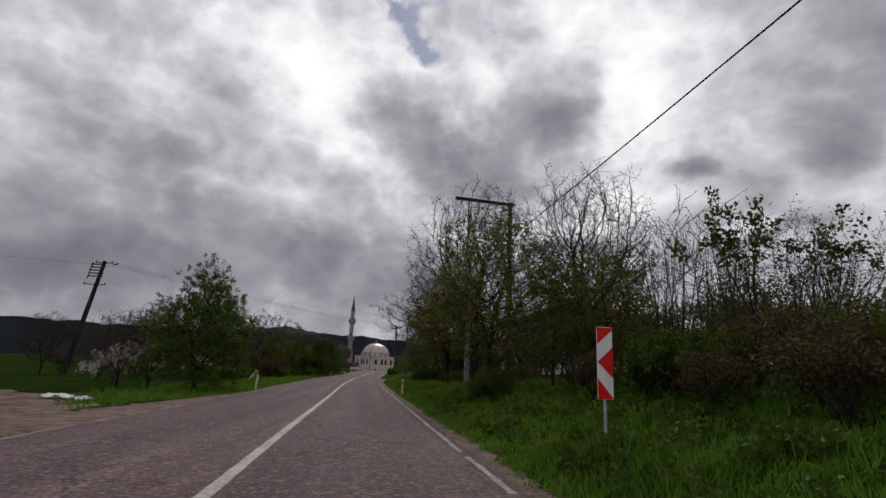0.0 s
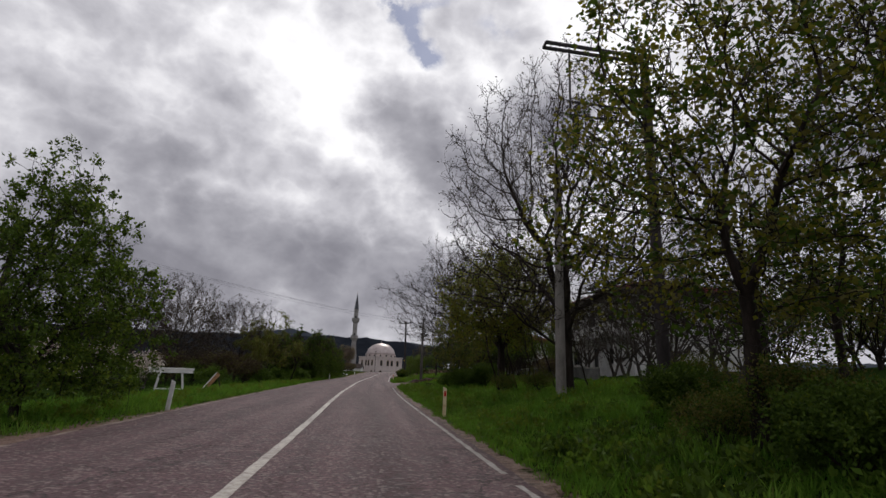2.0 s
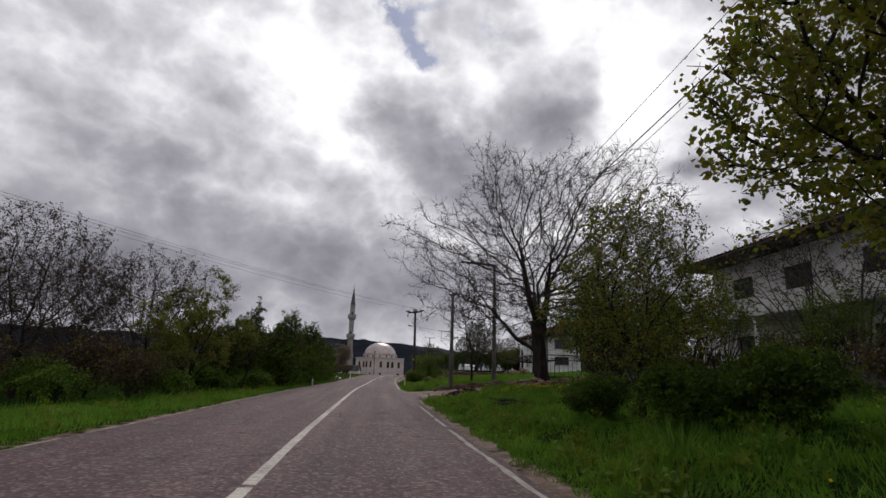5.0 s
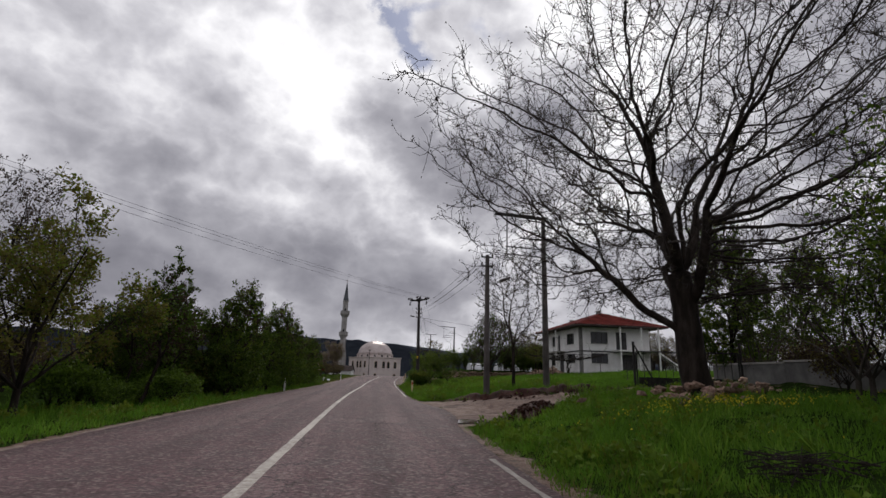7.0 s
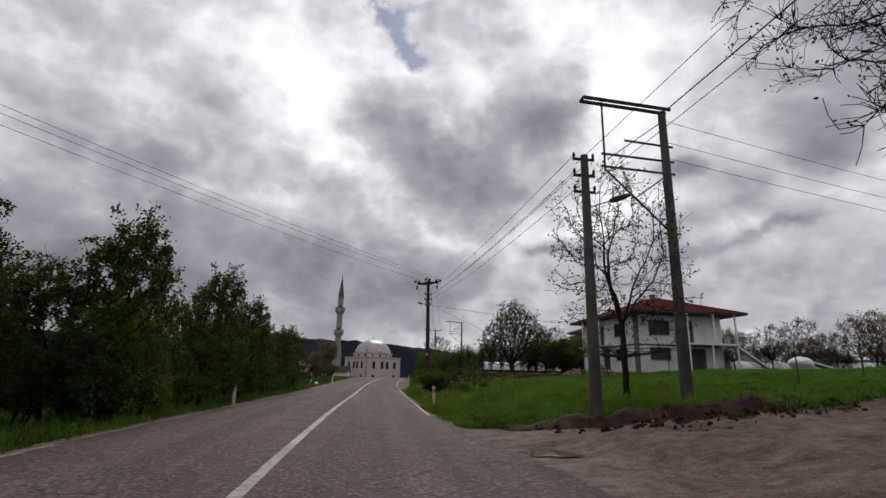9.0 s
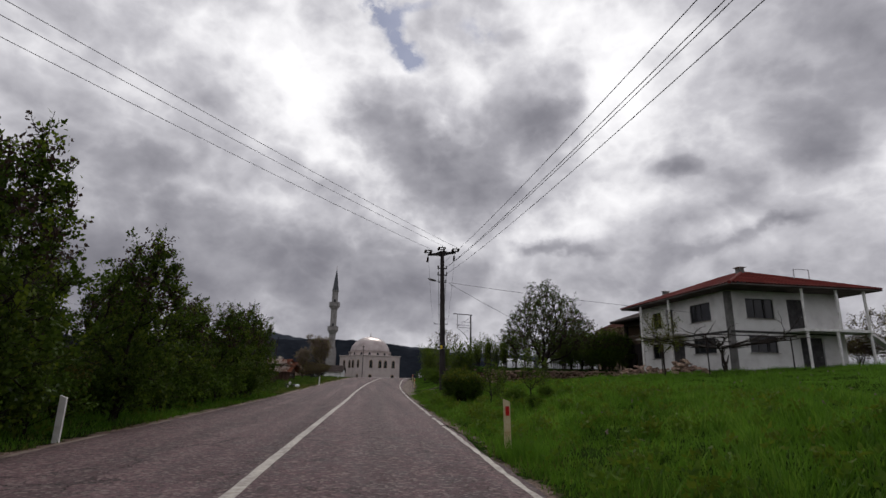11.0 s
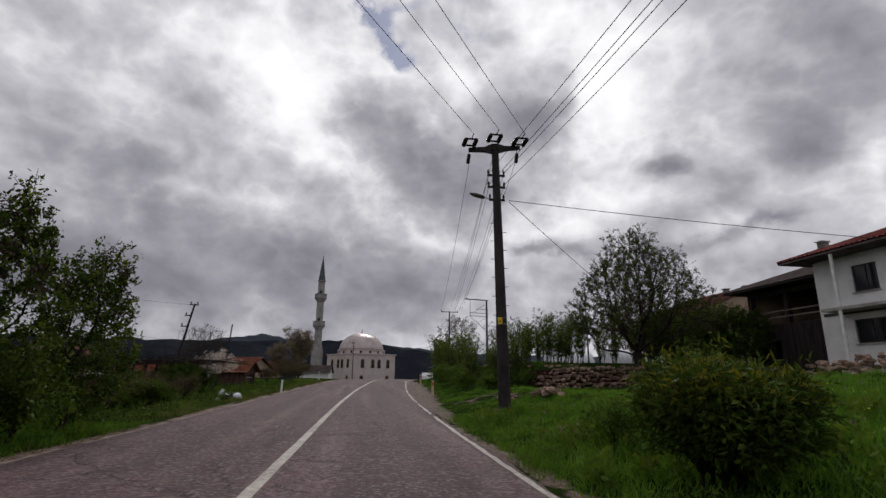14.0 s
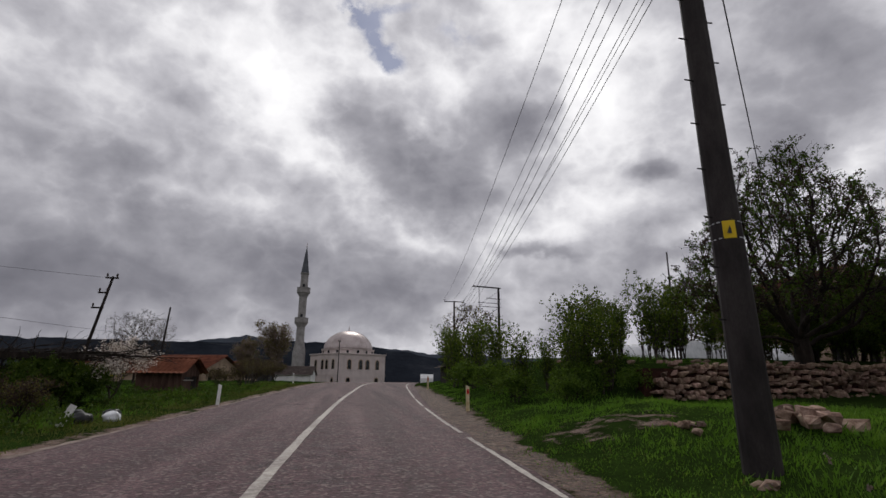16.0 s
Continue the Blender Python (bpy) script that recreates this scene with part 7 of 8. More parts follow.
part("stair_stringer", bar((LX + 0.3, -1.5, 2.75), (LX + 0.4 + 0.27 * n_steps, -1.5, 0.12), 0.5, 0.12), WHITE_PAINT, house)
# balcony on the west side
part("balcony_slab", box((-0.55, 7.1, 2.95), (1.1, 5.4, 0.14), 0, 0.01), CONCRETE, house)
for y in (5.0, 8.9):
    part("column", rod((-1.0, y, 0.1), (-1.0, y, 2.88), 0.08, 0.08, 12), WHITE_PAINT, house)
    part("column", rod((-1.0, y, 3.02), (-1.0, y, TOPZ), 0.08, 0.08, 12), WHITE_PAINT, house)
hip_roof(house, -1.2, LX + 1.4, -1.9, LY + 0.9, TOPZ + 0.14, 1.95, TILE_RED, "y")
ch = part("chimney", box((3.9, 3.3, TOPZ + 1.45), (0.42, 0.42, 1.7), 0, 0.02), BLOCKS, house, "bare block chimney")
part("chimney_cap", box((3.9, 3.3, TOPZ + 2.36), (0.62, 0.62, 0.06)), CONCRETE, ch)
part("roof_rail", add_bar(add_bar(bar((6.2, 1.0, TOPZ + 1.2), (6.2, 1.0, TOPZ + 1.9), 0.04, 0.04), (6.2, 1.0, TOPZ + 1.9), (7.4, 1.0, TOPZ + 1.9), 0.04, 0.04), (7.4, 1.0, TOPZ + 0.9), (7.4, 1.0, TOPZ + 1.9), 0.04, 0.04), STEEL, house, "steel rail on the roof")

# trained vine before the house
vine = thing("trained_vine", foot(21.7, 100.6), "old dark vine trained flat on a low frame", "vine")
rv = random.Random(4)
pieces = []
p0s, p1s, ra, rb = [], [], [], []


def limb(p, d, r, length, n):
    for i in range(n):
        d2 = (d + Vector((rv.uniform(-0.3, 0.3), rv.uniform(-0.3, 0.3), rv.uniform(-0.18, 0.12)))).normalized()
        q = p + d2 * (length / n)
        p0s.append(tuple(p)); p1s.append(tuple(q)); ra.append(r * (1 - 0.6 * i / n)); rb.append(r * (1 - 0.6 * (i + 1) / n))
        if r > 0.02 and rv.random() < 0.7:
            limb(q, (d + Vector((rv.uniform(-0.8, 0.8), rv.uniform(-0.8, 0.8), rv.uniform(-0.1, 0.2)))).normalized(), r * 0.45, length * 0.4, 4)
        p = q
    return p


top = limb(Vector((0, 0, -0.2)), Vector((0, 0, 1)), 0.14, 1.7, 5)
for az in range(0, 360, 30):
    reach = 3.6 if abs(math.sin(radians(az))) > 0.7 or abs(math.cos(radians(az))) > 0.8 else 2.4
    limb(top, Vector((math.cos(radians(az)), math.sin(radians(az)), 0.16)), 0.06, reach, 9)
part("vine_wood", np_mesh("vine_wood", *tube_arrays(np.array(p0s), np.array(p1s), np.array(ra), np.array(rb), 5)), BARK, vine)
for sx in (-2.6, 2.6):
    for sy in (-2.2, 2.2):
        part("frame_post", rod((sx, sy, -0.2), (sx, sy, 2.0), 0.035, 0.035, 6), WOOD_POLE, vine)
for sy in (-2.2, 2.2):
    part("frame_rail", rod((-3.0, sy, 2.0), (3.0, sy, 2.02), 0.03, 0.03, 6), WOOD_POLE, vine)

# ---------------------------------------------------------------- neighbouring houses
second = thing("white_house", (19.2, 46.5, ground_at(19.2, 55) - 0.15), "white rendered house with a balcony and a red tiled roof", "house")
o2 = [(1.5, 3.0, 3.9, 5.2), (5.0, 6.6, 3.9, 5.2), (9.0, 10.4, 3.9, 5.2), (1.5, 3.0, 1.0, 2.2), (6.0, 7.0, 0.2, 2.3), (9.0, 10.4, 1.0, 2.2)]
mw = pose(0, 13.0, 0, 0, 0, -90)
part("wall", pierced_wall(13.0, 6.0, 0.25, o2), WALL_WHITE, second).matrix_local = mw
part("wall", pierced_wall(8.7, 6.0, 0.25, [(2, 3.4, 3.9, 5.2)]), WALL_WHITE, second).matrix_local = pose(0.26, 0, 0)
part("wall", pierced_wall(8.7, 6.0, 0.25, [(2, 3.4, 3.9, 5.2), (6, 7.2, 1.0, 2.2)]), WALL_WHITE, second).matrix_local = pose(8.96, 13.0, 0, 0, 0, 180)
part("wall", pierced_wall(12.4, 6.0, 0.25, []), WALL_WHITE, second).matrix_local = pose(9.0, 0.3, 0, 0, 0, 90)
for o in (o2[0], o2[1], o2[2], o2[3], o2[5]):
    fit_window(second, mw, o, 2)
d = part("door", box((6.5, 0.14, 1.25), (1.0, 0.06, 2.1)), TRIM_DARK, second)
d.matrix_local = mw
part("balcony_slab", box((-0.7, 6.5, 3.0), (1.4, 12.6, 0.18), 0, 0.01), WHITE_PAINT, second)
part("parapet", box((-1.34, 6.5, 3.45), (0.10, 12.6, 0.7), 0, 0.01), WHITE_PAINT, second)
for y in (0.4, 4.4, 8.6, 12.6):
    part("column", rod((-1.25, y, 0), (-1.25, y, 2.9), 0.1, 0.1, 12), WHITE_PAINT, second)
hip_roof(second, -1.6, 10.4, -1.2, 14.2, 6.2, 1.9, TILE_RED, "y", pitch=0.3)

third = thing("old_house", (26.7, 115.0, 2.2), "old house with an open dark veranda and a brown roof", "house")
o3 = [(1.0, 2.4, 3.0, 4.3), (3.4, 4.8, 3.0, 4.3), (6.0, 9.5, 2.9, 4.7), (1.2, 2.4, 0.7, 1.9), (4.0, 5.0, 0.1, 2.0)]
part("wall", pierced_wall(11.0, 5.0, 0.3, o3), WOOD_POLE, third).matrix_local = pose(0, 0, 0)
part("wall", pierced_wall(8.4, 5.0, 0.3, [(0.4, 3.9, 2.9, 4.7), (4.2, 8.0, 2.9, 4.7), (2.0, 3.0, 0.8, 1.9)]), WOOD_POLE, third).matrix_local = pose(0, 8.7, 0, 0, 0, -90)
part("wall", pierced_wall(8.4, 5.0, 0.3, []), WALL_OCHRE, third).matrix_local = pose(11.0, 0.31, 0, 0, 0, 90)
part("wall", pierced_wall(10.4, 5.0, 0.3, []), WALL_OCHRE, third).matrix_local = pose(10.7, 9.0, 0, 0, 0, 180)
for o in (o3[0], o3[1], o3[3]):
    fit_window(third, pose(0, 0, 0), o, 2)
part("floor", box((5.5, 4.5, 2.7), (10.3, 8.3, 0.2)), WOOD_POLE, third)
for z in (3.3, 3.65):
    part("veranda_rail", bar((-0.08, 0.6, z), (-0.08, 8.4, z), 0.06, 0.08), WOOD_GREY, third)
hip_roof(third, -1.0, 12.2, -0.6, 10.0, 5.2, 1.9, TILE_BROWN, "x", WOOD_POLE, 0.3)
third.scale = (1.0, 0.74, 1.0)
c3 = part("chimney", box((2.5, 3.5, 7.2), (0.5, 0.5, 1.2), 0, 0.02), BLOCKS, third)
part("chimney_cap", box((2.5, 3.5, 7.84), (0.65, 0.65, 0.07)), CONCRETE, c3)


def cottage(at, turn, lx, ly, tall, rise, roof, wall, label, chimney=True, shed=False):
    t = thing("shed" if shed else "cottage", at, label, "shed" if shed else "house", "village houses", turn)
    o = [(lx * 0.15, lx * 0.15 + 0.9, 0.9, min(tall - 0.3, 1.9)), (lx * 0.55, lx * 0.55 + 0.9, 0.1, min(tall - 0.25, 2.0))]
    part("wall", pierced_wall(lx, tall, 0.25, o), wall, t)
    part("wall", pierced_wall(lx, tall, 0.25, []), wall, t).matrix_local = pose(lx, ly, 0, 0, 0, 180)
    for m in (pose(0, ly - 0.26, 0, 0, 0, -90), pose(lx, 0.26, 0, 0, 0, 90)):
        part("wall", pierced_wall(ly - 0.52, tall, 0.25, []), wall, t).matrix_local = m
    for y0, y1 in ((0.004, 0.22), (ly - 0.22, ly - 0.004)):
        part("gable", prism([(0, tall + 0.004), (lx, tall + 0.004), (lx / 2, tall + rise - 0.1)], y0, y1), wall, t)
    fit_window(t, pose(0, 0, 0), o[0], 2, curtain=False)
    part("door", box(((o[1][0] + o[1][1]) / 2, 0.12, (o[1][2] + o[1][3]) / 2), (0.9, 0.05, o[1][3] - o[1][2])), WOOD_POLE, t, "dark plank door")
    gable_roof(t, -0.45, lx + 0.45, -0.4, ly + 0.4, tall - 0.12, rise + 0.15, roof)
    if chimney:
        c = part("chimney", box((lx * 0.65, ly * 0.5, tall + rise), (0.5, 0.5, 1.4), 0, 0.02), BLOCKS, t)
        part("chimney_cap", box((lx * 0.65, ly * 0.5, tall + rise + 0.74), (0.7, 0.7, 0.07)), CONCRETE_DARK, c)
    return t


cottage((-7.7, 136.6, 0.75), 80, 2.3, 2.6, 1.35, 0.75, TILE_ORANGE, WOOD_RUST, "small weathered plank hut with an orange tiled roof", False, True)
cottage((-20.9, 127.8, 0.65), 12, 5.4, 6.0, 2.1, 1.2, TILE_RUST, WALL_OCHRE, "low cottage with a rusty tiled roof and a chimney")
cottage((-12.5, 161.0, 0.0), 75, 8.5, 7.0, 2.6, 1.5, TILE_ORANGE, WALL_OCHRE, "low ochre cottage with an orange tiled roof", False)
cottage((-13.0, 186.0, -0.8), 80, 7.5, 8.0, 3.2, 1.8, TILE_ORANGE, WALL_OCHRE, "village house with an orange roof near the minaret", False)
cottage((-21.0, 176.0, -0.6), 70, 8.0, 8.0, 3.0, 1.7, TILE_ORANGE, WALL_OCHRE, "village house with a faded orange roof", False)
cottage((-18.5, 150.5, 0.0), 85, 5.5, 5.0, 2.2, 1.1, TILE_ORANGE, WALL_OCHRE, "low outbuilding with orange tiles", False, True)
cottage((-4.4, 212.0, -1.8), 85, 7.0, 7.0, 4.4, 1.6, TILE_BROWN, WALL_WHITE, "pale village house beside the mosque", False)
far_house = cottage((36.4, 137.0, 2.6), 0, 9.0, 11.0, 6.4, 2.0, TILE_RUST, WALL_OCHRE, "tall house with a dull red roof behind the old house")
part("chimney", box((5.9, 2.6, 8.3), (0.55, 0.55, 1.5), 0, 0.02), BLOCKS, far_house)
cottage((9.6, 145.5, 0.95), 0, 2.6, 2.4, 1.9, 0.5, TILE_BROWN, WOOD_POLE, "small dark red shed by the road", False, True)

# ---------------------------------------------------------------- mosque and minaret
U, V = Vector((0.85, 0.53, 0)).normalized(), Vector((-0.53, 0.85, 0)).normalized()
mosque = thing("mosque", (0.9, 228.0, -2.6), "pale rendered village mosque with arched windows and a metal dome", "mosque", turn=math.degrees(math.atan2(U.y, U.x)))
SIDE, MT = 13.4, 10.2


def arch_outline(w, h, n=8):
    pts = [(-w / 2, 0), (w / 2, 0)]
    for k in range(n + 1):
        a = math.pi * k / n
        pts.append((w / 2 * math.cos(a), h - w / 2 + w / 2 * math.sin(a)))
    return pts


part("body", box((SIDE / 2, SIDE / 2, MT / 2), (SIDE, SIDE, MT), 0, 0.03), WALL_STONE, mosque)
part("cornice", box((SIDE / 2, SIDE / 2, MT + 0.12), (SIDE + 0.5, SIDE + 0.5, 0.24), 0, 0.05), WALL_STONE, mosque)
part("string_course", box((SIDE / 2, SIDE / 2, MT * 0.52), (SIDE + 0.14, SIDE + 0.14, 0.16)), WALL_STONE, mosque)
for face in (pose(0, 0, 0), pose(0, SIDE, 0, 0, 0, -90)):
    for z, h, spots in ((MT - 3.4, 2.2, (2.9, 6.1, 8.1, 11.0)), (MT - 7.5, 2.1, (2.7, 10.8))):
        for x in spots:
            wd = part("window", prism(arch_outline(1.3, h + 0.2), -0.06, 0.0), WALL_OCHRE, mosque, "brownish window surround")
            wd.matrix_local = face @ Matrix.Translation((x, -0.004, z - 0.1))
            part("pane", prism(arch_outline(0.9, h), -0.075, -0.062), PANE, wd, "dark arched glass")
            part("glazing_bar", add_box(box((0, -0.085, h / 2), (0.05, 0.02, h - 0.1)), (0, -0.085, h * 0.5), (0.86, 0.02, 0.05)), TRIM_DARK, wd)
drum = part("drum", lathe([(6.5, MT + 0.2), (6.5, MT + 1.1), (6.68, MT + 1.15), (6.68, MT + 1.35), (6.0, MT + 1.36)], 16), WALL_STONE, mosque)
drum.matrix_local = Matrix.Translation((SIDE / 2, SIDE / 2, 0))
for k in range(16):
    a = 2 * math.pi * (k + 0.5) / 16
    o = part("drum_window", prism(arch_outline(0.6, 0.7), -0.04, 0.0), PANE, drum)
    o.matrix_local = pose(6.42 * math.cos(a), 6.42 * math.sin(a), MT + 0.32, 0, 0, math.degrees(a) + 90)
D0 = MT + 1.3
dome = part("dome", lathe([(6.05 * math.cos(radians(a)), D0 + 4.7 * math.sin(radians(a))) for a in range(0, 90, 5)] + [(0.05, D0 + 4.7)], 48), LEAD, mosque, "smooth metal-clad dome", smooth=True)
dome.matrix_local = Matrix.Translation((SIDE / 2, SIDE / 2, 0))
arc = np.array([[6.07 * math.cos(radians(a)), 0, D0 + 4.72 * math.sin(radians(a))] for a in range(0, 89, 8)])
for k in range(24):
    q = math.pi * k / 12
    turn_ = np.array([[math.cos(q), math.sin(q), 0], [-math.sin(q), math.cos(q), 0], [0, 0, 1]])
    part("seam", np_mesh("seam", *bent_tube(arc @ turn_, np.full(len(arc), 0.035), 5)), LEAD, dome)
part("finial", lathe([(0.08, D0 + 4.6), (0.1, D0 + 4.9), (0.22, D0 + 5.1), (0.06, D0 + 5.35), (0.14, D0 + 5.55), (0.03, D0 + 5.8), (0.02, D0 + 6.3)], 10), LEAD, dome)
porch = part("porch_roof", box((SIDE * 0.3, -1.5, 3.6), (6.0, 3.0, 0.25), 0, 0.03), TRIM_DARK, mosque, "dark porch roof")
for k in range(4):
    part("porch_post", rod((SIDE * 0.3 - 2.7 + 1.8 * k, -2.8, 0), (SIDE * 0.3 - 2.7 + 1.8 * k, -2.8, 3.5), 0.12, 0.12, 10), WALL_STONE, porch)

minaret = thing("minaret", (-8.6, 233.0, -2.6), "slender grey stone minaret with two balconies and a pointed cap", "minaret")
B = 2.6
part("base", lathe([(1.5, -0.5), (1.5, 8.0 + B), (1.4, 8.6 + B), (1.05, 10.5 + B)], 8), MINARET_STONE, minaret)
part("shaft", lathe([(1.02, 10.4 + B), (0.95, 14.0 + B), (0.92, 26.0 + B), (0.86, 27.2 + B)], 16), MINARET_STONE, minaret)
for z in (15.2, 22.6):
    b = part("balcony", lathe([(0.95, z - 1.3 + B), (1.15, z - 0.9 + B), (1.25, z - 0.85 + B), (1.45, z - 0.4 + B), (1.6, z - 0.3 + B), (1.62, z - 0.1 + B), (0.9, z - 0.1 + B)], 16), MINARET_STONE, minaret, "corbelled stone balcony")
    part("parapet", lathe([(1.50, z - 0.1 + B), (1.60, z - 0.1 + B), (1.60, z + 0.85 + B), (1.66, z + 0.9 + B), (1.66, z + 1.0 + B), (1.50, z + 1.0 + B)], 16), MINARET_STONE, b)
    part("doorway", prism(arch_outline(0.6, 1.9), -0.97, -0.93), PANE, b).matrix_local = Matrix.Translation((0, 0, z + B))
part("collar", lathe([(0.9, 26.9 + B), (1.05, 27.1 + B), (1.05, 27.3 + B), (0.9, 27.35 + B)], 16), MINARET_STONE, minaret)
cap = part("cap", lathe([(0.98, 27.3 + B), (0.7, 29.3 + B), (0.4, 31.6 + B), (0.12, 33.6 + B), (0.04, 34.0 + B)], 16), CONE_GREY, minaret, "dark pointed metal cap")
part("finial", lathe([(0.05, 33.9 + B), (0.16, 34.2 + B), (0.05, 34.5 + B), (0.11, 34.7 + B), (0.02, 35.2 + B)], 8), LEAD, cap)

# ---------------------------------------------------------------- garden walls, gate, rubble
block_wall = thing("block_wall", (15.4, 44.0, 0), "long grey rendered concrete-block garden wall", "wall")
for k in range(12):
    y = 2.0 * k
    z = ground_at(15.4, 45 + y)
    part("wall_panel", box((0, y + 1.0, z + 0.22), (0.2, 1.98, 1.05), 0, 0.015), BLOCKS, block_wall)
    part("coping", box((0, y + 1.0, z + 0.785), (0.28, 1.99, 0.07), 0, 0.01), CONCRETE, block_wall)

gate = thing("field_gate", foot(11.2, 67.2), "dark steel mesh field gate standing open", "gate", turn=-14)
for x in (0.0, 4.2):
    part("gate_post", rod((x, 0, -0.3), (x, 0, 1.95), 0.05, 0.05, 10), STEEL_DARK, gate)
leafm = part("gate_frame", add_bar(add_bar(add_bar(bar((0.1, 0, 0.15), (4.1, 0, 0.15), 0.05, 0.05), (0.1, 0, 1.55), (4.1, 0, 1.55), 0.05, 0.05), (0.1, 0, 0.15), (0.1, 0, 1.55), 0.05, 0.05), (4.1, 0, 0.15), (4.1, 0, 1.55), 0.05, 0.05), STEEL_DARK, gate)
for k in range(1, 14):
    part("gate_bar", bar((0.1 + 4.0 * k / 14, 0, 0.15), (0.1 + 4.0 * k / 14, 0, 1.55), 0.022, 0.022), STEEL_DARK, leafm)
part("lower_panel", box((2.1, 0.0, 0.34), (3.9, 0.02, 0.36)), STEEL_DARK, leafm)
part("prop", bar((0.05, 0.02, 1.8), (0.9, 0.02, 0.05), 0.05, 0.05), STEEL_DARK, gate)

wire_fence = thing("wire_fence", (0, 0, 0), "thin steel posts with wire round the field", "fence")
for k in range(9):
    x, y = 16 + 4.5 * k, 77 + 1.6 * k
    part("fence_post", rod((x, y, ground_at(x, y) - 0.3), (x, y, ground_at(x, y) + 1.25), 0.025, 0.025, 6), STEEL_DARK, wire_fence)
for h in (0.5, 0.85, 1.15):
    pts = np.array([[16 + 4.5 * k, 77 + 1.6 * k, ground_at(16 + 4.5 * k, 77 + 1.6 * k) + h] for k in range(9)])
    part("fence_wire", np_mesh("fence_wire", *tube_arrays(pts[:-1], pts[1:], np.full(8, 0.004), np.full(8, 0.004), 4)), STEEL_DARK, wire_fence)


def hull_shape(name, seed, points, material, flat=0.8, blunt=1.0):
    """An angular lump: the hull round scattered points."""
    r = random.Random(seed)
    bm = bmesh.new()
    for k in range(points):
        z = r.uniform(-1, 1)
        a = r.uniform(0, 2 * math.pi)
        q = math.sqrt(1 - z * z)
        c = Vector((q * math.cos(a), q * math.sin(a), z))
        c = Vector([math.copysign(abs(e) ** blunt, e) for e in c])
        bm.verts.new(Vector((c.x, c.y * 0.9, c.z * flat)) * 0.55 * r.uniform(0.85, 1.1))
    out = bmesh.ops.convex_hull(bm, input=list(bm.verts))
    bmesh.ops.delete(bm, geom=[v for v in out["geom_interior"] if isinstance(v, bmesh.types.BMVert)], context="VERTS")
    me = bpy.data.meshes.new(name)
    bm.to_mesh(me)
    bm.free()
    me.materials.append(material)
    return me


def stone_shapes(count, seed):
    """A few uneven stones to share."""
    return [hull_shape("stone", seed + k, 15, STONE, 0.8, 0.55) for k in range(count)]


SHAPES = stone_shapes(14, 40)


def put_stone(parent, x, y, z, sx, sy, sz, r):
    ob = new("stone", SHAPES[r.randrange(len(SHAPES))])
    ob.parent = parent
    ob.matrix_local = Matrix.LocRotScale((x, y, z), Euler((r.uniform(-0.2, 0.2), r.uniform(-0.2, 0.2), r.uniform(-0.35, 0.35))), (sx, sy, sz))
    return ob


def rubble(at, length, width, tall, count, label, turn=0.0, seed=1, size=0.34):
    t = thing("rubble_pile", at, label, "stones", "rubble heaps", turn)
    r = random.Random(seed)
    for k in range(count):
        u, v = r.gauss(0, 0.42), r.gauss(0, 0.4)
        z = tall * max(0, 1 - u * u * 1.3 - v * v * 1.3) * r.uniform(0.2, 1)
        s = 0.8 * size * r.uniform(0.5, 1.3)
        put_stone(t, u * length / 1.3, v * width / 1.3, z, s * 1.25, s, s * 0.75, r)
    return t


rubble(foot(21.4, 109.0), 6.2, 2.0, 1.0, 95, "heap of pale broken stones before the house", 90, 3, 0.42)
rubble(foot(21.0, 103.6), 3.2, 1.6, 0.85, 55, "heap of pale broken stones under the vine", 90, 4, 0.40)
rubble(foot(21.6, 115.6), 6.0, 1.5, 0.5, 60, "spread heap of brownish stones", 80, 5)
rubble(foot(9.3, 60.0), 4.2, 1.8, 0.55, 56, "low heap of stones round the foot of the walnut", 20, 6, 0.30)
rubble(foot(12.6, 62.8), 3.2, 1.4, 0.4, 40, "low heap of dark field stones", 10, 7, 0.32)
rubble(foot(7.8, 113.3), 1.1, 0.6, 0.15, 7, "scattered field stones beside the pole", 30, 8, 0.38)
rubble(foot(5.95, 109.6), 0.7, 0.3, 0.05, 3, "flat reddish stones at the foot of the pole", 10, 18, 0.30)
rubble(foot(8.75, 111.6), 1.5, 0.9, 0.26, 24, "loose heap of tawny field stones in the grass", 60, 9, 0.36)
rubble(foot(14.8, 120.6), 8.0, 0.5, 0.1, 14, "loose stones fallen on top of the dry wall", 0, 10, 0.3)

# dug earth beside the track
HEAP_X, HEAP_Y, HEAP_TURN = 5.35, 63.2, radians(56)
heap = thing("earth_heap", foot(HEAP_X, HEAP_Y), "heap of dark freshly dug clods beside the track", "earth")


def on_heap(u, v, lift):
    """A place on the heap, which follows the ground under it."""
    u, v = np.asarray(u, float), np.asarray(v, float)
    dx, dy = u * math.cos(HEAP_TURN) - v * math.sin(HEAP_TURN), u * math.sin(HEAP_TURN) + v * math.cos(HEAP_TURN)
    z = land_z(HEAP_X + dx, HEAP_Y + dy) - ground_at(HEAP_X, HEAP_Y) + lift
    return dx, dy, z


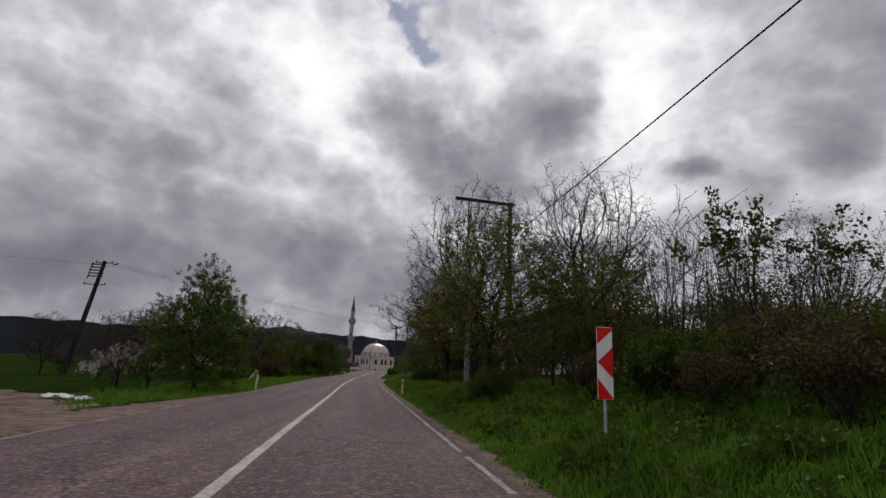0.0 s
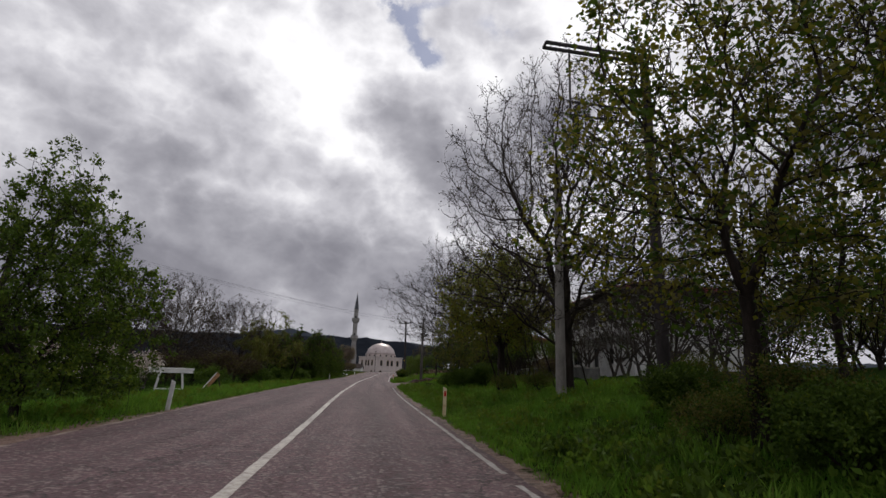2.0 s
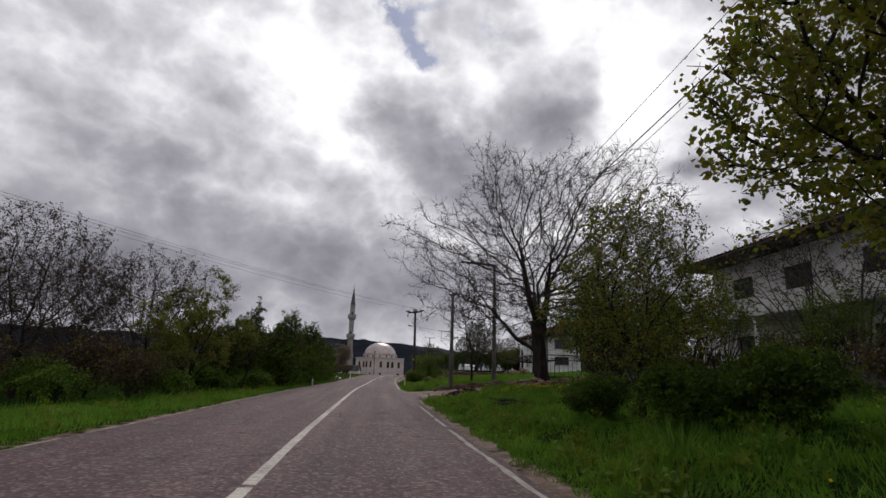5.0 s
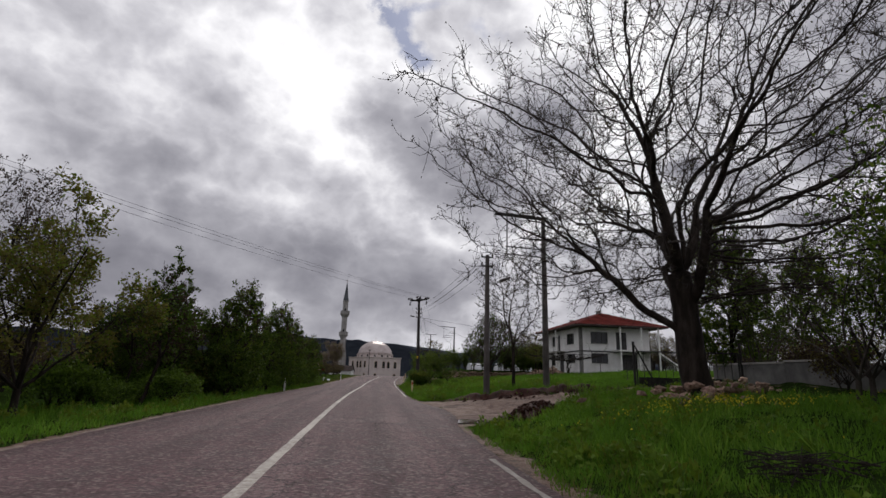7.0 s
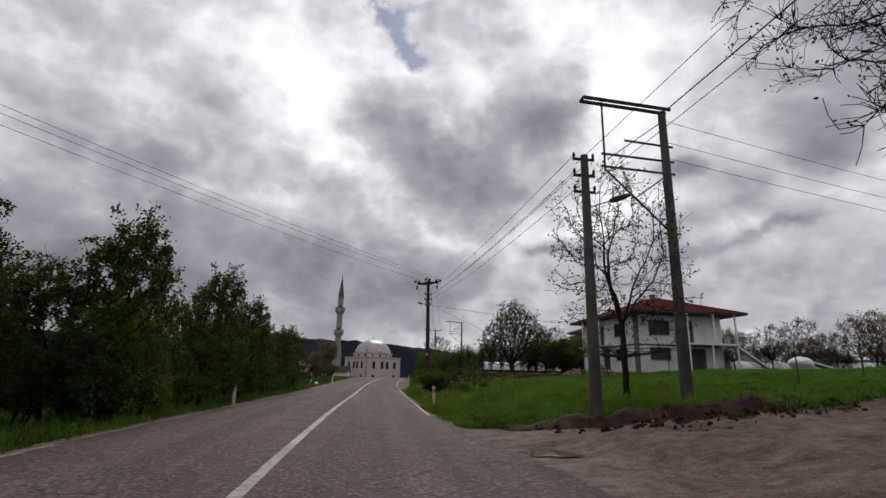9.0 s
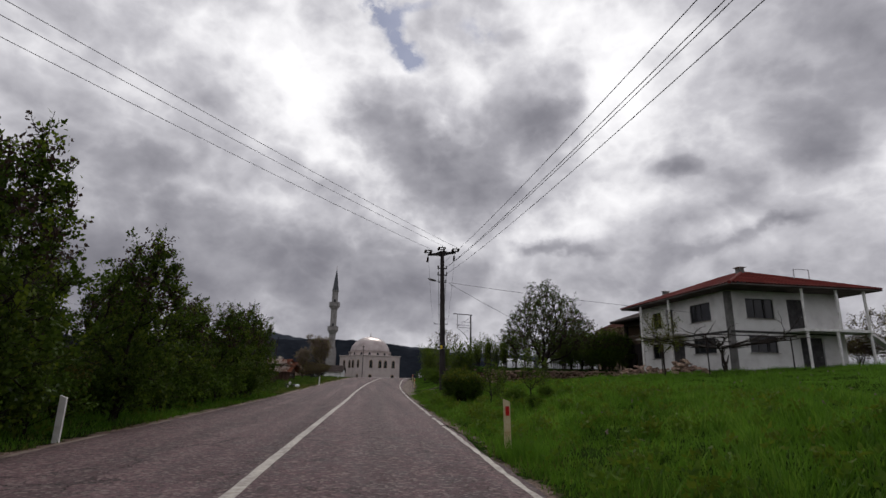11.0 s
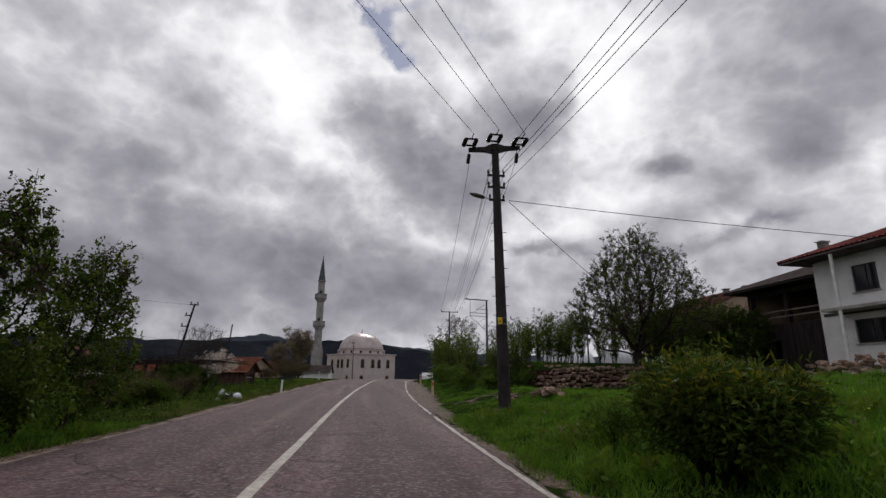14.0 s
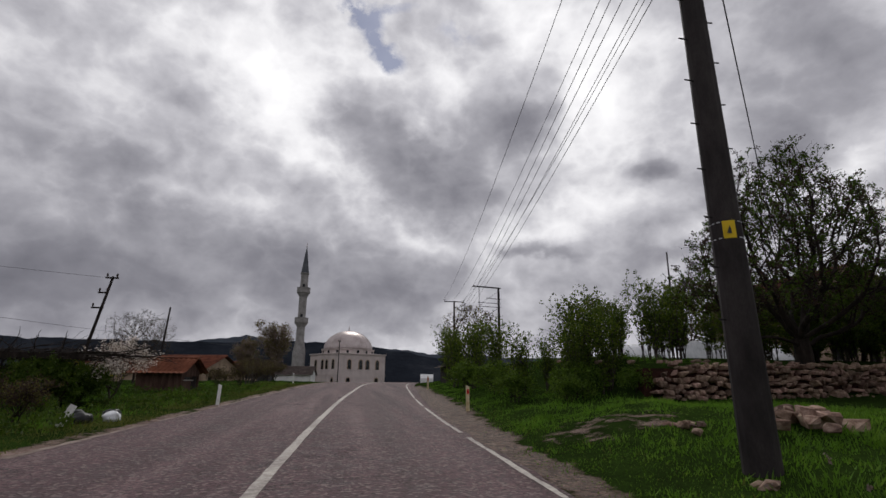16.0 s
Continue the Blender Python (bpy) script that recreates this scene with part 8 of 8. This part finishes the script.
r = random.Random(21)
n = 34
us, vs = np.meshgrid(np.linspace(-1, 1, n), np.linspace(-1, 1, n))
hz = 0.36 * np.clip(1 - us**2 - vs**2, 0, 1) ** 0.8 + 0.06 * wobble(us * 3, vs * 3, 0.35, 2) - 0.07
i = np.arange(n * n).reshape(n, n)
f = np.stack([i[:-1, :-1], i[:-1, 1:], i[1:, 1:], i[1:, :-1]], -1).reshape(-1, 4)
part("mound", np_mesh("mound", np.stack(on_heap(us * 2.25 + 0.2 * wobble(us * 2, vs * 2, 0.5, 1), vs * 0.72, hz), -1).reshape(-1, 3), f, smooth=True), EARTH, heap)
CLODS = [hull_shape("clod", 70 + k, 13, EARTH, 0.9) for k in range(7)]
for k in range(290):
    a, q = r.uniform(0, 6.28), math.sqrt(r.random())
    ob = new("clod", CLODS[k % 7])
    ob.parent = heap
    s = r.uniform(0.05, 0.16)
    x, y, z = (float(v) for v in on_heap(2.3 * q * math.cos(a), 0.76 * q * math.sin(a), 0.36 * (1 - q * q) ** 0.8 - 0.05))
    ob.matrix_local = Matrix.LocRotScale((x, y, z), Euler((r.random(), r.random(), r.random() * 3)), (s * 1.4, s, s * 0.8))
bank = thing("earth_bank", (0, 0, 0), "dark cut bank of earth along the field edge", "earth")
n = 120
bx = np.linspace(4.2, 13.4, n)
by = np.interp(bx, [4.2, 5.2, 6.4, 8, 9.8, 11.6, 13.4], [74.3, 73.1, 72.4, 71.9, 71.8, 72.4, 72.9])
prof = np.array([(-0.80, -0.06), (-0.50, 0.01), (-0.28, 0.05), (-0.08, 0.16), (0.06, 0.19), (0.25, 0.10), (0.55, -0.08)])
off = prof[None, :, 0] + 0.16 * wobble(bx[:, None] * 2.1, prof[None, :, 0] * 3, 0.5, 1.0)
gx_, gy_ = bx[:, None] + 0 * off, by[:, None] + off
thick = np.interp(bx, [4.2, 5.4, 10.5, 13.4], [0.2, 1.0, 1.0, 0.15])
gz_ = land_z(gx_, gy_) + prof[None, :, 1] * thick[:, None] * (1 + 0.45 * wobble(gx_, gy_, 0.35, 3.0)) - 0.02
i = np.arange(n * len(prof)).reshape(n, len(prof))
part("bank_face", np_mesh("bank_face", np.stack([gx_, gy_, gz_], -1).reshape(-1, 3), np.stack([i[:-1, :-1], i[1:, :-1], i[1:, 1:], i[:-1, 1:]], -1).reshape(-1, 4), smooth=True), EARTH, bank)
for k in range(280):
    x = r.uniform(4.4, 13.2)
    y = float(np.interp(x, bx, by)) + r.gauss(-0.40, 0.30)
    ob = new("clod", CLODS[k % 7])
    ob.parent = bank
    s = 0.05 + 0.13 * r.random() ** 2
    ob.matrix_local = Matrix.LocRotScale((x, y, ground_at(x, y) + 0.01), Euler((r.random(), r.random(), r.random() * 3)), (s * 1.5, s, s * 0.8))


def puddle(x, y, lx, ly, turn, level, label):
    ang = np.linspace(0, 2 * math.pi, 40, endpoint=False)
    rad = 1 + 0.22 * np.sin(3 * ang + x) + 0.12 * np.sin(7 * ang + y)
    bm = bmesh.new()
    bm.faces.new([bm.verts.new((lx * q * math.cos(a), ly * q * math.sin(a), 0)) for a, q in zip(ang, rad)])
    ob = part("puddle", bm, PUDDLE)
    ob.matrix_world = pose(x, y, level - 0.02, 0, 0, turn)
    return tagged(ob, label, "puddle", "puddles on the track", "structure")


for (hx_, hy_, reach, level), label in zip(HOLLOWS, ("brown muddy puddle at the road edge", "shallow brown puddle on the track", "small brown puddle on the track")):
    puddle(hx_, hy_, reach * 0.72, reach * 0.66, 10, level, label)

# cut branches left in the grass
brush = thing("brush_pile", foot(5.6, 52.8, 0.06), "dark pile of cut branches lying in the grass", "branches")
brush.scale = (0.55, 0.6, 0.8)
rb_ = random.Random(33)
for k in range(90):
    a = rb_.uniform(-1.2, 1.2) + (0.0 if k % 3 else 1.2)
    c = Vector((rb_.uniform(-1.0, 1.0), rb_.uniform(-0.6, 0.6), rb_.uniform(0.02, 0.35)))
    d = Vector((math.cos(a), math.sin(a), rb_.uniform(-0.15, 0.25))) * rb_.uniform(0.3, 0.75)
    part("stick", rod(c - d, c + d, rb_.uniform(0.006, 0.018), 0.006, 5), BARK, brush)

# ---------------------------------------------------------------- small things
stall = thing("roadside_stall", (-12.0, 46.7, ground_at(-12.0, 46.7)), "white-painted roadside selling table, weathered", "table", turn=20)
stall.scale = (1.3, 1.3, 1.25)
part("tabletop", box((0, 0, 1.10), (2.0, 0.75, 0.09), 0, 0.015), WHITE_PAINT, stall)
part("apron", box((0, -0.34, 0.98), (1.9, 0.04, 0.15)), WHITE_PAINT, stall)
for sx in (-1, 1):
    for sy in (-0.28, 0.28):
        part("leg", bar((sx * 0.62, sy, 0.0), (sx * 0.48, sy, 0.92), 0.09, 0.09), WHITE_PAINT, stall)
    part("stretcher", bar((sx * 0.60, -0.28, 0.15), (sx * 0.60, 0.28, 0.15), 0.06, 0.06), WHITE_PAINT, stall)
part("stretcher", bar((-0.58, -0.28, 0.12), (0.58, -0.28, 0.12), 0.06, 0.06), WHITE_PAINT, stall)
for x, y, turn in ((-13.4, 45.8, 10), (-14.2, 46.6, 60)):
    t = thing("worn_out_tyre_ring", (x, y, ground_at(x, y)), "old black tyre lying in the grass", "tyre", "old tyres", turn)
    part("tyre", lathe([(0.17, 0.03), (0.30, 0.0), (0.33, 0.08), (0.30, 0.19), (0.17, 0.16)], 24), TYRE, t, smooth=True)
lean_board = thing("leaning_board", (-9.4, 46.6, ground_at(-9.4, 46.6)), "broken orange wooden board propped up in the grass", "board")
lean_board.scale = (0.7, 0.7, 0.8)
part("board", bar((-0.6, 0, 0.0), (0.45, 0.1, 1.25), 0.06, 0.34), WOOD_RAW, lean_board)
part("strip", bar((-0.80, -0.05, 0.02), (0.26, 0.05, 1.30), 0.04, 0.09), WHITE_PAINT, lean_board, "white-painted edge strip")
part("prop", bar((0.75, 0.1, 0), (0.40, 0.12, 1.15), 0.07, 0.07), WOOD_POLE, lean_board)
for x, y, turn, l in ((-11.2, 19.4, 15, 1.1), (-10.4, 19.9, 40, 0.8)):
    t = thing("plastic_sheet", (x, y, ground_at(x, y) + 0.02), "crumpled white plastic sheet on the ground", "litter", "litter", turn)
    n = 9
    us, vs = np.meshgrid(np.linspace(-0.5, 0.5, n), np.linspace(-0.5, 0.5, n))
    hz = 0.14 + 0.10 * wobble(us * 3, vs * 3, 0.35, x) - 0.3 * (us**2 + vs**2)
    i = np.arange(n * n).reshape(n, n)
    part("sheet", np_mesh("sheet", np.stack([us * l, vs * 0.7, hz], -1).reshape(-1, 3), np.stack([i[:-1, :-1], i[:-1, 1:], i[1:, 1:], i[1:, :-1]], -1).reshape(-1, 4), smooth=True), PLASTIC_WHITE, t)


def bag(x, y, s, material, label, seed):
    r = random.Random(seed)
    bm = bmesh.new()
    bmesh.ops.create_icosphere(bm, subdivisions=3, radius=0.5)
    for v in bm.verts:
        k = noise.noise(v.co * 3.5 + Vector((seed, 0, 0)))
        v.co *= 1 + 0.30 * k
        v.co.z = max(-0.28, v.co.z * 0.75)
    t = thing("rubbish_bag", (x, y, ground_at(x, y) + 0.27 * s), label, "rubbish bag", "rubbish by the road", r.uniform(0, 360))
    part("bag", bm, material, t, smooth=True).matrix_local = Matrix.Diagonal((s * 1.2, s, s, 1))


for k, (x, y, s, m, label) in enumerate(((-4.75, 119.9, 0.42, PLASTIC_WHITE, "crumpled white rubbish bag on the verge"), (-5.2, 119.3, 0.45, BAG_BLACK, "black rubbish bag dumped on the verge"),
                                         (-5.1, 120.8, 0.4, BAG_BLACK, "black rubbish bag dumped on the verge"), (-5.6, 119.9, 0.4, BAG_BLACK, "black rubbish bag dumped on the verge"))):
    bag(x, y, s, m, label, k + 3)
t = thing("broken_panel", (-5.3, 118.6, ground_at(-5.3, 118.6)), "broken white panel leaning on the rubbish", "litter")
part("panel", bar((-0.1, 0, 0), (0.12, 0.1, 0.5), 0.03, 0.16), WHITE_PAINT, t)
t = thing("garden_screen", (-13.5, 124.0, ground_at(-13.5, 124.0)), "white sheet screen leaning by the pergola", "screen")
part("sheet", bar((-0.15, 0, 0.0), (0.12, 0, 1.35), 0.06, 0.95), PLASTIC_WHITE, t)
part("post", rod((0.75, 0.1, -0.2), (0.75, 0.1, 2.0), 0.04, 0.04, 6), WOOD_POLE, t)

pergola = thing("pergola", (-13.6, 126.5, ground_at(-13.6, 126.5)), "old dark wooden pergola with bare vine stems", "pergola")
for x in (-4.5, -1.5, 1.5, 4.5):
    for y in (-1.2, 1.2):
        part("post", rod((x, y, -0.2), (x + 0.05, y, 1.85), 0.07, 0.06, 7), WOOD_POLE, pergola)
for y in (-1.2, 1.2):
    part("beam", bar((-5.8, y, 1.87), (5.6, y, 1.8), 0.16, 0.20), BARK, pergola)
for k in range(12):
    part("rafter", bar((-5 + 0.9 * k, -1.5, 1.99), (-5 + 0.9 * k, 1.5, 1.97), 0.09, 0.09), WOOD_POLE, pergola)
p0s, p1s, ra, rb = [], [], [], []
for x in (-5.0, -4.1, -3.0, -1.9, -0.8, 0.4, 1.6, 2.6, 3.6, 4.6):
    end = limb(Vector((x, -1.1, 0)), Vector((0.12, 0.03, 1)), 0.07, 1.95, 7)
    limb(end, Vector((0.9, 0.2, 0.0)), 0.05, 3.0, 9)
    limb(end, Vector((-0.9, 0.3, 0.0)), 0.05, 3.0, 9)
vr = random.Random(41)
for k in range(60):
    limb(Vector((vr.uniform(-5.4, 5.2), vr.uniform(-1.4, 1.4), vr.uniform(1.75, 2.15))), Vector((vr.choice((-1, 1)), vr.uniform(-0.5, 0.5), vr.uniform(-0.1, 0.25))), vr.uniform(0.02, 0.045), vr.uniform(0.8, 2.2), 7)
for k in range(26):
    limb(Vector((vr.uniform(-5.4, 5.2), vr.uniform(-1.4, 0.6), 0.0)), Vector((vr.uniform(-0.45, 0.45), 0.05, 1)), vr.uniform(0.018, 0.04), vr.uniform(1.4, 2.6), 7)
part("vine_stem", np_mesh("vine_stem", *tube_arrays(np.array(p0s), np.array(p1s), np.array(ra), np.array(rb), 5)), BARK, pergola)

fence = thing("picket_fence", (-5.4, 151, ground_at(-5.4, 151)), "grey plank garden fence by the hut", "fence")
for k in range(16):
    part("plank", box((0.05 * (k % 3), -7 + 0.9 * k, 0.5), (0.03, 0.55, 1.1 + 0.12 * ((k * 7) % 4)), 0, 0.008), WOOD_POLE, fence)
part("rail", bar((0.06, -7.2, 0.4), (0.06, 7.2, 0.45), 0.05, 0.08), WOOD_POLE, fence)


def tunnel(x, y, turn, length, r, label):
    """A plastic growing tunnel on hoops."""
    t = thing("growing_tunnel", (x, y, ground_at(x, y)), label, "greenhouse", "growing tunnels", turn)
    ang = np.linspace(0, math.pi, 13)
    ls = np.linspace(0, length, 9)
    v = np.array([[l, r * math.cos(a), r * 1.05 * math.sin(a) + 0.03 * math.sin(3 * l)] for l in ls for a in ang])
    i = np.arange(len(v)).reshape(len(ls), 13)
    part("cover", np_mesh("cover", v, np.stack([i[:-1, :-1], i[:-1, 1:], i[1:, 1:], i[1:, :-1]], -1).reshape(-1, 4), smooth=True), PLASTIC_WHITE, t, "milky plastic cover")
    for l in ls[::2]:
        pts = np.array([[l, (r + 0.02) * math.cos(a), (r * 1.05 + 0.02) * math.sin(a)] for a in ang])
        part("hoop", np_mesh("hoop", *bent_tube(pts, np.full(13, 0.02), 5)), STEEL, t)
    part("end_wall", prism([(r * math.cos(a), r * 1.05 * math.sin(a)) for a in ang], -0.01, 0.01), PLASTIC_WHITE, t).matrix_local = pose(0, 0, 0, 0, 0, 90)


tunnel(46, 121, 8, 7, 1.3, "white plastic growing tunnel at the field edge")
tunnel(56, 124, 8, 7, 1.3, "white plastic growing tunnel at the field edge")
tunnel(21.5, 131, 10, 6.5, 1.3, "white plastic growing tunnel behind the stone wall")
tunnel(17.2, 133, 10, 3.6, 1.2, "short white plastic growing tunnel behind the stone wall")
tunnel(70, 127, 10, 7, 1.3, "white plastic growing tunnel at the field edge")
bag(34.6, 96.7, 1.6, PLASTIC_WHITE, "white tarpaulin bundle lying in the field", 31)
t = thing("tarpaulin", (36.0, 96.4, ground_at(36, 96.4)), "white tarpaulin draped in the field", "tarpaulin")
part("sheet", bar((-0.9, 0, 0.55), (0.9, 0.1, 0.15), 0.9, 0.12), PLASTIC_WHITE, t)

car = thing("white_car", (12.2, 170.5, float(road_z(170)) - 0.35), "small white car parked on the gravel by the crest", "car", turn=80)
outline = [(-2.0, 0.35), (2.0, 0.35), (2.05, 0.75), (1.25, 0.92), (0.75, 1.42), (-1.35, 1.45), (-1.95, 0.95)]
body = part("body", prism([(a, b) for a, b in outline], -0.8, 0.8), CAR_WHITE, car)
part("side_window", prism([(-1.3, 0.95), (1.05, 0.95), (0.68, 1.36), (-1.2, 1.38)], -0.815, -0.803), PANE, body)
part("windscreen", bar((1.24, -0.68, 0.97), (1.24, 0.68, 0.97), 0.02, 0.5), PANE, body).matrix_local = pose(0, 0, 0)
for x in (-1.25, 1.3):
    for y in (-0.78, 0.78):
        wh = part("wheel", lathe([(0.12, -0.1), (0.31, -0.1), (0.33, -0.06), (0.33, 0.06), (0.31, 0.1), (0.12, 0.1)], 20), TYRE, car)
        wh.matrix_local = pose(x, y, 0.33, 90, 0, 0)
        part("rim", lathe([(0.02, -0.105), (0.2, -0.105), (0.2, 0.105), (0.02, 0.105)], 16), STEEL, wh)

# ---------------------------------------------------------------- dry stone wall, stone by stone
dry = thing("dry_stone_wall", (0, 0, 0), "dry stone retaining wall of brown and grey field stones", "wall")
r = random.Random(77)
part("core", box((20.0, 119.75, 1.55), (18.4, 0.45, 1.25)), EARTH, dry, "earth packed behind the stones")
for row in range(6):
    x = 10.9 + r.uniform(0, 0.3) + (0.35 * (row - 3) if row > 3 else 0)
    while x < 27.0:
        sx = r.uniform(0.14, 0.40)
        z = 1.13 + 0.012 * (x - 11) + 0.205 * row + 0.09 + r.uniform(-0.07, 0.07)
        put_stone(dry, x + sx / 2, 119.36 + 0.03 * row + r.uniform(-0.06, 0.06), z, sx * 0.98, 0.40, r.uniform(0.15, 0.30), r)
        x += sx * 1.0
